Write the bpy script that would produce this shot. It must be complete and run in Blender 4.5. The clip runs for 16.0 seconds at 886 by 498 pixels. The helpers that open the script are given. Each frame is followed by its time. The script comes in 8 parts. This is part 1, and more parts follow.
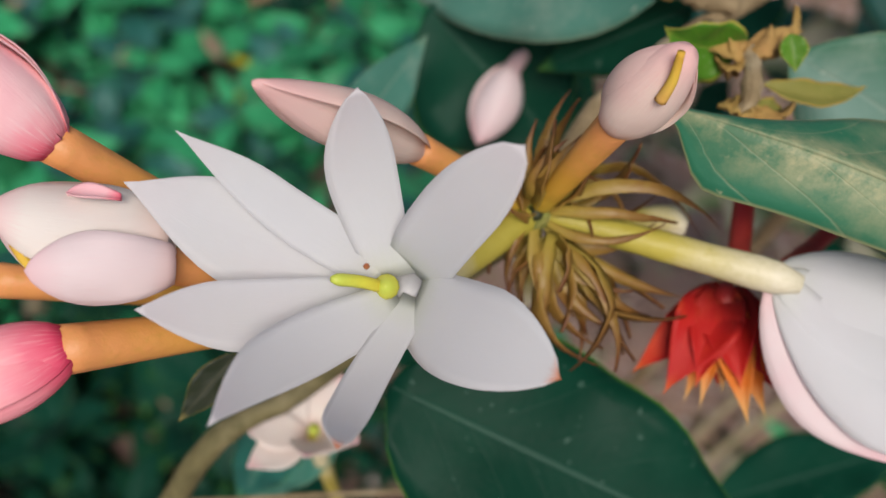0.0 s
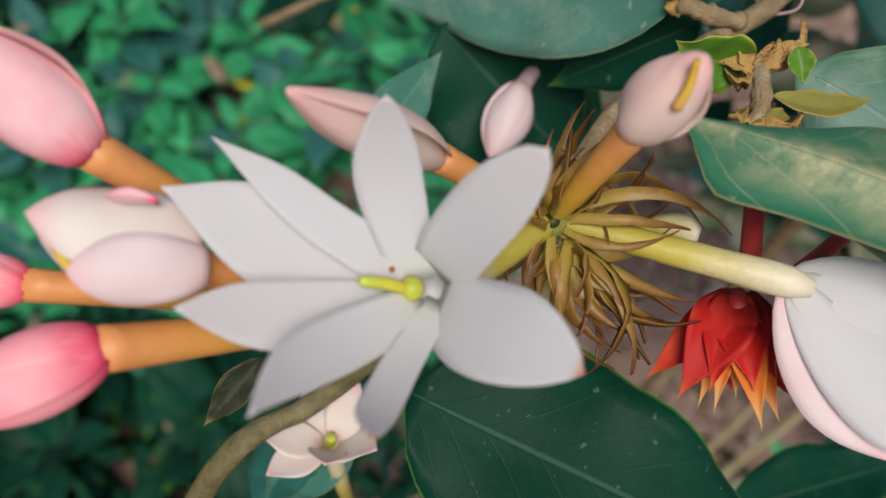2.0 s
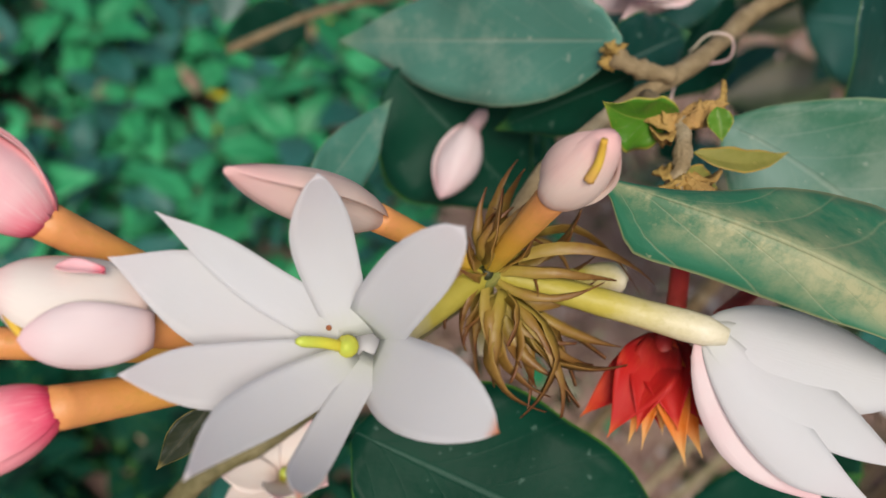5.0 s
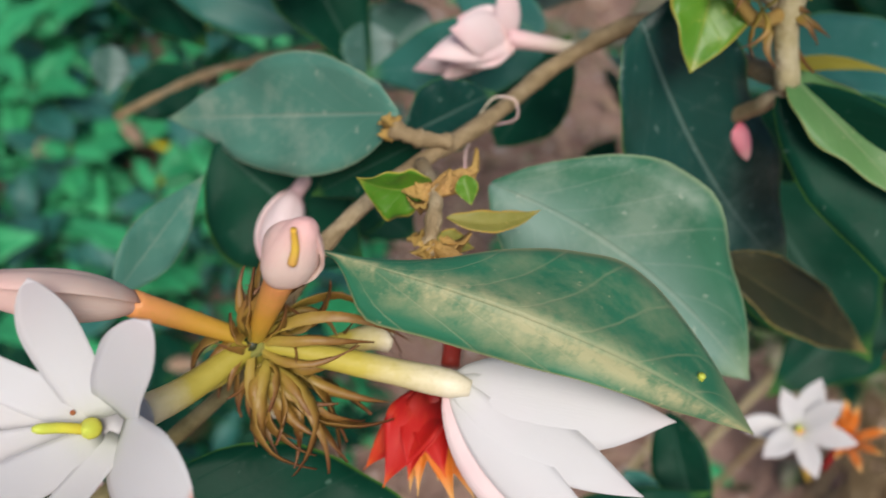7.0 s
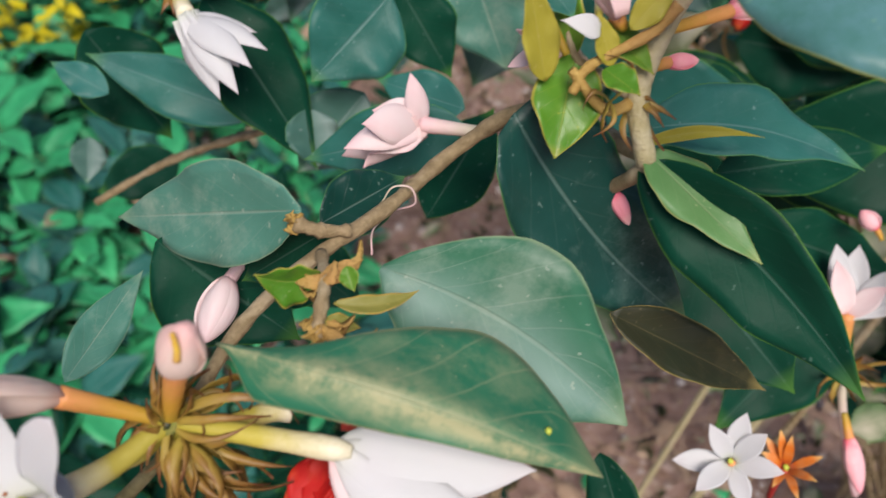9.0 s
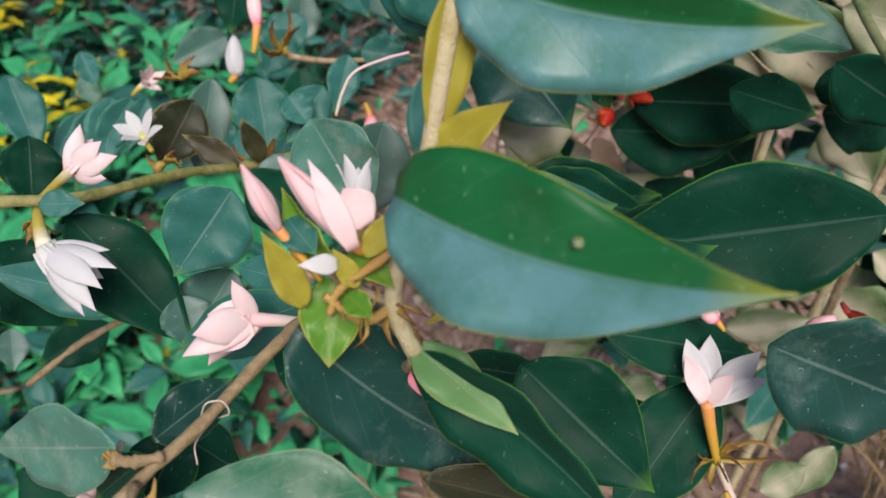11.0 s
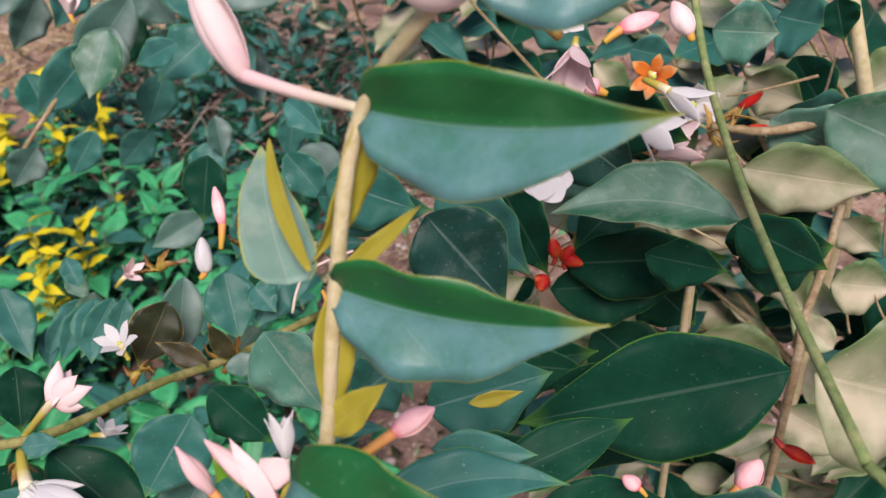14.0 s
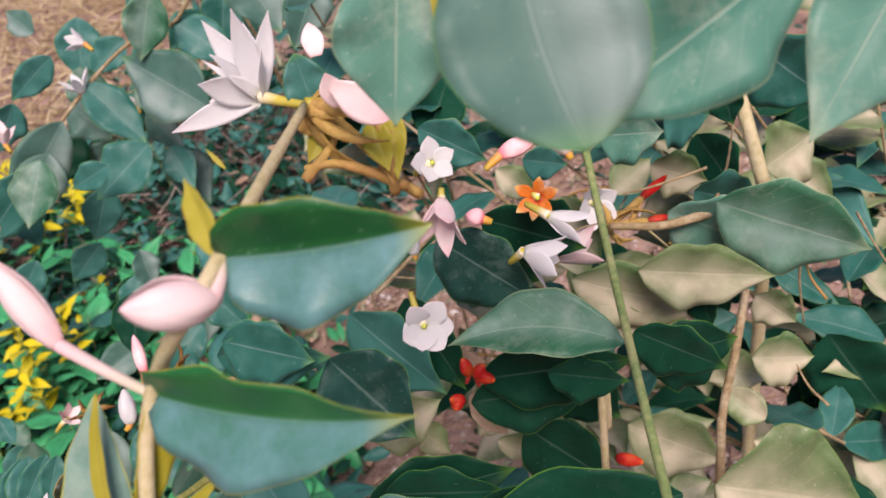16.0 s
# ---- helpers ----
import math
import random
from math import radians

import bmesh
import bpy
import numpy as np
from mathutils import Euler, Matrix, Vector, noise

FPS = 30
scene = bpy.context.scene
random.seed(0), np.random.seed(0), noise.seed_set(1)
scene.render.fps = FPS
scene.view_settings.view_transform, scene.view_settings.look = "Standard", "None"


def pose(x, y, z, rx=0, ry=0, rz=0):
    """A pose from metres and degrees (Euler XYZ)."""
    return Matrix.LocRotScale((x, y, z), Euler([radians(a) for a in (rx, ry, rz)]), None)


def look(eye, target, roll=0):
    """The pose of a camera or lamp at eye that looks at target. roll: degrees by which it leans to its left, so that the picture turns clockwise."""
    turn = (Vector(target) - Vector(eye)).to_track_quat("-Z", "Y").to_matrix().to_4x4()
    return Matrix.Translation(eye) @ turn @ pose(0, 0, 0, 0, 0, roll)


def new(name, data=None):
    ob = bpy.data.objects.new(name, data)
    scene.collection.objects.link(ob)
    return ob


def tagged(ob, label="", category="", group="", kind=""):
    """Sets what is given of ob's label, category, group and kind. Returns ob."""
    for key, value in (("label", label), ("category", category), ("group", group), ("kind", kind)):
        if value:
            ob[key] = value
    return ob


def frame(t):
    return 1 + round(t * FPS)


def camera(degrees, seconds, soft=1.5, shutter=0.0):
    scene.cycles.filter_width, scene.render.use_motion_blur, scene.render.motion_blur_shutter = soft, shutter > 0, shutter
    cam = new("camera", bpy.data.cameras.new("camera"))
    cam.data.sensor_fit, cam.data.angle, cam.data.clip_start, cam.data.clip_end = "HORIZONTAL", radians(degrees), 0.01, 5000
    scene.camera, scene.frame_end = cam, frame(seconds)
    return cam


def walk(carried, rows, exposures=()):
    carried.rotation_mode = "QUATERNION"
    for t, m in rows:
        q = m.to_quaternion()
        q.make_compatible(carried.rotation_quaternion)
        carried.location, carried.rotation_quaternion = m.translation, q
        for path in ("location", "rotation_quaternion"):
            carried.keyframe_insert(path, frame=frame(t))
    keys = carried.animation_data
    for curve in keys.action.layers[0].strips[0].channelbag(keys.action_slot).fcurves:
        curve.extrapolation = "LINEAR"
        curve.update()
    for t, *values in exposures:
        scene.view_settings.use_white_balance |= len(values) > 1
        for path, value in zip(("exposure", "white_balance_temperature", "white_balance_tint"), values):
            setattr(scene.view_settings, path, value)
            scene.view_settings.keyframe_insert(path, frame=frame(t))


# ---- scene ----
cam = camera(56.1, 16.0, soft=1.5, shutter=0.3)
PATH = [
    (0.0, (0.00000, -0.00000, 1.15000), (0.01422, 0.05736, 1.06933), 17.08),
    (0.5, (-0.00051, -0.00018, 1.15013), (0.01247, 0.05805, 1.06988), 16.07),
    (1.0, (-0.00011, 0.00035, 1.14976), (0.01349, 0.05838, 1.06946), 16.56),
    (1.5, (-0.00175, -0.00167, 1.14913), (0.01198, 0.05734, 1.06957), 16.40),
    (2.0, (-0.00219, -0.00285, 1.15048), (0.01163, 0.05677, 1.07140), 16.20),
    (2.5, (-0.00267, -0.00247, 1.15166), (0.01169, 0.05725, 1.07275), 16.12),
    (3.0, (-0.00641, -0.00116, 1.15473), (0.00849, 0.05772, 1.07528), 17.21),
    (5.5, (0.00365, -0.00272, 1.16097), (0.02118, 0.05846, 1.08384), 17.91),
    (6.0, (0.00675, -0.00464, 1.16424), (0.02594, 0.05768, 1.08842), 18.25),
    (6.5, (0.01328, -0.00579, 1.16714), (0.03257, 0.05701, 1.09174), 17.00),
    (7.0, (0.02469, -0.00489, 1.17319), (0.04469, 0.05793, 1.09800), 15.63),
    (7.5, (0.03092, -0.00497, 1.17681), (0.05083, 0.05816, 1.10185), 14.05),
    (8.0, (0.03050, -0.00670, 1.18094), (0.05010, 0.05711, 1.10648), 13.40),
    (8.5, (0.03281, -0.01154, 1.18851), (0.05157, 0.05316, 1.11460), 12.15),
    (9.0, (0.04116, -0.01446, 1.19425), (0.05919, 0.05226, 1.12197), 10.28),
    (9.5, (0.05979, -0.01780, 1.20646), (0.07647, 0.05037, 1.13522), 7.03),
    (10.0, (0.07813, -0.01673, 1.21793), (0.09306, 0.05331, 1.14813), 3.05),
    (10.2, (0.08275, -0.01507, 1.22192), (0.09775, 0.05508, 1.15225), 2.16),
    (12.3, (0.09014, -0.02078, 1.25395), (0.10851, 0.05332, 1.18935), -1.38),
    (12.5, (0.09237, -0.02055, 1.25658), (0.11084, 0.05386, 1.19238), -1.43),
    (13.0, (0.10268, -0.02071, 1.26791), (0.12049, 0.05496, 1.20501), -3.15),
    (13.5, (0.10781, -0.02567, 1.27978), (0.12692, 0.05248, 1.22038), -3.91),
    (14.0, (0.11354, -0.02697, 1.28647), (0.13152, 0.05136, 1.22696), -5.24),
    (14.5, (0.12705, -0.03115, 1.30199), (0.14467, 0.04818, 1.24372), -6.86),
    (15.0, (0.14907, -0.03181, 1.30928), (0.16680, 0.04763, 1.25118), -9.55),
    (15.5, (0.15457, -0.03040, 1.32117), (0.17212, 0.04952, 1.26369), -10.27),
    (16.0, (0.17157, -0.02021, 1.32778), (0.19036, 0.05969, 1.27066), -11.28),
]
# the lens refocuses from the open flower to the leaves behind it as the camera backs away
focus = new("focus_point")
focus.location = (-0.786, 0.699, 1.419)
cam.data.dof.use_dof, cam.data.dof.focus_object, cam.data.dof.aperture_fstop = True, focus, 21.0
walk(cam, [(t, look(eye, target, roll)) for t, eye, target, roll in PATH], [(0.0, -0.05, 6650, 13), (5.0, 0.06, 6800, 12), (9.0, 0.30, 6650, 15), (13.0, 0.38, 6750, 20), (16.0, 0.55, 7050, 28)])

# ---- world and light ----
world = bpy.data.worlds.new("sky")
scene.world = world
world.use_nodes = True
sky = world.node_tree.nodes.new("ShaderNodeTexSky")
sky.sky_type, sky.sun_disc = "NISHITA", False
SUN_HEIGHT, SUN_TURN = 55.0, 188.0
sky.sun_elevation, sky.sun_rotation = radians(SUN_HEIGHT), radians(SUN_TURN)
world.node_tree.nodes["Background"].inputs["Strength"].default_value = 0.075
world.node_tree.links.new(sky.outputs[0], world.node_tree.nodes["Background"].inputs["Color"])
sun = new("sun", bpy.data.lights.new("sun", "SUN"))
sun.data.energy, sun.data.angle, sun.data.color = 3.7, radians(30), (1.0, 0.95, 0.88)
aim = Vector((math.sin(radians(SUN_TURN)) * math.cos(radians(SUN_HEIGHT)), math.cos(radians(SUN_TURN)) * math.cos(radians(SUN_HEIGHT)), math.sin(radians(SUN_HEIGHT))))
sun.matrix_world = look(aim * 8, (0, 0, 0))


# ---- materials ----
def material(name, rough=0.5):
    mat = bpy.data.materials.new(name)
    mat.use_nodes = True
    tree = mat.node_tree
    skin = tree.nodes["Principled BSDF"]
    skin.inputs["Roughness"].default_value = rough
    return mat, tree, skin


def math_node(tree, kind, a, b=None, c=None):
    node = tree.nodes.new("ShaderNodeMath")
    node.operation = kind
    for k, value in enumerate((a, b, c)):
        if value is None:
            continue
        if isinstance(value, (int, float)):
            node.inputs[k].default_value = value
        else:
            tree.links.new(value, node.inputs[k])
    return node.outputs[0]


def mix(tree, factor, a, b):
    node = tree.nodes.new("ShaderNodeMix")
    node.data_type = "RGBA"
    for socket, value in ((node.inputs["Factor"], factor), (node.inputs["A"], a), (node.inputs["B"], b)):
        if isinstance(value, (int, float)):
            socket.default_value = value
        elif isinstance(value, tuple):
            socket.default_value = (*value, 1)
        else:
            tree.links.new(value, socket)
    return node.outputs["Result"]


def noise_node(tree, scale, detail=4.0, rough=0.55, vector=None):
    node = tree.nodes.new("ShaderNodeTexNoise")
    node.inputs["Scale"].default_value, node.inputs["Detail"].default_value, node.inputs["Roughness"].default_value = scale, detail, rough
    if vector is not None:
        tree.links.new(vector, node.inputs["Vector"])
    return node.outputs["Fac"]


def ramp(tree, value, *stops):
    node = tree.nodes.new("ShaderNodeValToRGB")
    tree.links.new(value, node.inputs["Fac"])
    bar = node.color_ramp.elements
    while len(bar) < len(stops):
        bar.new(0.5)
    for element, (at, colour) in zip(bar, stops):
        element.position = at
        element.color = (*colour, 1) if isinstance(colour, tuple) else (colour, colour, colour, 1)
    return node.outputs["Color"]


def bump(tree, skin, height, strength, distance):
    node = tree.nodes.new("ShaderNodeBump")
    node.inputs["Strength"].default_value, node.inputs["Distance"].default_value = strength, distance
    tree.links.new(height, node.inputs["Height"])
    tree.links.new(node.outputs["Normal"], skin.inputs["Normal"])


def thin(mat, tree, skin, colour, amount):
    """Lets some light through a thin blade."""
    glow = tree.nodes.new("ShaderNodeBsdfTranslucent")
    both = tree.nodes.new("ShaderNodeMixShader")
    tree.links.new(colour, glow.inputs["Color"])
    both.inputs[0].default_value = amount
    tree.links.new(skin.outputs[0], both.inputs[1])
    tree.links.new(glow.outputs[0], both.inputs[2])
    tree.links.new(both.outputs[0], tree.nodes["Material Output"].inputs["Surface"])


def uv_parts(tree):
    uv = tree.nodes.new("ShaderNodeUVMap")
    uv.uv_map = "UVMap"
    cut = tree.nodes.new("ShaderNodeSeparateXYZ")
    tree.links.new(uv.outputs[0], cut.inputs[0])
    return cut.outputs[0], cut.outputs[1]


def leaf_material(name, dark, light, vein, rim, rough=0.42, veins=0.5, stain=0.35, rim_at=0.93, through_light=0.18, gloss=0.35, glow=(0.05, 0.36, 0.03), dust_sky_tint=None, dust_sky_share=0.6, slide=None, tip_at=0.86, grain=190):
    """Blade colour between dark and light, a pale midrib, arched side veins, dust and stains, and a thin rim."""
    mat, tree, skin = material(name, rough)
    u, v = uv_parts(tree)
    across = math_node(tree, "ABSOLUTE", v)
    place = tree.nodes.new("ShaderNodeTexCoord").outputs["Object"]
    info = tree.nodes.new("ShaderNodeObjectInfo").outputs["Random"]
    blotch = noise_node(tree, 55, 5, 0.6, place)
    fine = noise_node(tree, 900, 3, 0.6, place)
    tone = math_node(tree, "ADD", math_node(tree, "MULTIPLY", blotch, 1.1), math_node(tree, "MULTIPLY_ADD", info, 0.5, -0.35))
    colour = mix(tree, math_node(tree, "MINIMUM", math_node(tree, "MAXIMUM", tone, 0.0), 1.0), dark, light)
    # side veins bend towards the tip
    path = math_node(tree, "SUBTRACT", math_node(tree, "MULTIPLY", u, 7.0), math_node(tree, "MULTIPLY", math_node(tree, "POWER", across, 0.8), 2.1))
    path = math_node(tree, "ADD", path, math_node(tree, "MULTIPLY", blotch, 0.35))
    saw = math_node(tree, "ABSOLUTE", math_node(tree, "SUBTRACT", math_node(tree, "FRACT", path), 0.5))
    side = math_node(tree, "SMOOTH_MIN", math_node(tree, "MAXIMUM", math_node(tree, "MULTIPLY_ADD", saw, -22.0, 1.0), 0.0), 1.0, 0.1)
    mid = math_node(tree, "MAXIMUM", math_node(tree, "MULTIPLY_ADD", across, -24.0, 1.0), 0.0)
    mid = math_node(tree, "MINIMUM", math_node(tree, "MULTIPLY", mid, 1.6), 1.0)
    side_soft = math_node(tree, "MULTIPLY", side, math_node(tree, "MULTIPLY", veins, noise_node(tree, 130, 2, 0.5, place)))
    colour = mix(tree, math_node(tree, "MAXIMUM", math_node(tree, "MULTIPLY", mid, 0.3), side_soft), colour, vein)
    if dust_sky_tint:
        # a tint, thicker on one half: painted sky light, and dust on LEAF_DUSTY
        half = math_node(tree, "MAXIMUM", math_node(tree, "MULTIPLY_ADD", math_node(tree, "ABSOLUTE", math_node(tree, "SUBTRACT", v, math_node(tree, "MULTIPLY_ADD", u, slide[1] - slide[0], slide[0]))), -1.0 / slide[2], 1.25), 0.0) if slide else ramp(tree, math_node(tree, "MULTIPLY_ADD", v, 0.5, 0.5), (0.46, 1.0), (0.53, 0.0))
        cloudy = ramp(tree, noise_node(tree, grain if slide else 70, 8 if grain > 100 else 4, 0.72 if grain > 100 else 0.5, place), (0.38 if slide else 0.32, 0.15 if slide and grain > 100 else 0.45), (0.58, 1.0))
        colour = mix(tree, math_node(tree, "MULTIPLY", math_node(tree, "MULTIPLY", half, cloudy), dust_sky_share), colour, dust_sky_tint)
    # dust and dry stains
    patch = ramp(tree, noise_node(tree, 38, 7, 0.72, place), (0.57 - 0.16 * stain, 0.0), (0.72 - 0.16 * stain, 1.0))
    colour = mix(tree, math_node(tree, "MULTIPLY", patch, stain), colour, vein)
    specks = ramp(tree, noise_node(tree, 650, 2, 0.5, place), (0.69, 0.0), (0.74, 1.0))
    colour = mix(tree, math_node(tree, "MULTIPLY", specks, 0.45), colour, vein)
    edge = ramp(tree, across, (rim_at, 0.0), (min(rim_at + 0.06, 1.0), 1.0))
    colour = mix(tree, math_node(tree, "MULTIPLY", edge, 0.85), colour, rim)
    tip = ramp(tree, u, (tip_at, 0.0), (1.0, 1.0))
    colour = mix(tree, math_node(tree, "MULTIPLY", tip, 0.6), colour, rim)
    tree.links.new(colour, skin.inputs["Base Color"])
    tree.links.new(math_node(tree, "MULTIPLY_ADD", blotch, 0.3, rough - 0.15), skin.inputs["Roughness"])
    skin.inputs["Specular IOR Level"].default_value = gloss
    skin.inputs["Sheen Weight"].default_value, skin.inputs["Sheen Roughness"].default_value = 0.02, 0.5
    skin.inputs["Sheen Tint"].default_value = (0.80, 0.92, 0.95, 1)
    relief = math_node(tree, "SUBTRACT", math_node(tree, "MULTIPLY", fine, 0.3), math_node(tree, "MULTIPLY_ADD", mid, 0.7, math_node(tree, "MULTIPLY", side, 0.12)))
    bump(tree, skin, relief, 0.45, 0.0005)
    thin(mat, tree, skin, mix(tree, 0.6, colour, glow), through_light)
    return mat


def petal_material(name, foot, middle, tip, streak, through_light=0.3, spread=(0.0, 0.18, 0.75, 1.0), blush=0.25):
    """Soft petal: colour runs from foot to tip, faint lengthwise streaks."""
    mat, tree, skin = material(name, 0.55)
    u, v = uv_parts(tree)
    place = tree.nodes.new("ShaderNodeTexCoord").outputs["Object"]
    join = tree.nodes.new("ShaderNodeCombineXYZ")
    tree.links.new(math_node(tree, "MULTIPLY", u, 2.0), join.inputs[0])
    tree.links.new(math_node(tree, "MULTIPLY", v, 14.0), join.inputs[1])
    lines = noise_node(tree, 2.2, 3, 0.6, join.outputs[0])
    cloud = noise_node(tree, 110, 3, 0.5, place)
    shift = math_node(tree, "ADD", u, math_node(tree, "MULTIPLY_ADD", lines, 0.16, -0.08))
    colour = ramp(tree, shift, (spread[0], foot), (spread[1], middle), (spread[2], middle), (spread[3], tip))
    colour = mix(tree, math_node(tree, "MULTIPLY", ramp(tree, cloud, (0.45, 0.0), (0.75, 1.0)), blush), colour, streak)
    colour = mix(tree, math_node(tree, "MULTIPLY", ramp(tree, lines, (0.55, 0.0), (0.8, 1.0)), blush * 0.8), colour, streak)
    tree.links.new(colour, skin.inputs["Base Color"])
    skin.inputs["Specular IOR Level"].default_value = 0.3
    bump(tree, skin, math_node(tree, "ADD", lines, math_node(tree, "MULTIPLY", noise_node(tree, 1400, 2, 0.5, place), 0.3)), 0.2, 0.0004)
    thin(mat, tree, skin, colour, through_light)
    return mat


def bark_material(name, dark, light, spot, scale=260, rough=0.7):
    mat, tree, skin = material(name, rough)
    place = tree.nodes.new("ShaderNodeTexCoord").outputs["Object"]
    u, v = uv_parts(tree)
    a = noise_node(tree, scale, 5, 0.65, place)
    colour = mix(tree, ramp(tree, a, (0.3, 0.0), (0.7, 1.0)), dark, light)
    colour = mix(tree, math_node(tree, "MULTIPLY", ramp(tree, noise_node(tree, scale * 0.25, 4, 0.6, place), (0.5, 0.0), (0.68, 1.0)), 0.7), colour, spot)
    tree.links.new(colour, skin.inputs["Base Color"])
    bump(tree, skin, math_node(tree, "ADD", a, noise_node(tree, scale * 6, 3, 0.6, place)), 0.7, 0.0008)
    return mat


def run_material(name, first, second, third, rough=0.5):
    """A colour that runs along the length of a tube or bud."""
    mat, tree, skin = material(name, rough)
    u, v = uv_parts(tree)
    place = tree.nodes.new("ShaderNodeTexCoord").outputs["Object"]
    cloud = noise_node(tree, 300, 4, 0.6, place)
    colour = ramp(tree, math_node(tree, "ADD", u, math_node(tree, "MULTIPLY_ADD", cloud, 0.3, -0.15)), (0.05, first), (0.5, second), (0.92, third))
    colour = mix(tree, math_node(tree, "MULTIPLY", ramp(tree, noise_node(tree, 900, 3, 0.6, place), (0.5, 0.0), (0.8, 1.0)), 0.3), colour, first)
    tree.links.new(colour, skin.inputs["Base Color"])
    bump(tree, skin, cloud, 0.4, 0.0006)
    thin(mat, tree, skin, colour, 0.12)
    return mat


# darkest green; part of the shade inside the shrub is in this colour
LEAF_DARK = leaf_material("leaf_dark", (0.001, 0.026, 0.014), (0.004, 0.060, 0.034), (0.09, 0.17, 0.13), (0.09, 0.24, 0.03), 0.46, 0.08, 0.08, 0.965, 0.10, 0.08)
LEAF_GREY = leaf_material("leaf_grey", (0.035, 0.165, 0.120), (0.115, 0.280, 0.220), (0.40, 0.47, 0.38), (0.28, 0.38, 0.24), 0.50, 0.18, 0.42, 0.96)
LEAF_BLUE = leaf_material("leaf_blue", (0.006, 0.092, 0.068), (0.046, 0.195, 0.175), (0.22, 0.36, 0.34), (0.12, 0.30, 0.07), 0.47, 0.10, 0.16, 0.96, 0.18, 0.28)
LEAF_DEEP = leaf_material("leaf_deep", (0.001, 0.028, 0.020), (0.009, 0.066, 0.054), (0.20, 0.30, 0.26), (0.09, 0.24, 0.06), 0.42, 0.10, 0.28, 0.965, 0.12, 0.3)
# milky haze and a sky-lit half are painted into this colour
LEAF_HAZE = leaf_material("leaf_haze", (0.032, 0.105, 0.084), (0.080, 0.170, 0.142), (0.22, 0.30, 0.27), (0.10, 0.26, 0.08), 0.5, 0.08, 0.15, 0.97, 0.15, 0.25, dust_sky_tint=(0.190, 0.270, 0.250), dust_sky_share=0.8, slide=(0.60, 0.60, 0.55), grain=45)
LEAF_LIGHT = leaf_material("leaf_light", (0.090, 0.230, 0.070), (0.200, 0.350, 0.150), (0.40, 0.46, 0.24), (0.40, 0.42, 0.14), 0.45, 0.2, 0.2, 0.94)
# the bluish half is sky reflection painted into the blade colour
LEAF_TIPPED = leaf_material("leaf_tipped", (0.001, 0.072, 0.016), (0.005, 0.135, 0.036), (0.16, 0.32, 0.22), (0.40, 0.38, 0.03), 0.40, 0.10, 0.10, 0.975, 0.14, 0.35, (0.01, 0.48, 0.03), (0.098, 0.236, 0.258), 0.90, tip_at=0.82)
LEAF_DUSTY = leaf_material("leaf_dusty", (0.006, 0.110, 0.055), (0.030, 0.190, 0.100), (0.44, 0.43, 0.25), (0.34, 0.34, 0.16), 0.55, 0.45, 0.30, 0.95, dust_sky_tint=(0.40, 0.40, 0.22), dust_sky_share=0.95, slide=(0.0, -0.55, 0.55))
# greyer half: light on the folded blade, put into the colour
LEAF_HALF_LIT = leaf_material("leaf_half_lit", (0.008, 0.085, 0.040), (0.036, 0.160, 0.090), (0.36, 0.43, 0.34), (0.26, 0.36, 0.20), 0.5, 0.30, 0.30, 0.95, dust_sky_tint=(0.230, 0.350, 0.310), dust_sky_share=0.55, slide=(-0.30, -0.35, 0.75), grain=60)
LEAF_YOUNG = leaf_material("leaf_young", (0.050, 0.175, 0.010), (0.120, 0.280, 0.028), (0.36, 0.38, 0.06), (0.42, 0.36, 0.06), 0.40, 0.3, 0.2, 0.90)
LEAF_OLIVE = leaf_material("leaf_olive", (0.100, 0.130, 0.020), (0.240, 0.230, 0.045), (0.40, 0.34, 0.10), (0.46, 0.30, 0.06), 0.45, 0.3, 0.35, 0.84)
LEAF_GOLD = leaf_material("leaf_gold", (0.330, 0.290, 0.020), (0.480, 0.420, 0.060), (0.58, 0.50, 0.16), (0.52, 0.42, 0.08), 0.45, 0.3, 0.2, 0.93, 0.35)
LEAF_RUST = leaf_material("leaf_rust", (0.010, 0.020, 0.006), (0.042, 0.030, 0.010), (0.14, 0.12, 0.05), (0.44, 0.34, 0.10), 0.5, 0.2, 0.3, 0.95)
LEAF_PALE = leaf_material("leaf_pale", (0.050, 0.120, 0.040), (0.190, 0.250, 0.110), (0.56, 0.50, 0.38), (0.16, 0.26, 0.08), 0.5, 0.2, 0.20, 0.955, dust_sky_tint=(0.480, 0.440, 0.320), dust_sky_share=0.90, slide=(-0.25, -0.50, 0.90), grain=45)
LEAF_SILVER = leaf_material("leaf_silver", (0.120, 0.255, 0.205), (0.230, 0.360, 0.300), (0.42, 0.50, 0.40), (0.50, 0.50, 0.06), 0.5, 0.12, 0.35, 0.93)
LEAF_WEED = leaf_material("leaf_weed", (0.006, 0.170, 0.065), (0.055, 0.500, 0.200), (0.10, 0.36, 0.18), (0.06, 0.28, 0.10), 0.45, 0.2, 0.10)
LEAF_YELLOW = leaf_material("leaf_yellow", (0.560, 0.480, 0.010), (0.860, 0.700, 0.015), (0.76, 0.64, 0.08), (0.30, 0.46, 0.04), 0.5, 0.3, 0.2, 0.95, 0.3)
LEAF_DRY = leaf_material("leaf_dry", (0.26, 0.15, 0.09), (0.48, 0.36, 0.26), (0.56, 0.46, 0.34), (0.30, 0.20, 0.12), 0.7, 0.5, 0.4, 0.95, 0.1)
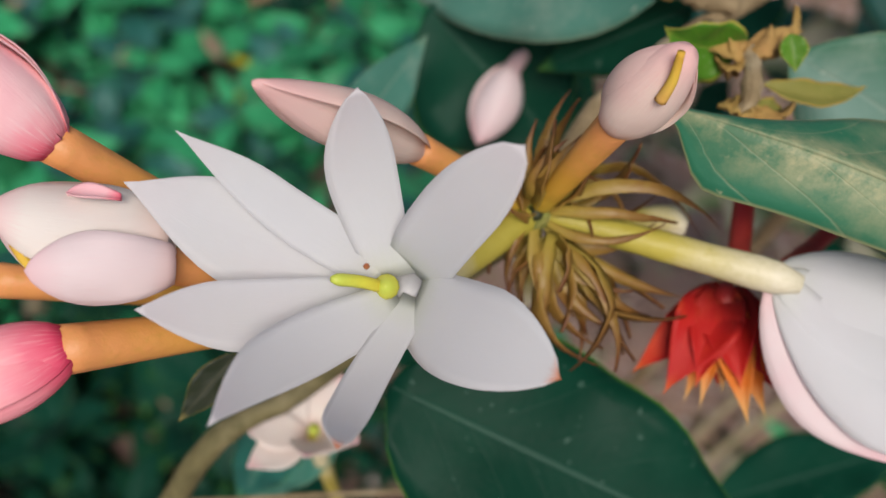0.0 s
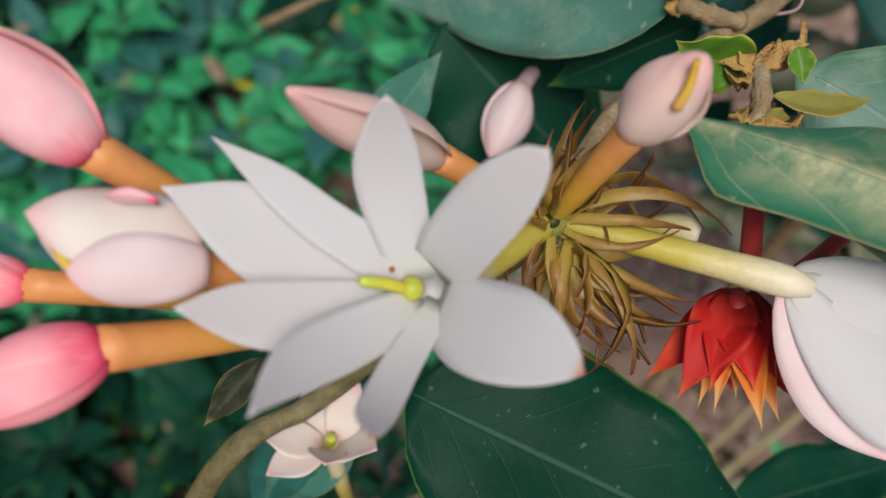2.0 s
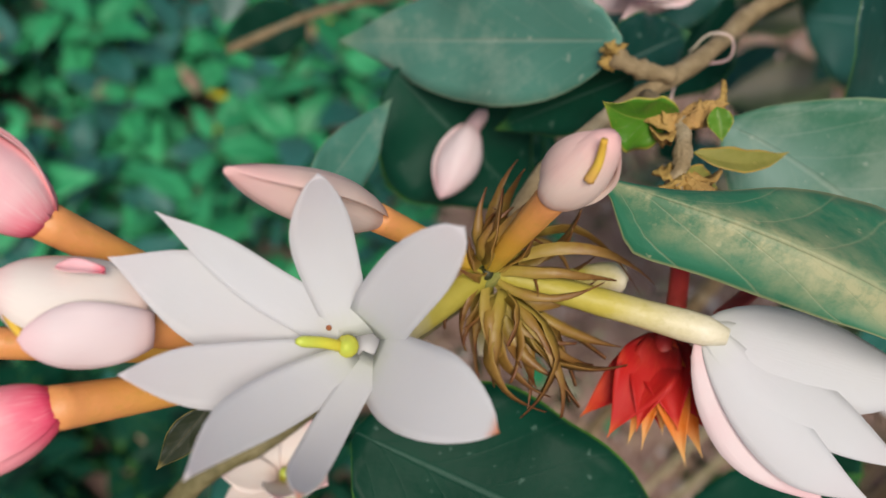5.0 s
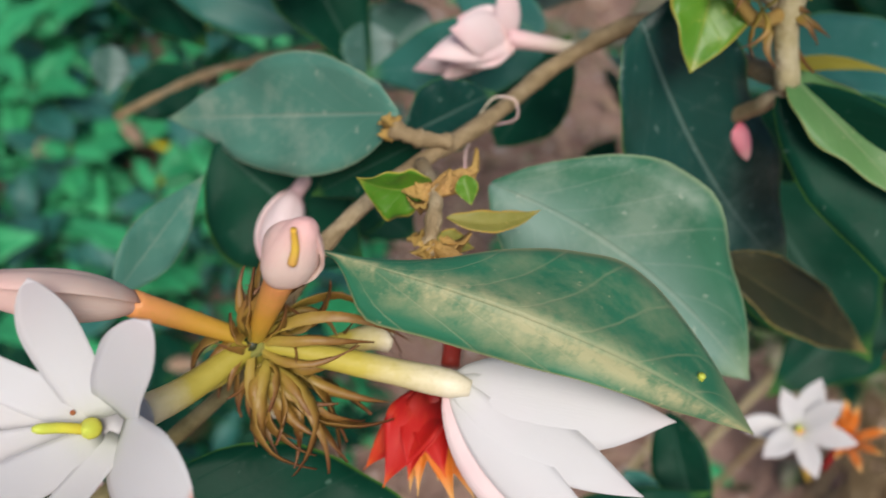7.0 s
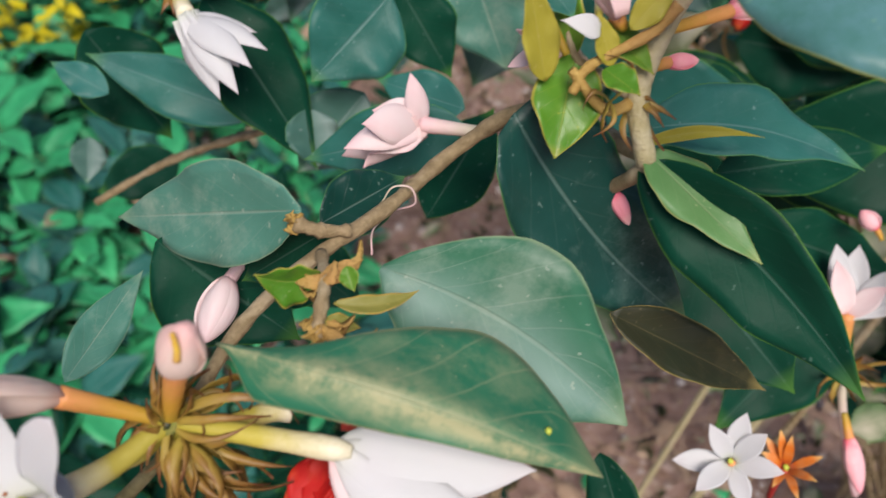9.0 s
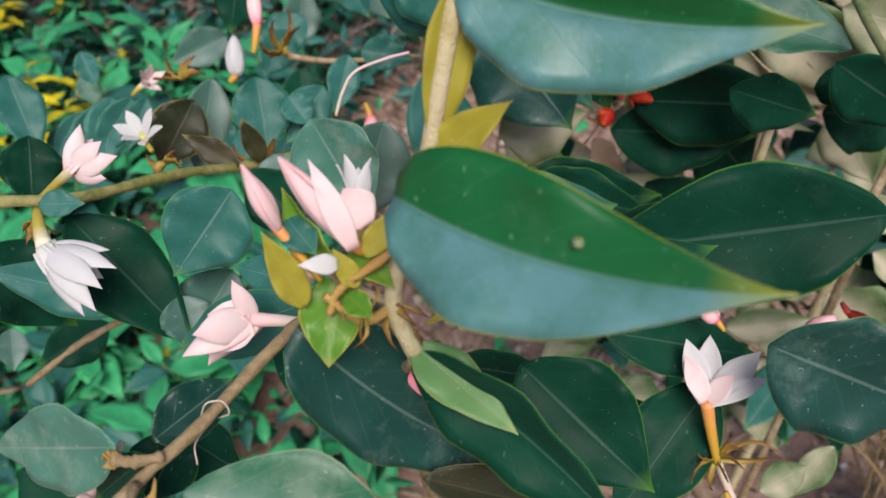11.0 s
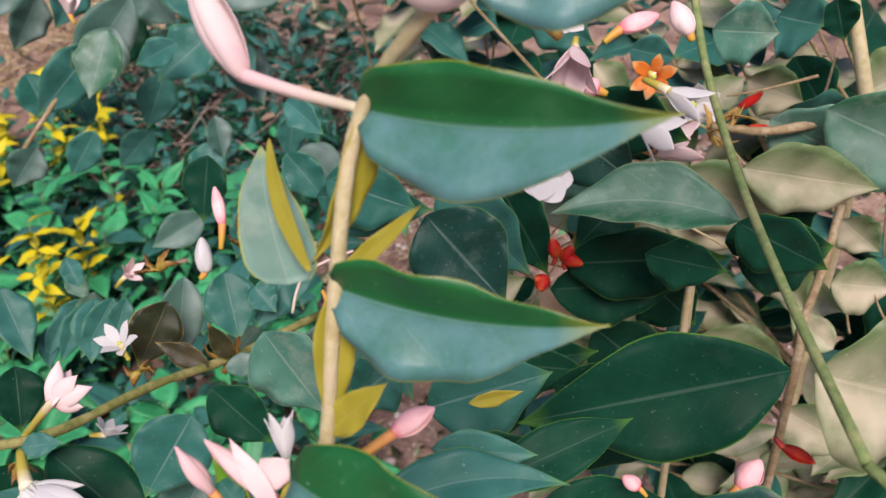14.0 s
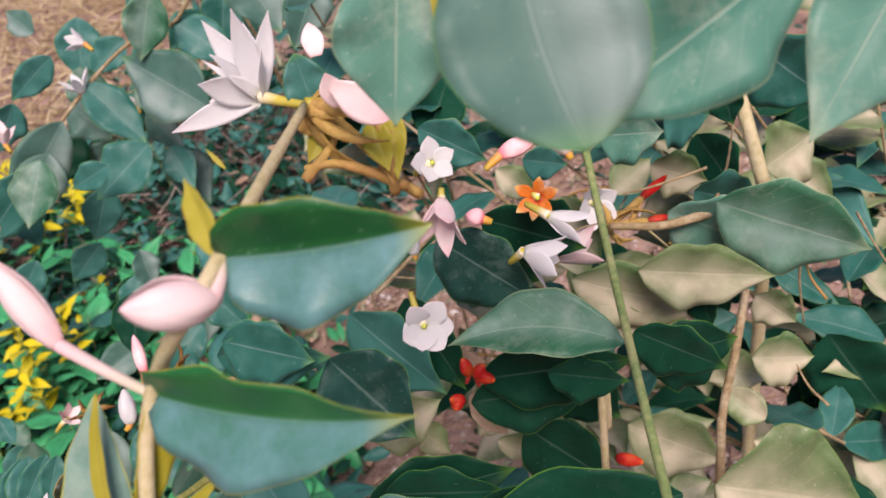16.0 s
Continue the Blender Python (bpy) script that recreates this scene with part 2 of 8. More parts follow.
PETAL_TIPPED = petal_material("petal_tipped", (0.72, 0.75, 0.68), (0.77, 0.775, 0.785), (0.62, 0.18, 0.05), (0.84, 0.80, 0.83), 0.45, (0.0, 0.18, 0.955, 1.0), blush=0.2)
PETAL_WHITE = petal_material("petal_white", (0.72, 0.75, 0.68), (0.77, 0.775, 0.785), (0.78, 0.75, 0.765), (0.80, 0.76, 0.785), 0.45, blush=0.3)
PETAL_IVORY = petal_material("petal_ivory", (0.82, 0.64, 0.58), (0.86, 0.80, 0.74), (0.84, 0.52, 0.54), (0.84, 0.66, 0.62), 0.30, (0.0, 0.25, 0.78, 1.0), 0.5)
PETAL_BLUSH = petal_material("petal_blush", (0.76, 0.54, 0.52), (0.79, 0.66, 0.66), (0.77, 0.52, 0.54), (0.80, 0.48, 0.52), 0.2, blush=0.45)
PETAL_FLUSH = petal_material("petal_flush", (0.80, 0.42, 0.42), (0.80, 0.54, 0.55), (0.78, 0.44, 0.47), (0.84, 0.64, 0.64), 0.15, blush=0.45)
PETAL_PINK = petal_material("petal_pink", (0.78, 0.06, 0.13), (0.78, 0.42, 0.45), (0.82, 0.32, 0.38), (0.92, 0.72, 0.68), 0.06, (0.0, 0.22, 0.7, 1.0), 0.6)
PETAL_CREAM = petal_material("petal_cream", (0.80, 0.48, 0.38), (0.86, 0.70, 0.62), (0.84, 0.52, 0.50), (0.84, 0.50, 0.48), 0.30, (0.0, 0.2, 0.65, 1.0), 0.5)
PETAL_ROSE = petal_material("petal_rose", (0.78, 0.05, 0.13), (0.88, 0.30, 0.36), (0.88, 0.46, 0.46), (0.92, 0.56, 0.52), 0.06, (0.0, 0.3, 0.7, 1.0), 0.6)
PETAL_RED = petal_material("petal_red", (0.16, 0.006, 0.006), (0.52, 0.014, 0.012), (0.74, 0.14, 0.03), (0.74, 0.22, 0.03), 0.25, (0.0, 0.40, 0.86, 1.0), 0.4)
PETAL_AMBER = petal_material("petal_amber", (0.52, 0.02, 0.012), (0.74, 0.20, 0.02), (0.82, 0.55, 0.20), (0.82, 0.62, 0.34), 0.3, (0.0, 0.3, 0.7, 1.0), 0.5)
SEPAL = run_material("sepal", (0.36, 0.28, 0.05), (0.26, 0.145, 0.028), (0.14, 0.050, 0.015))
TUBE_GOLD = run_material("tube_gold", (0.36, 0.31, 0.04), (0.50, 0.42, 0.07), (0.76, 0.70, 0.52))
TUBE_ORANGE = run_material("tube_orange", (0.42, 0.29, 0.03), (0.60, 0.31, 0.04), (0.72, 0.30, 0.10))
TUBE_PINK = run_material("tube_pink", (0.60, 0.55, 0.40), (0.72, 0.56, 0.52), (0.76, 0.50, 0.52))
TUBE_RED = run_material("tube_red", (0.22, 0.012, 0.010), (0.36, 0.016, 0.014), (0.50, 0.05, 0.03))
STYLE = run_material("style", (0.50, 0.40, 0.03), (0.60, 0.58, 0.05), (0.52, 0.60, 0.08))
POLLEN = run_material("pollen", (0.62, 0.36, 0.04), (0.74, 0.50, 0.06), (0.70, 0.40, 0.10), 0.8)
DOT = run_material("dot", (0.42, 0.16, 0.06), (0.45, 0.18, 0.07), (0.40, 0.12, 0.05))
DOT_DARK = run_material("dot_dark", (0.020, 0.030, 0.006), (0.030, 0.040, 0.008), (0.025, 0.030, 0.006))
WOOD = bark_material("wood", (0.17, 0.12, 0.055), (0.36, 0.27, 0.15), (0.44, 0.38, 0.26))
HUB_GREEN = bark_material("hub_green", (0.09, 0.16, 0.025), (0.22, 0.28, 0.05), (0.30, 0.22, 0.06), 700)
TWIG = bark_material("twig", (0.30, 0.17, 0.035), (0.46, 0.32, 0.09), (0.36, 0.17, 0.06))
GREEN_STEM = bark_material("green_stem", (0.13, 0.16, 0.035), (0.30, 0.30, 0.08), (0.42, 0.36, 0.16))
YELLOW_STEM = bark_material("yellow_stem", (0.38, 0.32, 0.15), (0.54, 0.48, 0.30), (0.48, 0.40, 0.27))
OLIVE_STEM = bark_material("olive_stem", (0.085, 0.075, 0.025), (0.190, 0.160, 0.065), (0.24, 0.20, 0.11))
THIN_STEM = bark_material("thin_stem", (0.10, 0.17, 0.05), (0.22, 0.28, 0.10), (0.30, 0.30, 0.14))


# ---- builders ----
def thing(name, at, label, category, group=""):
    ob = new(name)
    ob.location = at
    ob.empty_display_size = 0.01
    return tagged(ob, label, category, group)


def part(name, verts, faces, uvs, mat, parent, label=""):
    """One mesh under a thing or a part; its vertices are given in the world."""
    root = parent
    while root.parent:
        root = root.parent
    mesh = bpy.data.meshes.new(name)
    mesh.from_pydata(np.asarray(verts, float) - np.array(root.location), [], faces)
    layer = mesh.uv_layers.new(name="UVMap")
    corners = np.zeros(len(mesh.loops), dtype=np.int32)
    mesh.loops.foreach_get("vertex_index", corners)
    layer.data.foreach_set("uv", np.asarray(uvs, np.float32)[corners].ravel())
    mesh.polygons.foreach_set("use_smooth", np.ones(len(mesh.polygons), dtype=bool))
    mesh.materials.append(mat)
    ob = new(name, mesh)
    ob.parent = parent
    if label:
        ob["label"] = label
    return ob


def unit(v):
    return np.asarray(v, float) / max(np.linalg.norm(v), 1e-9)


def blade_mesh(base, tip, normal, width, form=(0.03, 0.4, 0.7, 1.2), fold=0.0, arch=0.0, curl=0.0, bend=0.0, wave=0.0, waves=3.0, cup=0.0, thick=0.00035, n=14, m=4, seed=0, ragged=0.0, buckle=0.0, skew=0.0, lop=0.0):
    """A leaf or petal from base to tip. form: width at the foot, place of the widest part, how it widens and narrows; fold: degrees by which the halves rise; arch, curl, bend: rise of the middle,
    turn of the tip along the normal, swing of the tip sideways, as shares of the length; wave: ripple of the rim; cup: hollow; skew, lop: how far the two
    halves differ in the place of their widest part and in width."""
    base, tip = np.asarray(base, float), np.asarray(tip, float)
    length = np.linalg.norm(tip - base)
    ahead = unit(tip - base)
    normal = unit(np.asarray(normal, float) - ahead * np.dot(normal, ahead))
    side = np.cross(normal, ahead)
    rng = np.random.default_rng(seed)
    ph = rng.uniform(0, 6.28, 3)
    foot_share, peak, rise, fall = form
    u = 1 - (1 - np.linspace(0, 1, n + 1)) ** 1.15
    v = np.linspace(-1, 1, 2 * m + 1)
    U, V = np.meshgrid(u, v, indexing="ij")
    top_at = np.clip(peak + skew * np.sign(V), 0.05, 0.95)
    out_by = foot_share + (1 - foot_share) * np.sin(0.5 * math.pi * np.clip(U / top_at, 0, 1)) ** rise
    in_by = np.cos(0.5 * math.pi * np.clip((U - top_at) / (1 - top_at), 0, 1)) ** fall
    grow = np.maximum(np.where(U < top_at, out_by, in_by), 0.012) * (1 + 0.03 * np.sin(7 * U + ph[2])) * (1 + lop * np.sign(V))
    uneven = np.sin(9.3 * U + ph[0] + 2.1 * np.sign(V)) + 0.6 * np.sin(21 * U + ph[1] + np.sign(V)) + 0.35 * np.sin(43 * U + ph[2])
    half = (width / 2) * grow * (1 + ragged * uneven)
    ang = radians(fold)
    x = V * half * math.cos(ang)
    z = np.abs(V) * half * math.sin(ang) + cup * (V ** 2) * half
    z = z + wave * width * np.sin(waves * 6.28 * U + ph[0] + np.sign(V) * ph[1]) * V ** 2 * grow
    z = z + buckle * width * (np.sin(8.2 * U + 2.6 * V + ph[1]) + 0.7 * np.sin(15 * U - 4.1 * V + ph[2])) * np.sin(math.pi * np.clip(U, 0, 1)) * np.abs(V)
    z = z + length * (arch * 4 * U * (1 - U) + curl * (U ** 3 - U))
    x = x + length * bend * (4 * U * (1 - U))
    P = base + ahead * (U * length)[..., None] + side * x[..., None] + normal * z[..., None]
    k, w = n + 1, 2 * m + 1
    top = P.reshape(-1, 3)
    low = (P - normal * thick * (0.35 + 0.65 * (1 - V[..., None] ** 2))).reshape(-1, 3)
    uv = np.stack([U.ravel(), V.ravel()], 1)
    faces = []
    N = k * w
    for i in range(n):
        for j in range(2 * m):
            p, q, r, s = i * w + j, i * w + j + 1, (i + 1) * w + j + 1, (i + 1) * w + j
            faces.append((p, s, r, q))
            faces.append((N + p, N + q, N + r, N + s))
        for j in (0, 2 * m):
            p, s = i * w + j, (i + 1) * w + j
            faces.append((p, N + p, N + s, s) if j == 0 else (p, s, N + s, N + p))
    for i in (0, n):
        for j in range(2 * m):
            p, q = i * w + j, i * w + j + 1
            faces.append((p, q, N + q, N + p) if i == 0 else (p, N + p, N + q, q))
    return np.concatenate([top, low]), faces, np.concatenate([uv, uv])


def smooth_line(points, steps=6):
    """Points along a smooth line through the given ones."""
    p = np.asarray(points, float)
    if len(p) < 3:
        return np.array([p[0] + (p[1] - p[0]) * s for s in np.linspace(0, 1, steps + 1)])
    q = np.vstack([2 * p[0] - p[1], p, 2 * p[-1] - p[-2]])
    out = []
    for i in range(1, len(q) - 2):
        for s in np.linspace(0, 1, steps, endpoint=False):
            a, b, c, d = q[i - 1:i + 3]
            out.append(0.5 * (2 * b + (c - a) * s + (2 * a - 5 * b + 4 * c - d) * s * s + (3 * b - a - 3 * c + d) * s ** 3))
    out.append(p[-1])
    return np.array(out)


def round_mesh(line, radii, sides=9, ridge=0.0, ridges=3, spin=0.0):
    """A round body along a line, with a radius for each of its points; ridge and spin give it wound folds."""
    line, radii = np.asarray(line, float), np.asarray(radii, float)
    k = len(line)
    along = np.gradient(line, axis=0)
    verts, uvs, faces = [], [], []
    side = unit(np.cross(unit(along[0]), (0.31, 0.22, 0.92)))
    for i in range(k):
        d = unit(along[i])
        side = unit(side - d * np.dot(side, d))
        up = np.cross(d, side)
        for j in range(sides):
            t = 2 * math.pi * j / sides
            r = radii[i] * (1 + ridge * (abs(math.sin(0.5 * (ridges * t + spin * i / k))) - 0.5))
            verts.append(line[i] + r * (math.cos(t) * side + math.sin(t) * up))
            uvs.append((i / (k - 1), 2 * abs(j / sides - 0.5)))
    for i in range(k - 1):
        for j in range(sides):
            a, b = i * sides + j, i * sides + (j + 1) % sides
            faces.append((a, b, b + sides, a + sides))
    faces.append(tuple(range(sides - 1, -1, -1)))
    faces.append(tuple(range((k - 1) * sides, k * sides)))
    return verts, faces, uvs


SERIAL = [0]


def leaf(parent, base, tip, normal, width, mat, fold=14, label="", name="leaf", **more):
    SERIAL[0] += 1
    more.setdefault("wave", 0.055)
    more.setdefault("ragged", 0.015)
    more.setdefault("buckle", 0.020)
    more.setdefault("n", 22)
    return part(name, *blade_mesh(base, tip, normal, width, fold=fold, seed=SERIAL[0], **more), mat, parent, label)


def petal(parent, base, tip, normal, width, mat, **more):
    SERIAL[0] += 1
    more.setdefault("form", (0.4, 0.5, 1.0, 0.9))
    more.setdefault("wave", 0.025)
    more.setdefault("waves", 1.3)
    more.setdefault("cup", 0.08)
    return part("petal", *blade_mesh(base, tip, normal, width, seed=SERIAL[0], thick=0.0004, n=16, m=4, **more), mat, parent)


def stem(parent, points, r0, r1, mat, name="stem", label="", knobs=0.0, sides=9, steps=6):
    line = smooth_line(points, steps)
    radii = np.linspace(r0, r1, len(line))
    if knobs:
        radii = radii * (1 + knobs * np.sin(np.arange(len(line)) * 1.9) * np.sin(np.arange(len(line)) * 0.77))
    return part(name, *round_mesh(line, radii, sides), mat, parent, label)


def bud(parent, foot, base, tip, radius, mat, stalk=TUBE_ORANGE, stalk_r=0.0011, arch=(0, 0, 0), sag=(0, 0, 0), spin=4.0, label="closed pink bud with wound petals", blunt=0.55):
    """A closed bud: a stalk from foot to base, then a wound body up to its tip."""
    foot, base, tip = (np.asarray(p, float) for p in (foot, base, tip))
    line = smooth_line([base, (base + tip) / 2 + np.asarray(arch), tip], 9)
    u = np.linspace(0, 1, len(line))
    radii = radius * np.maximum(0.06, (np.sin(math.pi * np.clip(u * 0.93 + 0.07, 0, 1)) ** blunt)) * (1.06 - 0.25 * u)
    radii[0] = max(radii[0] * 0.7, stalk_r)
    body = part("bud", *round_mesh(line, radii * 0.975, 24, 0.14, 3, spin), mat, parent, label)
    ahead, length = unit(tip - base), np.linalg.norm(tip - base)
    side = unit(np.cross(ahead, (0.3, 0.5, 0.8)))
    SERIAL[0] += 1
    for k in range(3):
        t = 2.1 * k + SERIAL[0]
        out = math.cos(t) * side + math.sin(t) * np.cross(ahead, side)
        petal(body, base + ahead * length * 0.02 + out * radius * 0.45, tip - ahead * length * 0.01 * k + out * radius * 0.10, out, radius * 1.75, mat, arch=0.62 * radius / length, cup=-0.62, form=(0.55, 0.42, 0.8, 0.62), bend=0.07, wave=0.02)
    tube = smooth_line([foot, (foot + base) / 2 + np.asarray(sag), base + unit(tip - base) * radius * 0.3], 7)
    part("flower_tube", *round_mesh(tube, np.linspace(stalk_r * 0.75, stalk_r * 1.25, len(tube)), 10), stalk, body, "slender orange flower tube")
    return body


def flower(parent, foot, throat, axis, count, length, width, opening, mat, tube_mat=TUBE_GOLD, tube_r=0.0009, turn=0.0, label="open white flower with pointed petals", uneven=9.0, curl=-0.06, heart=True, skew=(0, 0, 0), form=(0.4, 0.5, 1.0, 0.9)):
    """A flower: the tube, petals round the throat that open by so many degrees from the axis, and a small yellow heart."""
    SERIAL[0] += 1
    rng = np.random.default_rng(SERIAL[0] + 77)
    foot, throat = np.asarray(foot, float), np.asarray(throat, float)
    axis = unit(axis)
    line = smooth_line([foot, foot * 0.45 + throat * 0.55 + np.cross(axis, (0.3, 0.5, 0.8)) * 0.0006, throat], 6)
    body = part("flower", *round_mesh(line, np.linspace(tube_r * 0.8, tube_r * 1.3, len(line)), 10), tube_mat, parent, label)
    first = unit(np.cross(axis, (0.2, 0.9, 0.4)))
    second = np.cross(axis, first)
    for k in range(count):
        t = radians(turn) + 2 * math.pi * k / count + radians(rng.uniform(-uneven, uneven))
        out = math.cos(t) * first + math.sin(t) * second
        open_by = radians(opening + rng.uniform(-uneven, uneven))
        ahead = axis * math.cos(open_by) + out * math.sin(open_by) + np.asarray(skew, float)
        inward = axis * math.sin(open_by) - out * math.cos(open_by)
        reach = length * rng.uniform(0.9, 1.1)
        petal(body, throat + out * tube_r * 0.8, throat + unit(ahead) * reach, inward, width * rng.uniform(0.9, 1.1), mat, curl=curl, cup=0.15, form=form)
    if heart:
        part("style", *round_mesh(smooth_line([throat - axis * tube_r, throat + axis * length * 0.12, throat + axis * length * 0.2]), [tube_r * 0.7] * 13, 8), STYLE, body)
    return body


def calyx(parent, hub, tips, r=0.00045, rise=0.0, mat=SEPAL):
    """Thin curved sepals from a hub."""
    for tip in tips:
        SERIAL[0] += 1
        rng = np.random.default_rng(SERIAL[0])
        h, t = np.asarray(hub, float), np.asarray(tip, float)
        span = np.linalg.norm(t - h)
        facing = unit(np.cross(t - h, rng.normal(0, 1, 3)))
        part("sepal", *blade_mesh(h, t, facing, r * 4.4, form=(0.6, 0.3, 0.8, 1.1), fold=rng.uniform(10, 45), arch=rng.normal(0, 0.18), bend=rng.normal(0, 0.16), curl=rng.normal(0, 0.2), wave=0.12, thick=r * 0.9, n=12, m=1, seed=SERIAL[0]), mat, parent)


# ---- ground ----
def ground_material():
    mat, tree, skin = material("soil", 0.9)
    place = tree.nodes.new("ShaderNodeTexCoord").outputs["Object"]
    a = noise_node(tree, 9, 6, 0.65, place)
    b = noise_node(tree, 140, 5, 0.7, place)
    colour = mix(tree, ramp(tree, a, (0.35, 0.0), (0.65, 1.0)), (0.150, 0.076, 0.055), (0.380, 0.240, 0.190))
    colour = mix(tree, ramp(tree, b, (0.45, 0.0), (0.75, 0.6)), colour, (0.54, 0.44, 0.38))
    tree.links.new(colour, skin.inputs["Base Color"])
    bump(tree, skin, math_node(tree, "ADD", a, math_node(tree, "MULTIPLY", b, 0.4)), 0.8, 0.02)
    return mat


SOIL = ground_material()


def sheet():
    xs = np.concatenate([[-400, -60, -12], np.linspace(-4, 4, 61), [12, 60, 400]])
    k = len(xs)
    verts = []
    for y in xs + 1.5:
        for x in xs:
            near = abs(x) < 5 and abs(y) < 6
            verts.append((x, y, 0.018 * noise.noise((x * 3.1, y * 3.1, 0.3)) + 0.008 * noise.noise((x * 11, y * 11, 4)) if near else 0.0))
    faces = [(j * k + i, j * k + i + 1, (j + 1) * k + i + 1, (j + 1) * k + i) for j in range(k - 1) for i in range(k - 1)]
    mesh = bpy.data.meshes.new("ground")
    mesh.from_pydata(verts, [], faces)
    mesh.materials.append(SOIL)
    return tagged(new("ground", mesh), "brown soil with pale gravel under the shrub", "ground", kind="structure")


ground = sheet()

# ---- the shrub ----

front = thing("flowering_branch", (0.0439, 0.0834, 1.0858), "brown branch with white flowers, pink buds and dusty green leaves", "branch", "branches of the flowering shrub")
# main woody stem, from behind the front cluster to the upper node
stem(front, [(0.0241, 0.0607, 1.0736), (0.0326, 0.0757, 1.0777), (0.0447, 0.0866, 1.0821), (0.0595, 0.1004, 1.0816), (0.0762, 0.1193, 1.0805), (0.0878, 0.1159, 1.0939), (0.1024, 0.1201, 1.0873), (0.1089, 0.1023, 1.0943)], 0.00118, 0.00195, WOOD, knobs=0.16)
stem(front, [(0.0521, 0.0918, 1.0844), (0.0464, 0.0913, 1.0851), (0.0418, 0.0923, 1.0861)], 0.00118, 0.00150, WOOD, knobs=0.3, name='twig')
stem(front, [(0.0465, 0.0860, 1.0847), (0.0465, 0.0742, 1.0908), (0.0456, 0.0680, 1.0907), (0.0450, 0.0652, 1.0881)], 0.00113, 0.00114, WOOD, knobs=0.25, name='twig')
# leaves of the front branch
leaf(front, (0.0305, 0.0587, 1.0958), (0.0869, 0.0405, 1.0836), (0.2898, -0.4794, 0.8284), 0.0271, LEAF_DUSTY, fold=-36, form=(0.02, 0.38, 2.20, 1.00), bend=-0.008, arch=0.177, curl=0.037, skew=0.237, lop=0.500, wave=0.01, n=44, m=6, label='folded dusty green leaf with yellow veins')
leaf(front, (0.0566, 0.0812, 1.0860), (0.1009, 0.0584, 1.0673), (-0.1203, -0.7586, 0.6404), 0.0306, LEAF_HALF_LIT, fold=10, form=(0.05, 0.42, 0.8, 1.0), bend=0.07)
leaf(front, (0.0430, 0.0939, 1.0877), (0.0032, 0.1250, 1.0552), (-0.7431, -0.5437, 0.3901), 0.0206, LEAF_GREY, fold=8, form=(0.05, 0.33, 0.6, 1.1))
leaf(front, (0.0005, 0.0777, 1.0602), (0.0125, 0.0996, 1.0657), (0.2952, -0.3842, 0.8748), 0.0089, LEAF_GREY, fold=12)
leaf(front, (0.0832, 0.1079, 1.0992), (0.1316, 0.0948, 1.0503), (0.2263, -0.8616, 0.4543), 0.0290, LEAF_DEEP, fold=16, form=(0.4, 0.3, 0.45, 1.0), bend=-0.05)
leaf(front, (0.0471, 0.1044, 1.0734), (0.0660, 0.1196, 1.0727), (0.4031, -0.4679, 0.7865), 0.0143, LEAF_DEEP, fold=8)
leaf(front, (0.0479, 0.0949, 1.0813), (0.0311, 0.1007, 1.0605), (-0.5886, -0.7659, 0.2586), 0.0111, LEAF_DARK, fold=8)
leaf(front, (0.0098, 0.0446, 1.0572), (0.0586, 0.0284, 1.0486), (-0.0063, -0.4844, 0.8749), 0.0290, LEAF_DARK, fold=8, form=(0.1, 0.35, 0.6, 0.8))
leaf(front, (-0.0081, 0.0422, 1.0674), (-0.0135, 0.0362, 1.0621), (-0.0662, -0.6333, 0.7711), 0.0040, LEAF_RUST, fold=20)
leaf(front, (0.0131, 0.1125, 1.0604), (0.0431, 0.0985, 1.0426), (-0.0409, -0.8168, 0.5755), 0.0296, LEAF_DARK, fold=8)
# young sprout
leaf(front, (0.0461, 0.0750, 1.0914), (0.0354, 0.0740, 1.0930), (0.1206, -0.9786, 0.1667), 0.0090, LEAF_YOUNG, fold=20, bend=0.12)
leaf(front, (0.0478, 0.0700, 1.0903), (0.0620, 0.0728, 1.0898), (0.1000, -0.3329, 0.9376), 0.0038, LEAF_OLIVE, fold=25, bend=-0.1)
leaf(front, (0.0499, 0.0743, 1.0944), (0.0511, 0.0709, 1.0919), (-0.2438, -0.6325, 0.7352), 0.0035, LEAF_YOUNG, fold=25)
leaf(front, (0.0460, 0.0668, 1.0898), (0.0522, 0.0676, 1.0868), (0.4458, -0.2499, 0.8596), 0.0036, LEAF_OLIVE, fold=25)
# open white flower
bloom = part("flower", *round_mesh(smooth_line([(0.0227, 0.0563, 1.0797), (0.0150, 0.0492, 1.0796), (0.0084, 0.0434, 1.0822)]), np.linspace(0.0016, 0.0021, 13), 12), TUBE_GOLD, front, "wide open white flower with eight pointed petals")
part("throat", *round_mesh([(0.0086, 0.0440, 1.0812), (0.0084, 0.0434, 1.0822), (0.0082, 0.0426, 1.0834), (0.0080, 0.0419, 1.0842), (0.0079, 0.0415, 1.0848), (0.0079, 0.0414, 1.0850), (0.0079, 0.0416, 1.0847)], [0.0012, 0.0014, 0.0019, 0.0030, 0.0046, 0.0044, 0.0012], 24), PETAL_WHITE, bloom)
petal(bloom, (0.0059, 0.0424, 1.0854), (-0.0164, 0.0431, 1.0942), (0.2634, -0.6035, 0.7526), 0.0091, PETAL_WHITE, form=(0.74, 0.53, 1.05, 1.10), bend=0.011, arch=-0.021, curl=-0.017, skew=-0.080, lop=0.218)
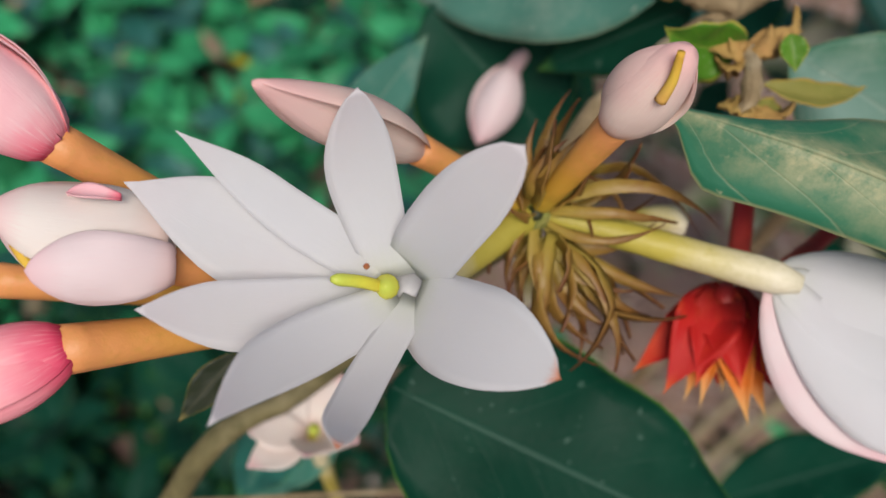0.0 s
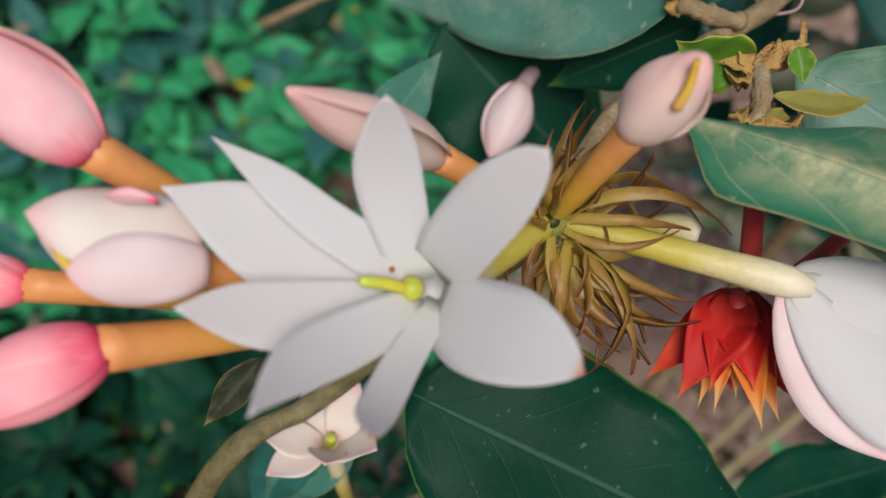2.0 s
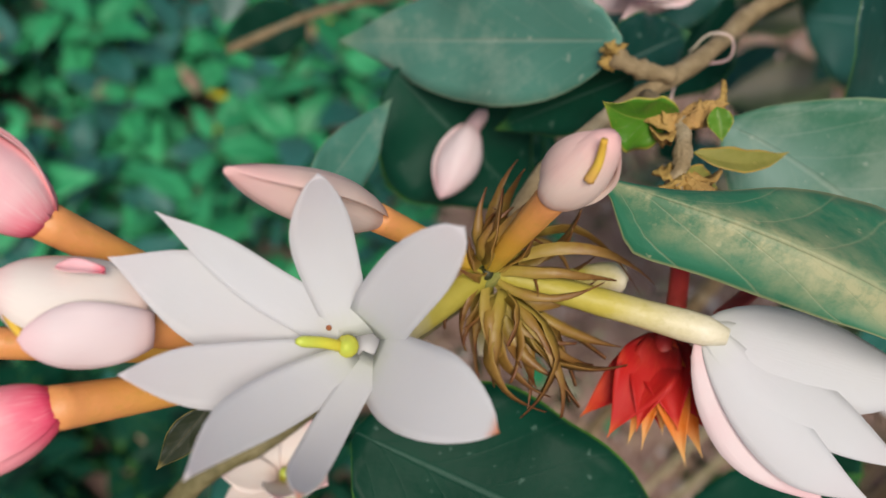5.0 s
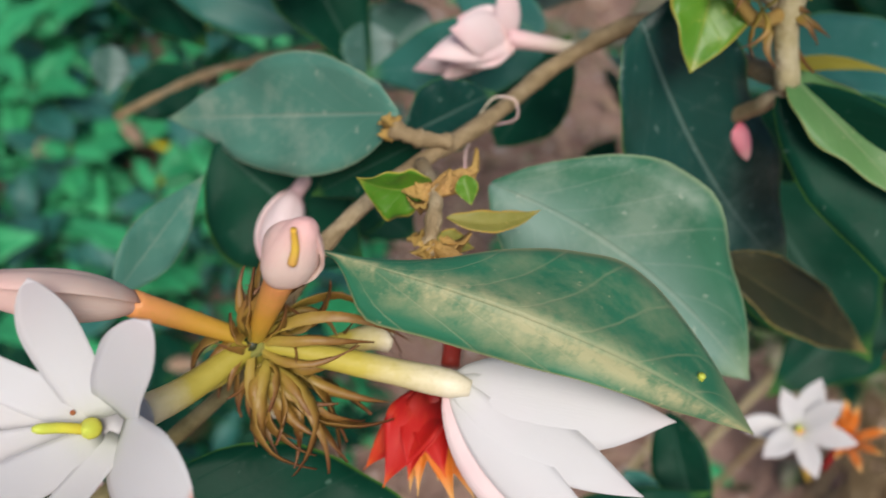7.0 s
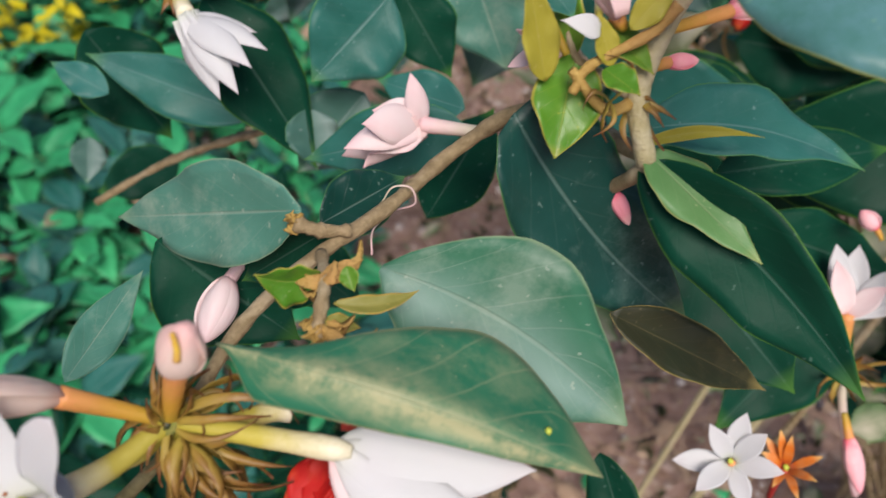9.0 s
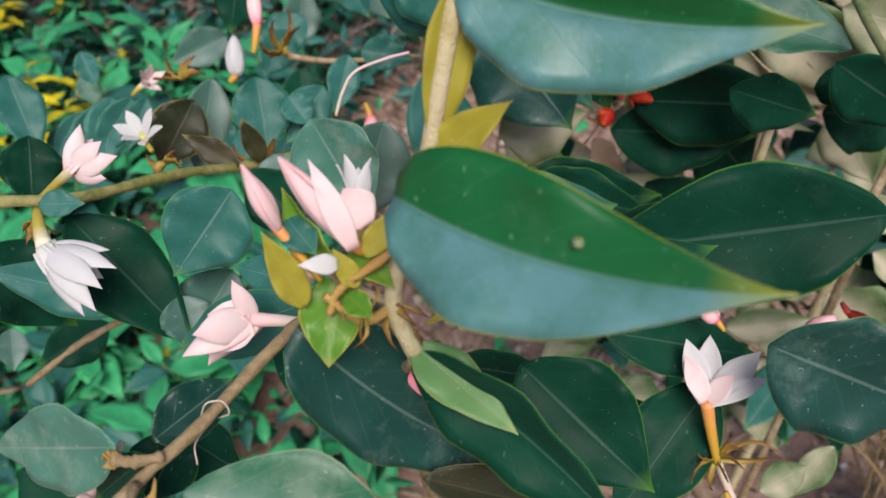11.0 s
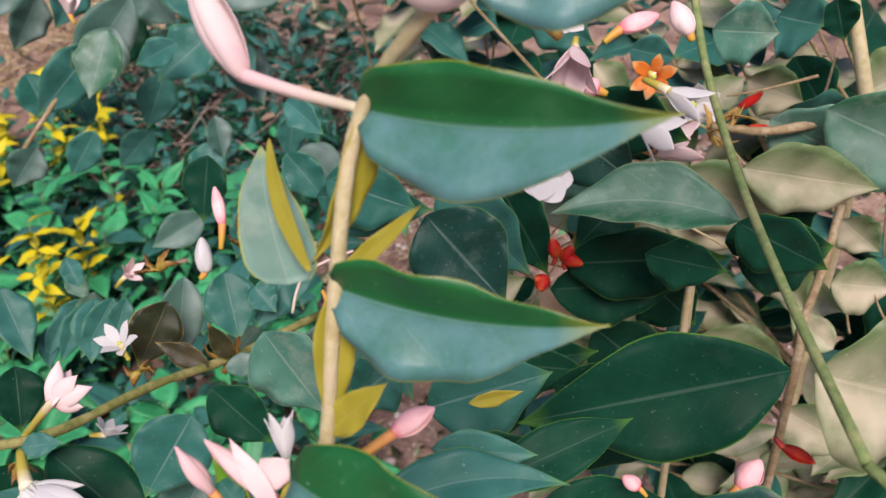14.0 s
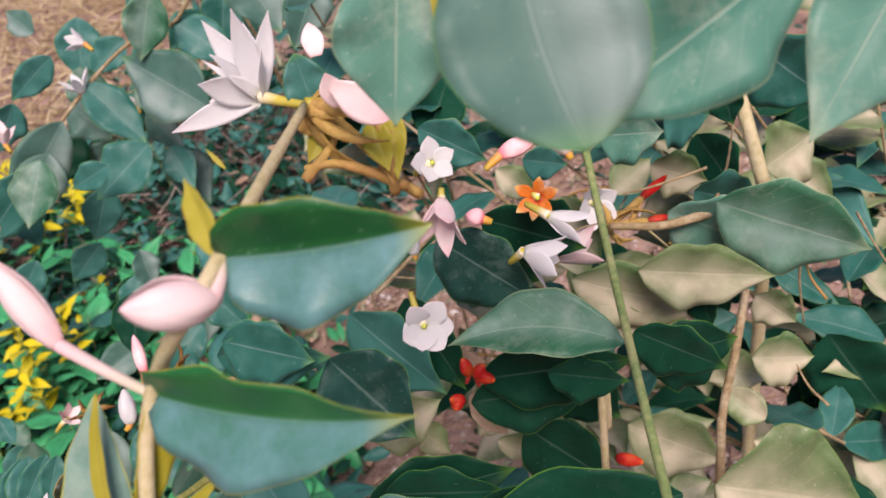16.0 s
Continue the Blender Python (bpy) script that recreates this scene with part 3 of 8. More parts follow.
petal(bloom, (0.0066, 0.0423, 1.0860), (-0.0125, 0.0458, 1.0981), (0.2702, -0.6886, 0.6729), 0.0046, PETAL_WHITE, form=(0.90, 0.50, 1.00, 1.17), bend=0.019, arch=-0.014, curl=0.005, skew=-0.112, lop=0.123)
petal(bloom, (0.0074, 0.0420, 1.0861), (0.0014, 0.0476, 1.1034), (0.0518, -0.9262, 0.3733), 0.0061, PETAL_WHITE, form=(0.72, 0.57, 1.02, 0.65), bend=0.016, arch=-0.081, curl=0.020, skew=-0.061, lop=0.366)
petal(bloom, (0.0091, 0.0418, 1.0862), (0.0136, 0.0408, 1.1064), (-0.6002, -0.7855, 0.1509), 0.0069, PETAL_WHITE, form=(0.85, 0.47, 1.02, 0.50), bend=0.007, arch=0.034, curl=-0.025, skew=-0.115, lop=0.235)
petal(bloom, (0.0087, 0.0399, 1.0849), (0.0182, 0.0276, 1.0962), (-0.7662, -0.1049, 0.6340), 0.0091, PETAL_TIPPED, form=(0.66, 0.47, 1.02, 0.69), bend=-0.032, arch=0.032, curl=-0.081, skew=0.090, lop=0.105)
petal(bloom, (0.0090, 0.0403, 1.0851), (0.0024, 0.0219, 1.0945), (0.1517, 0.4077, 0.9004), 0.0037, PETAL_TIPPED, form=(0.75, 0.67, 1.05, 0.63), bend=-0.042, arch=-0.102, curl=0.020, skew=-0.128, lop=0.028)
petal(bloom, (0.0078, 0.0394, 1.0850), (-0.0063, 0.0223, 1.0957), (0.5168, 0.0618, 0.8539), 0.0053, PETAL_WHITE, form=(0.85, 0.52, 1.00, 0.99), bend=-0.049, arch=-0.062, curl=0.011, skew=-0.116, lop=-0.103)
petal(bloom, (0.0057, 0.0405, 1.0844), (-0.0134, 0.0321, 1.0930), (0.4727, -0.4053, 0.7825), 0.0063, PETAL_WHITE, form=(0.85, 0.61, 1.01, 0.97), bend=-0.007, arch=-0.019, curl=0.022, skew=-0.053, lop=0.378)
part("style", *round_mesh(smooth_line([(0.0057, 0.0402, 1.0866), (0.0035, 0.0398, 1.0878), (0.0010, 0.0389, 1.0892)]), 0.00058 * np.array([0.7, 1, 1, 1, 1, 1, 1, 1, 1, 1, 1, 0.9, 0.5]), 10), STYLE, bloom, "yellow style")
part("stigma", *round_mesh(smooth_line([(0.0062, 0.0413, 1.0850), (0.0058, 0.0395, 1.0879)]), 0.00118 * np.array([0.3, 0.8, 1.0, 1.0, 0.8, 0.5, 0.15]), 12), STYLE, bloom, "round yellow stigma")
part("speck", *round_mesh(smooth_line([(0.0041, 0.0422, 1.0865), (0.0040, 0.0419, 1.0875)]), 0.0003 * np.array([0.3, 0.8, 1.0, 1.0, 0.8, 0.5, 0.15]), 8), DOT, bloom)
# buds of the front cluster
bud(front, (0.0227, 0.0563, 1.0797), (0.0256, 0.0539, 1.0968), (0.0281, 0.0525, 1.1080), 0.00315, PETAL_CREAM, TUBE_ORANGE, 0.00150, blunt=0.42, spin=3)
bud(front, (0.0227, 0.0563, 1.0797), (0.0088, 0.0567, 1.0871), (-0.0066, 0.0473, 1.1031), 0.00310, PETAL_CREAM, TUBE_ORANGE, 0.00140, blunt=0.75)
bud(front, (0.0010, 0.0511, 1.0731), (-0.0234, 0.0480, 1.0917), (-0.0350, 0.0525, 1.1006), 0.00411, PETAL_PINK, TUBE_ORANGE, 0.00164, sag=(0.0000, 0.0000, -0.0020))
bud(front, (0.0025, 0.0486, 1.0715), (-0.0130, 0.0408, 1.0857), (-0.0272, 0.0417, 1.0897), 0.00405, PETAL_IVORY, TUBE_ORANGE, 0.00146)
bud(front, (0.0028, 0.0466, 1.0701), (-0.0201, 0.0333, 1.0839), (-0.0335, 0.0266, 1.0816), 0.00405, PETAL_ROSE, TUBE_ORANGE, 0.00176)
bud(front, (0.0002, 0.0487, 1.0686), (-0.0304, 0.0431, 1.0768), (-0.0407, 0.0442, 1.0759), 0.00299, PETAL_ROSE, TUBE_ORANGE, 0.00142)
petal(front, (-0.0130, 0.0414, 1.0897), (-0.0270, 0.0405, 1.0922), (0.0600, -0.2131, 0.9781), 0.0084, PETAL_IVORY, cup=-0.45, arch=0.10, form=(0.55, 0.5, 0.9, 0.8), wave=0.10)
petal(front, (-0.0120, 0.0389, 1.0889), (-0.0226, 0.0355, 1.0915), (0.0687, -0.6909, 0.7196), 0.0062, PETAL_BLUSH, cup=-0.35, arch=0.10, form=(0.55, 0.5, 0.9, 0.6), wave=0.07)
petal(front, (-0.0167, 0.0423, 1.0932), (-0.0212, 0.0429, 1.0923), (0.0702, 0.0711, 0.9950), 0.0016, PETAL_PINK, cup=0.5, arch=0.15, bend=0.1)
# second white flower, side on
second = part("flower", *round_mesh(smooth_line([(0.0227, 0.0563, 1.0797), (0.0361, 0.0516, 1.0820), (0.0496, 0.0468, 1.0843)]), np.array([0.0014, 0.0014, 0.0015, 0.0015, 0.0016, 0.0016, 0.0017, 0.0017, 0.0017, 0.0018, 0.0019, 0.0018, 0.0010]), 14), TUBE_GOLD, front, "white flower seen from its side on a yellow tube")
petal(second, (0.0469, 0.0478, 1.0838), (0.0774, 0.0432, 1.0820), (0.0121, -0.3239, 0.9460), 0.0109, PETAL_WHITE, form=(0.22, 0.43, 0.75, 1.05), bend=0.025, arch=0.018, curl=-0.011, skew=-0.133, lop=-0.126, cup=-0.2)
petal(second, (0.0471, 0.0475, 1.0838), (0.0714, 0.0341, 1.0794), (-0.1096, -0.4779, 0.8716), 0.0086, PETAL_WHITE, form=(0.22, 0.40, 0.75, 1.04), bend=-0.077, curl=-0.005, skew=-0.017, lop=0.500, cup=-0.2)
petal(second, (0.0472, 0.0475, 1.0838), (0.0660, 0.0308, 1.0779), (-0.2777, -0.5641, 0.7776), 0.0078, PETAL_WHITE, form=(0.22, 0.52, 0.75, 0.96), bend=-0.098, arch=-0.008, curl=-0.013, skew=-0.178, lop=0.162, cup=-0.2)
petal(second, (0.0470, 0.0475, 1.0836), (0.0630, 0.0318, 1.0740), (-0.2777, -0.5641, 0.7776), 0.0090, PETAL_BLUSH, form=(0.22, 0.52, 0.75, 0.96), bend=-0.080, cup=-0.2)
petal(second, (0.0469, 0.0479, 1.0838), (0.0740, 0.0460, 1.0780), (0.1800, -0.3600, 0.9100), 0.0098, PETAL_WHITE, form=(0.22, 0.45, 1.0, 1.0), cup=-0.2)
# withered red flower
withered = part("flower", *round_mesh(smooth_line([(0.0477, 0.0539, 1.0732), (0.0480, 0.0503, 1.0718)]), 0.0016 * np.array([0.5, 0.9, 1.1, 1.2, 1.2, 1.1, 0.9]), 12), TUBE_RED, front, "withered red and orange hanging flower")
petal(withered, (0.0476, 0.0525, 1.0734), (0.0383, 0.0455, 1.0641), (-0.4169, -0.4759, 0.7744), 0.0053, PETAL_RED, arch=0.12, cup=0.4, wave=0.14, form=(0.60, 0.34, 0.9, 1.5))
petal(withered, (0.0476, 0.0525, 1.0734), (0.0403, 0.0413, 1.0675), (-0.3152, -0.2667, 0.9108), 0.0073, PETAL_RED, arch=0.12, cup=0.4, wave=0.14, form=(0.60, 0.34, 0.9, 1.5))
petal(withered, (0.0476, 0.0525, 1.0734), (0.0434, 0.0414, 1.0695), (-0.3646, -0.1827, 0.9131), 0.0060, PETAL_RED, arch=0.12, cup=0.4, wave=0.14, form=(0.60, 0.34, 0.9, 1.5))
petal(withered, (0.0476, 0.0525, 1.0734), (0.0451, 0.0403, 1.0664), (-0.4447, -0.3729, 0.8144), 0.0030, PETAL_AMBER, arch=0.12, cup=0.4, wave=0.14, form=(0.60, 0.34, 0.9, 1.5))
petal(withered, (0.0476, 0.0525, 1.0734), (0.0480, 0.0423, 1.0671), (-0.4705, -0.4739, 0.7443), 0.0040, PETAL_AMBER, arch=0.12, cup=0.4, wave=0.14, form=(0.60, 0.34, 0.9, 1.5))
petal(withered, (0.0476, 0.0525, 1.0734), (0.0481, 0.0410, 1.0712), (-0.5166, -0.1801, 0.8371), 0.0069, PETAL_RED, arch=0.12, cup=0.4, wave=0.14, form=(0.60, 0.34, 0.9, 1.5))
petal(withered, (0.0476, 0.0525, 1.0734), (0.0499, 0.0378, 1.0679), (-0.4982, -0.3707, 0.7838), 0.0045, PETAL_AMBER, arch=0.12, cup=0.4, wave=0.14, form=(0.60, 0.34, 0.9, 1.5))
petal(withered, (0.0476, 0.0525, 1.0734), (0.0529, 0.0394, 1.0671), (-0.4629, -0.5280, 0.7120), 0.0040, PETAL_AMBER, arch=0.12, cup=0.4, wave=0.14, form=(0.60, 0.34, 0.9, 1.5))
petal(withered, (0.0476, 0.0525, 1.0734), (0.0528, 0.0414, 1.0711), (-0.5274, -0.4011, 0.7490), 0.0060, PETAL_RED, arch=0.12, cup=0.4, wave=0.14, form=(0.60, 0.34, 0.9, 1.5))
petal(withered, (0.0476, 0.0525, 1.0734), (0.0570, 0.0415, 1.0669), (-0.3475, -0.6809, 0.6447), 0.0052, PETAL_RED, arch=0.12, cup=0.4, wave=0.14, form=(0.60, 0.34, 0.9, 1.5))
petal(withered, (0.0476, 0.0525, 1.0734), (0.0498, 0.0451, 1.0632), (-0.4365, -0.7682, 0.4683), 0.0062, PETAL_RED, arch=0.12, cup=0.4, wave=0.14, form=(0.60, 0.34, 0.9, 1.5))
petal(withered, (0.0476, 0.0525, 1.0734), (0.0564, 0.0472, 1.0647), (-0.1177, -0.8974, 0.4251), 0.0062, PETAL_AMBER, arch=0.12, cup=0.4, wave=0.14, form=(0.60, 0.34, 0.9, 1.5))
petal(withered, (0.0476, 0.0525, 1.0734), (0.0445, 0.0421, 1.0638), (-0.4687, -0.5149, 0.7177), 0.0027, PETAL_AMBER, arch=0.12, cup=0.4, wave=0.14, form=(0.60, 0.34, 0.9, 1.5))
stem(front, [(0.0520, 0.0691, 1.0777), (0.0511, 0.0627, 1.0752), (0.0501, 0.0569, 1.0733)], 0.00130, 0.00139, TUBE_RED, name='flower_tube', label='dark red withered flower tube')
stem(front, [(0.0644, 0.0633, 1.0755), (0.0603, 0.0598, 1.0747), (0.0560, 0.0564, 1.0740)], 0.00108, 0.00118, TUBE_RED, name='flower_tube', label='dark red withered flower tube')
# brown sepals round the hub
calyx(front, (0.0227, 0.0563, 1.0797), [(0.0433, 0.0549, 1.0820), (0.0420, 0.0544, 1.0801), (0.0320, 0.0591, 1.0894), (0.0290, 0.0593, 1.0890), (0.0253, 0.0636, 1.0904), (0.0252, 0.0673, 1.0881), (0.0213, 0.0626, 1.0877), (0.0209, 0.0618, 1.0845), (0.0223, 0.0605, 1.0900), (0.0266, 0.0564, 1.0878)], 0.00041, mat=SEPAL)
calyx(front, (0.0250, 0.0543, 1.0784), [(0.0285, 0.0416, 1.0733), (0.0311, 0.0421, 1.0716), (0.0344, 0.0436, 1.0720), (0.0353, 0.0456, 1.0724), (0.0266, 0.0436, 1.0719), (0.0244, 0.0456, 1.0756), (0.0377, 0.0487, 1.0727), (0.0414, 0.0503, 1.0745), (0.0307, 0.0451, 1.0775), (0.0288, 0.0431, 1.0757), (0.0229, 0.0487, 1.0726), (0.0209, 0.0497, 1.0730)], 0.00044, mat=SEPAL)
stem(front, [(0.0227, 0.0563, 1.0797), (0.0183, 0.0528, 1.0761), (0.0115, 0.0484, 1.0779)], 0.00126, 0.00090, TUBE_GOLD, name='flower_tube')
calyx(front, (0.0247, 0.0540, 1.0793), [(0.0268, 0.0445, 1.0777), (0.0261, 0.0436, 1.0756), (0.0324, 0.0441, 1.0758), (0.0308, 0.0426, 1.0745), (0.0353, 0.0426, 1.0727), (0.0247, 0.0465, 1.0788), (0.0382, 0.0479, 1.0759), (0.0413, 0.0477, 1.0750), (0.0336, 0.0481, 1.0778), (0.0281, 0.0416, 1.0707), (0.0249, 0.0451, 1.0715), (0.0326, 0.0411, 1.0724)], 0.00047, mat=SEPAL)
calyx(front, (0.0227, 0.0563, 1.0797), [(0.0163, 0.0520, 1.0789), (0.0151, 0.0512, 1.0756), (0.0186, 0.0507, 1.0746), (0.0196, 0.0500, 1.0780), (0.0366, 0.0558, 1.0815), (0.0381, 0.0547, 1.0822), (0.0228, 0.0558, 1.0879), (0.0222, 0.0597, 1.0869), (0.0240, 0.0588, 1.0891), (0.0198, 0.0579, 1.0839), (0.0286, 0.0563, 1.0855), (0.0310, 0.0576, 1.0881), (0.0264, 0.0595, 1.0913)], 0.00047, mat=SEPAL)
stem(front, [(0.0251, 0.0572, 1.0767), (0.0309, 0.0566, 1.0773), (0.0377, 0.0581, 1.0783), (0.0407, 0.0584, 1.0778)], 0.00131, 0.00200, TUBE_GOLD, name='flower_tube')
stem(front, [(0.0266, 0.0509, 1.1087), (0.0269, 0.0505, 1.1061), (0.0267, 0.0503, 1.1038)], 0.00034, 0.00055, POLLEN, name='pollen_streak', label='yellow pollen streak')
stem(front, [(-0.0244, 0.0388, 1.0903), (-0.0234, 0.0375, 1.0898), (-0.0222, 0.0368, 1.0883)], 0.00060, 0.00028, POLLEN, name='pollen_streak', label='yellow pollen streak')
part("hub", *round_mesh([(0.0231, 0.0566, 1.0790), (0.0227, 0.0559, 1.0799), (0.0224, 0.0553, 1.0807), (0.0223, 0.0550, 1.0811)], [0.0010, 0.0019, 0.0019, 0.0013], 14), HUB_GREEN, front)
# flat dark disc that paints the shade of the hollow mouth
part("hub_mouth", *round_mesh([(0.0224, 0.0552, 1.0808), (0.0222, 0.0549, 1.0813)], [0.0010, 0.0009], 12), DOT_DARK, front, "dark mouth of the spent flower")
stem(front, [(0.0227, 0.0563, 1.0797), (0.0247, 0.0552, 1.0702), (0.0258, 0.0546, 1.0636)], 0.00107, 0.00093, TUBE_GOLD, name='flower_tube')
stem(front, [(0.0241, 0.0597, 1.0709), (0.0125, 0.0560, 1.0561), (-0.0012, 0.0502, 1.0419), (-0.0182, 0.0395, 1.0235), (-0.0482, 0.0195, 0.8835), (-0.0482, 0.0595, -0.0100)], 0.00100, 0.00240, OLIVE_STEM, knobs=0.1)
leaf(front, (-0.0009, 0.0551, 1.0280), (-0.0103, 0.0456, 1.0067), (-0.2925, -0.8178, 0.4956), 0.0110, LEAF_BLUE)
leaf(front, (0.0791, 0.0520, 1.0018), (0.1245, 0.0653, 1.0069), (-0.0751, -0.1216, 0.9897), 0.0169, LEAF_DARK, fold=14)
leaf(front, (0.1064, 0.0725, 1.0028), (0.1163, 0.0638, 0.9981), (-0.2864, -0.6897, 0.6650), 0.0079, LEAF_BLUE, fold=14)
leaf(front, (0.1191, 0.0850, 1.0080), (0.1272, 0.0593, 0.9903), (-0.5521, -0.5831, 0.5959), 0.0147, LEAF_DARK, fold=14)
stem(front, [(-0.0182, 0.0395, 1.0235), (0.0351, 0.0507, 1.0058), (0.0791, 0.0520, 1.0018)], 0.00050, 0.00044, WOOD, name='twig')
leaf(front, (0.0055, 0.0557, 1.0319), (-0.0089, 0.0445, 1.0065), (-0.0304, -0.3104, 0.9501), 0.0118, LEAF_GREY, fold=10)
flower(front, (0.0096, 0.0500, 0.9856), (0.0013, 0.0478, 1.0325), (-0.0161, 0.0315, 0.9990), 6, 0.0105, 0.0064, 55, PETAL_IVORY, TUBE_GOLD, 0.00120, uneven=22)
# flowers behind the cluster, and a bud added for a pale gap between leaves
bud(front, (0.0354, 0.1185, 1.0563), (0.0282, 0.1051, 1.0564), (0.0231, 0.0915, 1.0516), 0.00340, PETAL_BLUSH, TUBE_PINK, 0.00125, blunt=0.7)
bell = flower(front, (0.0854, 0.1304, 1.0763), (0.0718, 0.1384, 1.0720), (-0.8550, 0.0286, -0.5179), 4, 0.0159, 0.0089, 14, PETAL_BLUSH, TUBE_PINK, 0.00159, curl=-0.16, form=(0.8, 0.4, 1.0, 1.0), heart=False)
petal(bell, (0.0718, 0.1384, 1.0720), (0.0684, 0.1417, 1.0842), (0.0905, -0.9543, 0.2849), 0.0056, PETAL_BLUSH, form=(0.62, 0.42, 1.0, 1.0), cup=-0.35, arch=0.1)
petal(bell, (0.0718, 0.1384, 1.0720), (0.0603, 0.1406, 1.0743), (-0.1237, -0.9531, 0.2763), 0.0101, PETAL_BLUSH, form=(0.62, 0.42, 1.0, 1.0), cup=-0.35, arch=0.1)
petal(bell, (0.0718, 0.1384, 1.0720), (0.0572, 0.1310, 1.0779), (0.5375, -0.5757, 0.6161), 0.0096, PETAL_BLUSH, form=(0.62, 0.42, 1.0, 1.0), cup=-0.35, arch=0.1)
petal(bell, (0.0718, 0.1384, 1.0720), (0.0533, 0.1303, 1.0713), (0.0704, -0.2441, 0.9672), 0.0087, PETAL_BLUSH, form=(0.62, 0.42, 1.0, 1.0), cup=-0.35, arch=0.1)
petal(bell, (0.0718, 0.1384, 1.0720), (0.0595, 0.1333, 1.0672), (-0.3177, -0.1219, 0.9403), 0.0094, PETAL_BLUSH, form=(0.62, 0.42, 1.0, 1.0), cup=-0.35, arch=0.1)
petal(bell, (0.0718, 0.1384, 1.0720), (0.0640, 0.1466, 1.0714), (-0.5988, -0.5316, 0.5990), 0.0080, PETAL_BLUSH, form=(0.62, 0.42, 1.0, 1.0), cup=-0.35, arch=0.1)
petal(bell, (0.0718, 0.1384, 1.0720), (0.0541, 0.1453, 1.0561), (-0.6295, -0.6517, 0.4230), 0.0081, PETAL_BLUSH, form=(0.62, 0.42, 1.0, 1.0), cup=-0.35, arch=0.1)
leaf(front, (0.0851, 0.1492, 1.0634), (0.0451, 0.1632, 1.0393), (-0.5317, -0.6994, 0.4777), 0.0203, LEAF_BLUE, fold=6)
leaf(front, (0.0873, 0.1600, 1.0602), (0.0655, 0.1766, 1.0569), (-0.5222, -0.5582, 0.6448), 0.0144, LEAF_BLUE, fold=6)

shoot = thing("upright_shoot", (0.1116, 0.1031, 1.1406), "yellow-green upright shoot with large tipped leaves and pink buds", "branch", "branches of the flowering shrub")
stem(shoot, [(0.1077, 0.0973, 1.0962), (0.1077, 0.1173, 1.0462), (0.1277, 0.1473, 0.8462), (0.1577, 0.1973, -0.0100)], 0.00135, 0.00350, WOOD, knobs=0.1)
stem(shoot, [(0.1077, 0.0973, 1.0962), (0.1042, 0.1028, 1.1077), (0.1082, 0.1089, 1.1214), (0.1131, 0.1099, 1.1372), (0.1220, 0.1205, 1.1707), (0.1356, 0.1339, 1.2058), (0.1603, 0.1318, 1.2354), (0.1984, 0.2641, 1.2053)], 0.00205, 0.00170, YELLOW_STEM, knobs=0.05)
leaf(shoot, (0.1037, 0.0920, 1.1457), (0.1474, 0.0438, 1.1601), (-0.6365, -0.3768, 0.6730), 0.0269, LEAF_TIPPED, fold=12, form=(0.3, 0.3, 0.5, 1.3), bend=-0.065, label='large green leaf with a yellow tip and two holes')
stem(shoot, [(0.1261, 0.0650, 1.1542), (0.1261, 0.0650, 1.1550)], 0.00092, 0.00083, LEAF_PALE, name='blemish', label='round pale blemish')
stem(shoot, [(0.1180, 0.0769, 1.1488), (0.1180, 0.0769, 1.1495)], 0.00055, 0.00050, LEAF_PALE, name='blemish', label='round pale blemish')
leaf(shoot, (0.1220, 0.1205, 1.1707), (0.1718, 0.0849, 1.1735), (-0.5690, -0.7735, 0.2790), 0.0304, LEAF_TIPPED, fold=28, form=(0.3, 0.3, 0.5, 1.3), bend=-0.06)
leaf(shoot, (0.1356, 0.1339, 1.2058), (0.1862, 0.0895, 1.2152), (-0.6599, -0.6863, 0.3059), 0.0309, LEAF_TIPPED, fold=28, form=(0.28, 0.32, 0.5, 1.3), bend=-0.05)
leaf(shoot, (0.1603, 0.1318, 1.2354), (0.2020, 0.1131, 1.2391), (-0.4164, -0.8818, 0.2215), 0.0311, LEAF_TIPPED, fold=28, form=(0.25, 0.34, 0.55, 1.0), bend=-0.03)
leaf(shoot, (0.1123, 0.1246, 1.1714), (0.1130, 0.1739, 1.1810), (0.1130, -0.2157, 0.9699), 0.0172, LEAF_SILVER, fold=12, form=(0.55, 0.22, 0.5, 0.95), bend=0.03)
leaf(shoot, (0.1172, 0.1193, 1.1777), (0.1154, 0.1672, 1.1863), (-0.2332, -0.1810, 0.9554), 0.0041, LEAF_GOLD, fold=20, form=(0.3, 0.45, 0.7, 0.6), bend=0.04)
leaf(shoot, (0.1222, 0.1215, 1.1712), (0.1438, 0.1223, 1.1862), (-0.3900, -0.7400, 0.5400), 0.0046, LEAF_GOLD, fold=18, form=(0.4, 0.4, 0.8, 0.9))
leaf(shoot, (0.1220, 0.1205, 1.1707), (0.1139, 0.1090, 1.1376), (0.0099, -0.9449, 0.3272), 0.0100, LEAF_GOLD, fold=15)
leaf(shoot, (0.1131, 0.1099, 1.1372), (0.1284, 0.1056, 1.1526), (-0.6440, -0.6033, 0.4704), 0.0094, LEAF_GOLD, fold=20)
leaf(shoot, (0.1356, 0.1339, 1.2058), (0.1181, 0.1272, 1.1737), (0.2077, -0.9740, 0.0908), 0.0101, LEAF_GOLD, fold=25, bend=0.08)
leaf(shoot, (0.1603, 0.1318, 1.2354), (0.1579, 0.1520, 1.2454), (-0.4451, -0.4371, 0.7815), 0.0074, LEAF_GOLD, fold=25)
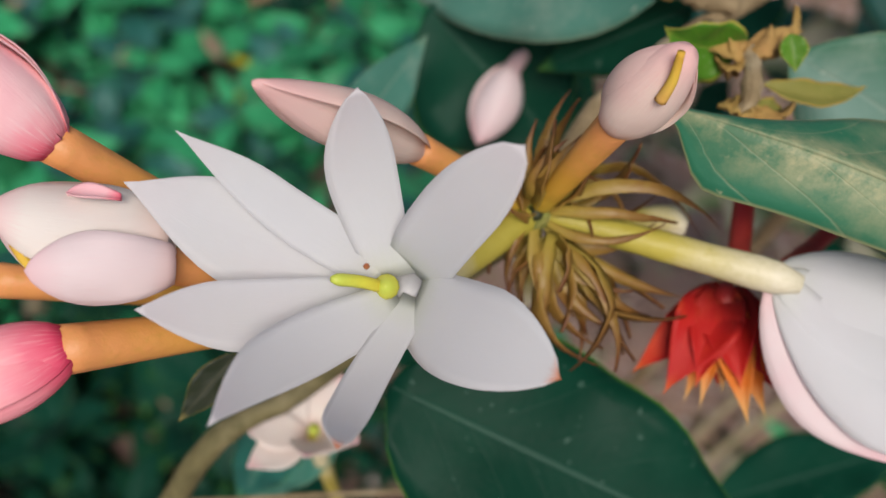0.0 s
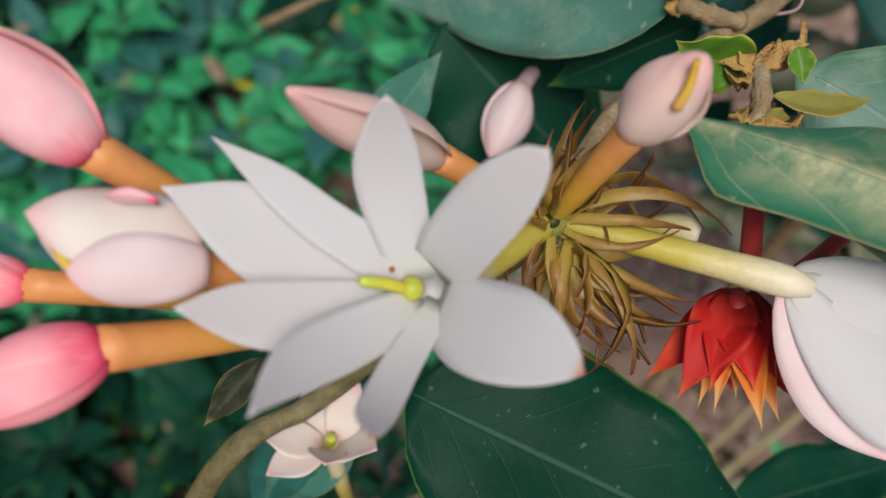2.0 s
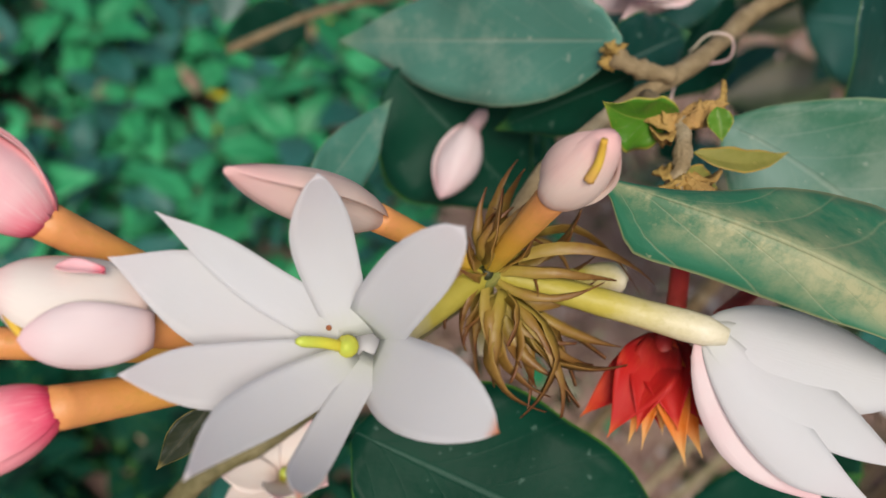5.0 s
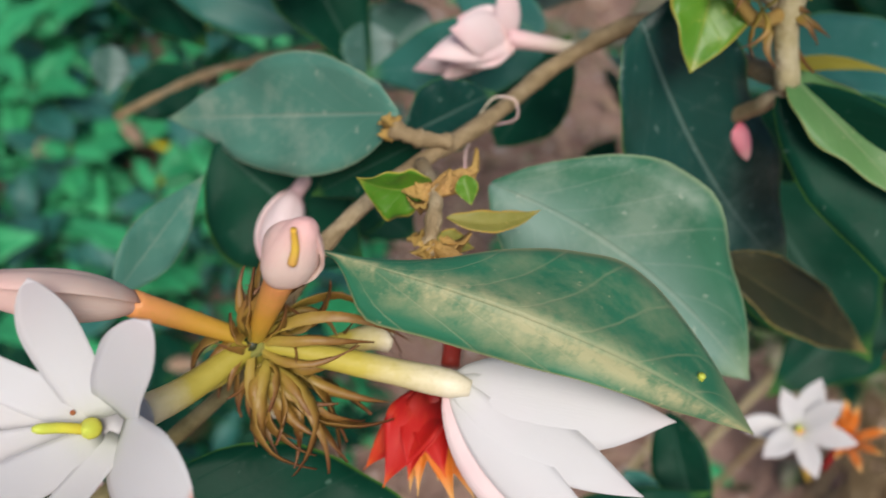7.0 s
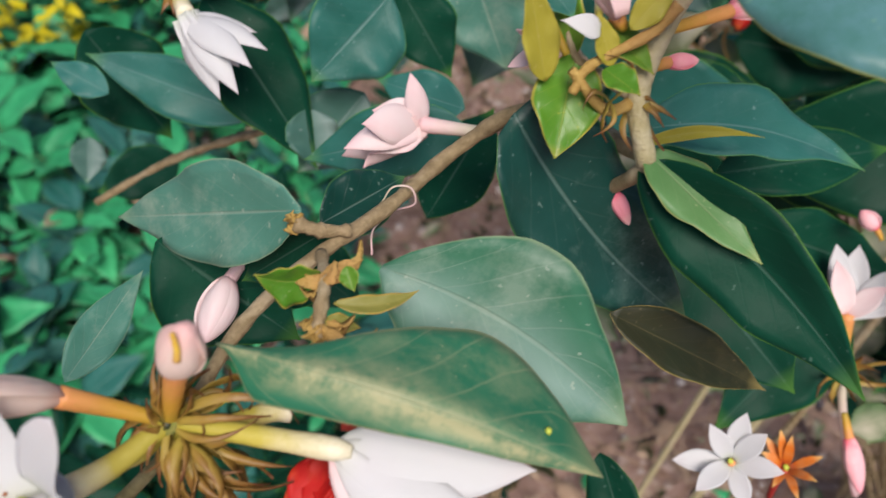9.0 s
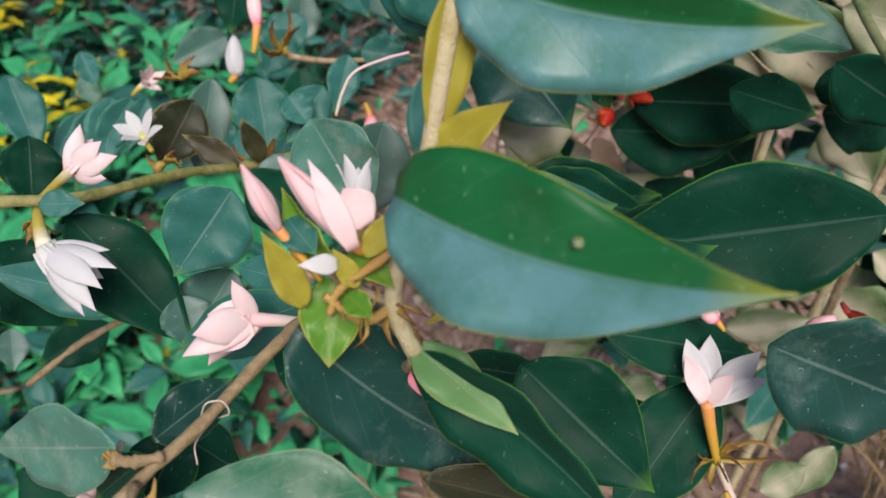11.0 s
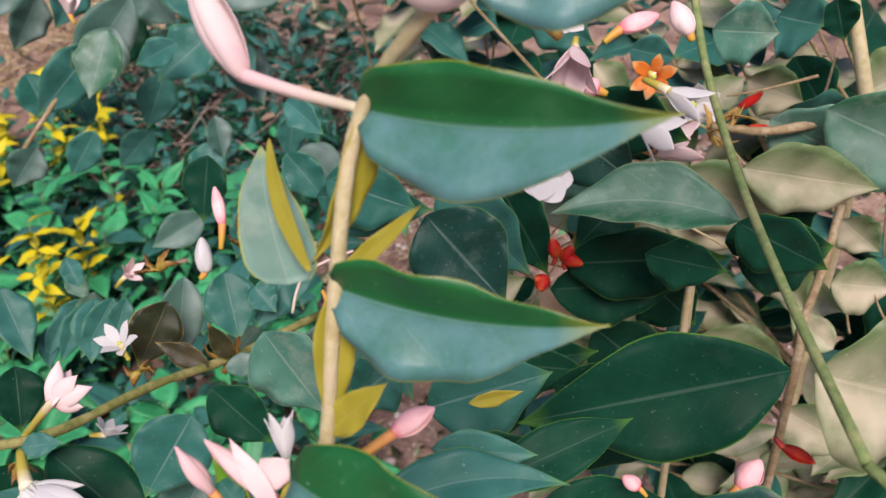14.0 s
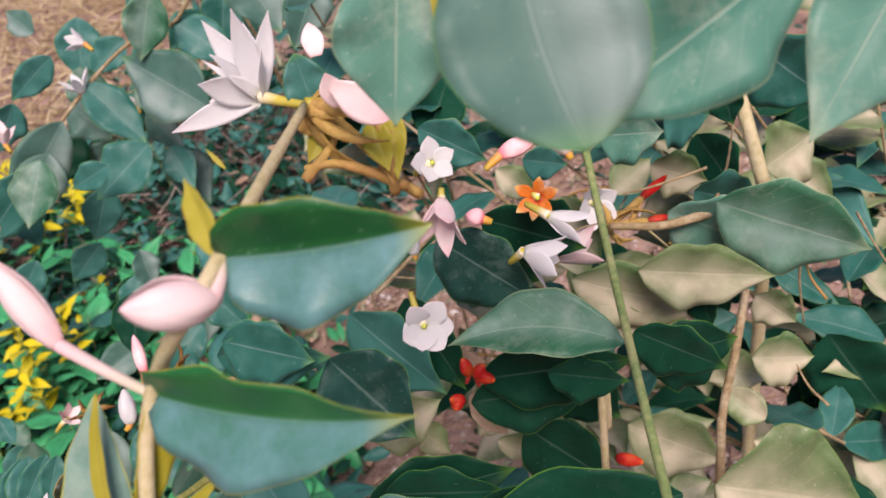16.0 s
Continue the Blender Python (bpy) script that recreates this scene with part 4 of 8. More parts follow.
bud(shoot, (0.1356, 0.1339, 1.2058), (0.1127, 0.1690, 1.2022), (0.1056, 0.1776, 1.2285), 0.00385, PETAL_BLUSH, TUBE_PINK, 0.00150, blunt=0.6)
bud(shoot, (0.1603, 0.1318, 1.2354), (0.1573, 0.1249, 1.2307), (0.1408, 0.1189, 1.2392), 0.00452, PETAL_BLUSH, TUBE_PINK, 0.00197, blunt=0.65)
# top of the shoot
crown = flower(shoot, (0.1984, 0.2641, 1.2053), (0.1848, 0.2785, 1.2073), (-0.1829, -0.1460, 0.9722), 2, 0.0232, 0.0093, 25, PETAL_WHITE, TUBE_GOLD, 0.00190, form=(0.5, 0.45, 1.0, 1.0), curl=-0.05, heart=False)
petal(crown, (0.1848, 0.2785, 1.2073), (0.1731, 0.2900, 1.2370), (-0.1938, -0.9384, 0.2861), 0.0091, PETAL_WHITE, form=(0.55, 0.42, 1.0, 1.05), cup=0.15, arch=-0.05)
petal(crown, (0.1848, 0.2785, 1.2073), (0.1839, 0.2782, 1.2415), (-0.0331, -0.9994, -0.0101), 0.0094, PETAL_WHITE, form=(0.55, 0.42, 1.0, 1.05), cup=0.15, arch=-0.05)
petal(crown, (0.1848, 0.2785, 1.2073), (0.1967, 0.2838, 1.2360), (0.0548, -0.9859, 0.1582), 0.0079, PETAL_WHITE, form=(0.55, 0.42, 1.0, 1.05), cup=0.15, arch=-0.05)
petal(crown, (0.1848, 0.2785, 1.2073), (0.1685, 0.2929, 1.2220), (-0.2179, -0.8082, 0.5472), 0.0034, PETAL_WHITE, form=(0.55, 0.42, 1.0, 1.05), cup=0.15, arch=-0.05)
petal(crown, (0.1848, 0.2785, 1.2073), (0.1647, 0.2737, 1.2202), (0.1510, -0.9806, -0.1248), 0.0123, PETAL_WHITE, form=(0.55, 0.42, 1.0, 1.05), cup=0.15, arch=-0.05)
petal(crown, (0.1848, 0.2785, 1.2073), (0.1503, 0.2731, 1.2058), (0.1423, -0.9649, 0.2205), 0.0091, PETAL_WHITE, form=(0.55, 0.42, 1.0, 1.05), cup=0.15, arch=-0.05)
petal(crown, (0.1848, 0.2785, 1.2073), (0.1661, 0.2939, 1.2052), (-0.5657, -0.6121, 0.5525), 0.0129, PETAL_WHITE, form=(0.55, 0.42, 1.0, 1.05), cup=0.15, arch=-0.05)
petal(crown, (0.1848, 0.2785, 1.2073), (0.1882, 0.3099, 1.2260), (0.0179, -0.5147, 0.8572), 0.0099, PETAL_WHITE, form=(0.55, 0.42, 1.0, 1.05), cup=0.15, arch=-0.05)
leaf(shoot, (0.2021, 0.2687, 1.1992), (0.2004, 0.2728, 1.2219), (-0.0804, -0.9817, 0.1724), 0.0176, LEAF_BLUE, fold=15, form=(0.05, 0.5, 0.7, 0.8))
petal(shoot, (0.2066, 0.2439, 1.2185), (0.2215, 0.2313, 1.2058), (-0.4943, -0.8331, 0.2482), 0.0133, PETAL_BLUSH, form=(0.3, 0.6, 1.0, 0.7))
petal(shoot, (0.2081, 0.2484, 1.2078), (0.2061, 0.2464, 1.2219), (-0.0557, -0.9879, -0.1449), 0.0085, PETAL_BLUSH)
petal(shoot, (0.2113, 0.2985, 1.2090), (0.2124, 0.3064, 1.2203), (-0.0979, -0.8140, 0.5725), 0.0090, PETAL_BLUSH, form=(0.5, 0.5, 1.0, 0.9))
calyx(shoot, (0.1984, 0.2641, 1.2053), [(0.2081, 0.2556, 1.2004), (0.2172, 0.2517, 1.1979), (0.2225, 0.2454, 1.1909), (0.2208, 0.2451, 1.1724), (0.2014, 0.2637, 1.1921), (0.2214, 0.2546, 1.2033), (0.2072, 0.2539, 1.1802), (0.2285, 0.2555, 1.1719)], 0.00134, mat=TWIG)
stem(shoot, [(0.1997, 0.2725, 1.1863), (0.2119, 0.2651, 1.1975), (0.2217, 0.2597, 1.1931), (0.2216, 0.2500, 1.1795), (0.2217, 0.2526, 1.1656)], 0.00152, 0.00218, TWIG, name='twig', knobs=0.1)
stem(shoot, [(0.1915, 0.2595, 1.1829), (0.2020, 0.2570, 1.1829), (0.2111, 0.2525, 1.1795), (0.2265, 0.2522, 1.1667)], 0.00148, 0.00218, TWIG, name='twig', knobs=0.1)
stem(shoot, [(0.2093, 0.2648, 1.1961), (0.2030, 0.2606, 1.1882), (0.1902, 0.2574, 1.1795)], 0.00148, 0.00211, TWIG, name='twig', knobs=0.1)
stem(shoot, [(0.2256, 0.2564, 1.1897), (0.2205, 0.2584, 1.1733), (0.2323, 0.2572, 1.1580)], 0.00148, 0.00225, TWIG, name='twig', knobs=0.1)
leaf(shoot, (0.2197, 0.2604, 1.1934), (0.2198, 0.2441, 1.1794), (-0.1671, -0.6434, 0.7471), 0.0126, LEAF_GOLD, fold=20)
leaf(shoot, (0.1643, 0.2600, 1.1921), (0.1596, 0.2665, 1.1996), (-0.0842, -0.7798, 0.6203), 0.0020, LEAF_GOLD)
leaf(shoot, (0.2080, 0.2665, 1.1982), (0.1931, 0.2602, 1.1844), (-0.0552, -0.8828, 0.4664), 0.0105, LEAF_GOLD, fold=20)
stem(shoot, [(0.1984, 0.2641, 1.2053), (0.2146, 0.2655, 1.1988), (0.2260, 0.2671, 1.1873), (0.2247, 0.2633, 1.1642)], 0.00308, 0.00292, TUBE_GOLD, name='flower_tube')
leaf(shoot, (0.2283, 0.2606, 1.1965), (0.2225, 0.2458, 1.1739), (-0.1456, -0.8102, 0.5678), 0.0105, LEAF_GOLD, fold=20)
leaf(shoot, (0.2193, 0.2722, 1.1922), (0.1976, 0.2693, 1.1810), (-0.1062, -0.8930, 0.4374), 0.0109, LEAF_DARK, fold=20)
leaf(shoot, (0.2295, 0.1650, 1.2733), (0.2213, 0.1568, 1.2592), (0.1632, -0.8917, 0.4223), 0.0069, LEAF_GOLD, fold=15)
leaf(shoot, (0.2203, 0.1775, 1.2702), (0.2097, 0.1670, 1.2346), (0.0374, -0.9616, 0.2720), 0.0347, LEAF_GREY, fold=15)
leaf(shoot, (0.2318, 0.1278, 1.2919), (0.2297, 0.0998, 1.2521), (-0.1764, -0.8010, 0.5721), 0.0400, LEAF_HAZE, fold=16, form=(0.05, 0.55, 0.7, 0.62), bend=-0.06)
leaf(shoot, (0.2844, 0.1135, 1.2718), (0.2306, 0.1110, 1.2507), (-0.0608, -0.9618, 0.2669), 0.0301, LEAF_GREY, fold=20)
leaf(shoot, (0.3162, 0.1151, 1.2670), (0.2862, 0.1086, 1.2306), (-0.4252, -0.7636, 0.4860), 0.0290, LEAF_GREY, fold=20)
# sprig of the shoot with young leaves and pink buds
stem(shoot, [(0.1052, 0.1034, 1.1057), (0.0981, 0.1069, 1.1088), (0.0927, 0.1097, 1.1116), (0.0897, 0.1167, 1.1203), (0.0891, 0.1237, 1.1270)], 0.00110, 0.00075, WOOD, name='twig')
leaf(shoot, (0.0927, 0.1097, 1.1116), (0.0888, 0.0962, 1.0983), (-0.0827, -0.6867, 0.7222), 0.0135, LEAF_YOUNG, fold=16, form=(0.1, 0.42, 0.7, 1.0))
leaf(shoot, (0.0970, 0.1116, 1.1173), (0.1044, 0.1006, 1.1141), (-0.1464, -0.3643, 0.9197), 0.0073, LEAF_YOUNG, fold=20)
leaf(shoot, (0.0927, 0.1097, 1.1116), (0.0849, 0.1188, 1.1297), (-0.5703, -0.8054, 0.1616), 0.0104, LEAF_YOUNG, fold=25)
leaf(shoot, (0.0860, 0.1033, 1.1101), (0.0799, 0.1074, 1.1287), (0.2496, -0.9252, 0.2857), 0.0076, LEAF_GOLD, fold=20)
leaf(shoot, (0.0943, 0.0994, 1.1158), (0.0986, 0.0918, 1.1160), (-0.3552, -0.1796, 0.9174), 0.0060, LEAF_YOUNG, fold=20)
bud(shoot, (0.0900, 0.1067, 1.1136), (0.0831, 0.1136, 1.1228), (0.0781, 0.1172, 1.1380), 0.00245, PETAL_FLUSH, TUBE_ORANGE, 0.00098, blunt=1.05)
bud(shoot, (0.0997, 0.1083, 1.1183), (0.0979, 0.1078, 1.1203), (0.0853, 0.1147, 1.1403), 0.00270, PETAL_FLUSH, TUBE_ORANGE, 0.00122, blunt=1.0)
bud(shoot, (0.1073, 0.1179, 1.1099), (0.1299, 0.1271, 1.1114), (0.1428, 0.1281, 1.1162), 0.00271, PETAL_PINK, TUBE_ORANGE, 0.00129)
flower(shoot, (0.0932, 0.1117, 1.1108), (0.0901, 0.1117, 1.1128), (-0.8825, -0.4701, -0.0115), 4, 0.0100, 0.0038, 34, PETAL_BLUSH, TUBE_GOLD, 0.00087)
flower(shoot, (0.0986, 0.1166, 1.1111), (0.1011, 0.1255, 1.1146), (0.0901, 0.7089, 0.6995), 5, 0.0127, 0.0042, 22, PETAL_WHITE, TUBE_GOLD, 0.00081)
bud(shoot, (0.1083, 0.1139, 1.1052), (0.1154, 0.1178, 1.1050), (0.1229, 0.1189, 1.1050), 0.00179, PETAL_ROSE, TUBE_ORANGE, 0.00107)
bud(shoot, (0.1021, 0.1129, 1.0887), (0.1051, 0.1124, 1.0890), (0.1017, 0.1072, 1.0832), 0.00208, PETAL_BLUSH, TUBE_ORANGE, 0.00086)
bud(shoot, (0.1048, 0.1080, 1.0847), (0.1070, 0.1050, 1.0824), (0.1103, 0.0992, 1.0776), 0.00184, PETAL_ROSE, TUBE_ORANGE, 0.00110)
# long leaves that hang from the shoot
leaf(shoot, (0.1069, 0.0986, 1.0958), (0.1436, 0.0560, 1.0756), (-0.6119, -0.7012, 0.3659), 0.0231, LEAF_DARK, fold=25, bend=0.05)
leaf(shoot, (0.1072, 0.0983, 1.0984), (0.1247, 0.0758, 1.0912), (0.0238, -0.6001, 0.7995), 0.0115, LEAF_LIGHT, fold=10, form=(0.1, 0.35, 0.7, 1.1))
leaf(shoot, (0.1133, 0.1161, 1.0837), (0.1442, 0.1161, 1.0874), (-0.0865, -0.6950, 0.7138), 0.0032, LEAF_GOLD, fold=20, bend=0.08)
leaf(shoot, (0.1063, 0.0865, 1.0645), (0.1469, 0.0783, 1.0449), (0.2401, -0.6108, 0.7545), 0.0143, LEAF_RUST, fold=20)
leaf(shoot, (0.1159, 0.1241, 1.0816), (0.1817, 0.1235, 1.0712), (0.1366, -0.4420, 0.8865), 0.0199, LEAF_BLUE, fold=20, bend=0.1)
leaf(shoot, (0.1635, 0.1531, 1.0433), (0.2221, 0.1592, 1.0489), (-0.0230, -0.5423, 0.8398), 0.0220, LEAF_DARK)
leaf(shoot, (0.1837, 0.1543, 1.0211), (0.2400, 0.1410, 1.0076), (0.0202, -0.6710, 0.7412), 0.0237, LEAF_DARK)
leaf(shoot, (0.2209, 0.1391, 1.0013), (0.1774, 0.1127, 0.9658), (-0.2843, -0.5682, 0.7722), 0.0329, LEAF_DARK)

side = thing("side_branch", (-0.0003, 0.2055, 1.0714), "thin green-brown side branch with white half-open flowers", "branch", "branches of the flowering shrub")
# branch that runs off behind the front cluster
stem(side, [(-0.0305, 0.1873, 1.0883), (-0.0905, 0.1073, 1.0283), (-0.1505, -0.1000, 0.6000), (-0.1705, -0.2500, -0.0100)], 0.00180, 0.00283, WOOD, knobs=0.1)
stem(side, [(-0.0305, 0.1873, 1.0883), (0.0030, 0.1968, 1.0778), (0.0207, 0.2093, 1.0662), (0.0471, 0.2486, 1.0415), (0.0767, 0.2852, 1.0145), (0.1237, 0.3322, 0.9891)], 0.00180, 0.00210, GREEN_STEM, knobs=0.15)
nodding = flower(side, (0.0113, 0.1961, 1.0732), (0.0160, 0.1775, 1.0748), (0.5071, -0.6318, -0.5863), 4, 0.0162, 0.0085, 14, PETAL_WHITE, TUBE_GOLD, 0.00187, curl=-0.16, form=(0.8, 0.4, 1.0, 1.0), heart=False)
petal(nodding, (0.0162, 0.1770, 1.0743), (0.0332, 0.1749, 1.0720), (0.0692, -0.4167, 0.9064), 0.0051, PETAL_WHITE, form=(0.66, 0.4, 1.0, 1.0), cup=-0.35, arch=0.1)
petal(nodding, (0.0162, 0.1770, 1.0743), (0.0361, 0.1648, 1.0736), (-0.0608, -0.1548, 0.9861), 0.0071, PETAL_WHITE, form=(0.66, 0.4, 1.0, 1.0), cup=-0.35, arch=0.1)
petal(nodding, (0.0162, 0.1770, 1.0743), (0.0324, 0.1583, 1.0728), (-0.2240, -0.2692, 0.9367), 0.0080, PETAL_WHITE, form=(0.66, 0.4, 1.0, 1.0), cup=-0.35, arch=0.1)
petal(nodding, (0.0162, 0.1770, 1.0743), (0.0290, 0.1571, 1.0658), (-0.1906, -0.4857, 0.8531), 0.0077, PETAL_WHITE, form=(0.66, 0.4, 1.0, 1.0), cup=-0.35, arch=0.1)
petal(nodding, (0.0162, 0.1770, 1.0743), (0.0242, 0.1609, 1.0610), (-0.3607, -0.6927, 0.6245), 0.0075, PETAL_WHITE, form=(0.66, 0.4, 1.0, 1.0), cup=-0.35, arch=0.1)
petal(nodding, (0.0162, 0.1770, 1.0743), (0.0201, 0.1672, 1.0608), (-0.5322, -0.7488, 0.3951), 0.0085, PETAL_WHITE, form=(0.66, 0.4, 1.0, 1.0), cup=-0.35, arch=0.1)
petal(nodding, (0.0162, 0.1770, 1.0743), (0.0285, 0.1757, 1.0607), (0.4528, -0.7486, 0.4843), 0.0076, PETAL_WHITE, form=(0.66, 0.4, 1.0, 1.0), cup=-0.35, arch=0.1)
calyx(side, (0.0122, 0.1906, 1.0733), [(0.0089, 0.1839, 1.0708), (0.0157, 0.1827, 1.0713), (0.0073, 0.1895, 1.0706), (0.0167, 0.1870, 1.0704), (0.0127, 0.1809, 1.0715)], 0.00062, mat=SEPAL)
half_open = flower(side, (0.0090, 0.2074, 1.0684), (0.0150, 0.2282, 1.0632), (0.8333, 0.2278, 0.5037), 3, 0.0110, 0.0068, 14, PETAL_BLUSH, TUBE_GOLD, 0.00140, curl=-0.14, form=(0.8, 0.4, 1.0, 1.0), heart=False)
petal(half_open, (0.0152, 0.2282, 1.0631), (0.0210, 0.2373, 1.0754), (0.2027, -0.8285, 0.5221), 0.0068, PETAL_BLUSH, form=(0.66, 0.42, 1.0, 1.0), cup=-0.35, arch=0.1)
petal(half_open, (0.0152, 0.2282, 1.0631), (0.0283, 0.2268, 1.0747), (-0.4840, -0.7429, 0.4623), 0.0083, PETAL_BLUSH, form=(0.66, 0.42, 1.0, 1.0), cup=-0.35, arch=0.1)
petal(half_open, (0.0152, 0.2282, 1.0631), (0.0325, 0.2234, 1.0704), (-0.4349, -0.6728, 0.5985), 0.0080, PETAL_BLUSH, form=(0.66, 0.42, 1.0, 1.0), cup=-0.35, arch=0.1)
petal(half_open, (0.0152, 0.2282, 1.0631), (0.0269, 0.2222, 1.0627), (-0.4260, -0.8566, 0.2911), 0.0076, PETAL_BLUSH, form=(0.66, 0.42, 1.0, 1.0), cup=-0.35, arch=0.1)
petal(half_open, (0.0152, 0.2282, 1.0631), (0.0231, 0.2387, 1.0683), (0.3703, -0.6174, 0.6940), 0.0081, PETAL_BLUSH, form=(0.66, 0.42, 1.0, 1.0), cup=-0.35, arch=0.1)
flower(side, (0.0330, 0.2825, 1.0300), (0.0288, 0.2958, 1.0286), (-0.1647, -0.3016, 0.9391), 6, 0.0131, 0.0055, 50, PETAL_WHITE, TUBE_GOLD, 0.00126)
bud(side, (0.0656, 0.3464, 1.0200), (0.0694, 0.3473, 1.0221), (0.0710, 0.3598, 1.0371), 0.00486, PETAL_WHITE, TUBE_ORANGE, 0.00171)
bud(side, (0.0789, 0.3612, 1.0254), (0.0827, 0.3689, 1.0354), (0.0829, 0.3834, 1.0523), 0.00351, PETAL_PINK, TUBE_ORANGE, 0.00176)
flower(side, (0.0032, 0.2823, 0.9901), (0.0107, 0.2803, 0.9899), (0.6849, 0.3711, 0.6271), 6, 0.0103, 0.0052, 55, PETAL_WHITE, TUBE_GOLD, 0.00129)
bud(side, (0.1516, 0.3117, 1.0668), (0.1553, 0.3150, 1.0717), (0.1606, 0.3196, 1.0785), 0.00310, PETAL_WHITE, TUBE_ORANGE, 0.00129)
bud(side, (0.1259, 0.3079, 1.0238), (0.1276, 0.3038, 1.0196), (0.1266, 0.2887, 1.0018), 0.00408, PETAL_PINK, TUBE_ORANGE, 0.00136)
leaf(side, (0.0691, 0.1913, 1.0749), (0.0474, 0.1788, 1.0541), (0.0670, -0.8841, 0.4625), 0.0297, LEAF_BLUE, fold=10)
leaf(side, (0.0185, 0.1980, 1.0681), (0.0491, 0.1707, 1.0297), (0.3268, -0.6278, 0.7065), 0.0283, LEAF_DARK, fold=10)
leaf(side, (0.0132, 0.1939, 1.0773), (0.0270, 0.1908, 1.0777), (-0.1601, -0.6168, 0.7707), 0.0086, LEAF_BLUE, fold=10)
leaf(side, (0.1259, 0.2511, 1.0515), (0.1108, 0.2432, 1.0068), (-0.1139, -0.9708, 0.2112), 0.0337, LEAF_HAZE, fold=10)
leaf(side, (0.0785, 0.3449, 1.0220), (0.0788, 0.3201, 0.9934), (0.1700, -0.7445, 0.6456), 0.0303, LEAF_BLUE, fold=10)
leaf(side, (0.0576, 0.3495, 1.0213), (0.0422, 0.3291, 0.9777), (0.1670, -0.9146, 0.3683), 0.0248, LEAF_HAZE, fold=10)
leaf(side, (0.0494, 0.3273, 1.0243), (0.0283, 0.3112, 0.9996), (0.1746, -0.8866, 0.4283), 0.0275, LEAF_RUST, fold=10)
leaf(side, (-0.0042, 0.2619, 1.0577), (-0.0070, 0.2446, 1.0368), (0.4050, -0.7292, 0.5516), 0.0220, LEAF_DARK, fold=10)
leaf(side, (-0.0456, 0.3931, 1.0109), (-0.0357, 0.3626, 0.9785), (0.3569, -0.6247, 0.6945), 0.0242, LEAF_BLUE, fold=10)
leaf(side, (0.0049, 0.3737, 1.0030), (-0.0045, 0.3523, 0.9755), (0.3233, -0.7967, 0.5107), 0.0242, LEAF_BLUE, fold=10)
leaf(side, (0.1006, 0.3602, 1.0149), (0.1000, 0.3365, 0.9873), (0.1233, -0.7549, 0.6442), 0.0242, LEAF_DARK, fold=10)
leaf(side, (-0.0291, 0.3892, 0.9800), (-0.0336, 0.3738, 0.9608), (0.3758, -0.7628, 0.5263), 0.0126, LEAF_BLUE, fold=10)
leaf(side, (0.0745, 0.2674, 1.0245), (0.0950, 0.2636, 1.0260), (-0.1755, -0.6611, 0.7295), 0.0111, LEAF_HAZE, fold=10)
leaf(side, (0.0676, 0.2701, 1.0256), (0.0461, 0.2839, 1.0354), (-0.1953, -0.7518, 0.6298), 0.0111, LEAF_RUST, fold=10)
leaf(side, (0.0771, 0.2771, 1.0209), (0.0711, 0.2822, 1.0406), (0.0258, -0.9665, 0.2553), 0.0100, LEAF_RUST, fold=10)
leaf(side, (0.0995, 0.4286, 1.0004), (0.0814, 0.4153, 0.9798), (0.1293, -0.8807, 0.4556), 0.0240, LEAF_BLUE, fold=10)
leaf(side, (-0.0213, 0.2233, 1.0392), (0.0022, 0.2139, 1.0040), (0.5294, -0.6629, 0.5294), 0.0319, LEAF_DARK, fold=10)
leaf(side, (0.1364, 0.2248, 1.0864), (0.1479, 0.1995, 1.0448), (0.0102, -0.8530, 0.5219), 0.0251, LEAF_BLUE, fold=10)
leaf(side, (-0.0062, 0.2724, 0.9447), (-0.0416, 0.2673, 0.9287), (-0.1001, -0.8642, 0.4932), 0.0247, LEAF_DARK, fold=10)
leaf(side, (0.0465, 0.1822, 1.0422), (0.0490, 0.1701, 1.0290), (0.2955, -0.6791, 0.6720), 0.0173, LEAF_HAZE, fold=10)
leaf(side, (0.0638, 0.1909, 1.0418), (0.0436, 0.1780, 1.0209), (0.0481, -0.8681, 0.4940), 0.0259, LEAF_HAZE, fold=10)
leaf(side, (0.0304, 0.1977, 1.0268), (-0.0212, 0.2183, 1.0344), (-0.1999, -0.7393, 0.6430), 0.0203, LEAF_BLUE)
leaf(side, (-0.0099, 0.1914, 1.0394), (-0.0263, 0.2000, 1.0438), (-0.1187, -0.6226, 0.7735), 0.0102, LEAF_BLUE)
leaf(side, (-0.0323, 0.2402, 0.9825), (-0.0332, 0.2277, 0.9704), (0.2643, -0.6818, 0.6821), 0.0135, LEAF_HAZE)
leaf(side, (0.0744, 0.2126, 1.0654), (0.0917, 0.1990, 1.0423), (-0.0314, -0.8702, 0.4916), 0.0216, LEAF_DARK)
stem(side, [(0.0462, 0.2188, 1.0085), (0.0183, 0.2248, 0.9937), (-0.0049, 0.2296, 0.9789), (-0.0320, 0.2299, 0.9587)], 0.00163, 0.00135, WOOD, knobs=0.3, name='twig')

back = thing("back_branch", (0.2507, 0.1975, 0.9642), "dense back branches with dusty leaves, red buds and white flowers", "branch", "branches of the flowering shrub")
# thin green stem and the leaves behind
stem(back, [(0.3483, 0.3669, 1.1557), (0.3367, 0.3222, 1.1086), (0.3073, 0.2422, 1.0937), (0.2765, 0.1634, 1.0971), (0.2429, 0.0786, 1.1088)], 0.00225, 0.00165, THIN_STEM, name='stem')
stem(back, [(0.2429, 0.0786, 1.1088), (0.3029, -0.0414, 0.9888), (0.3629, -0.2714, -0.0100)], 0.00165, 0.00251, THIN_STEM, name='stem')
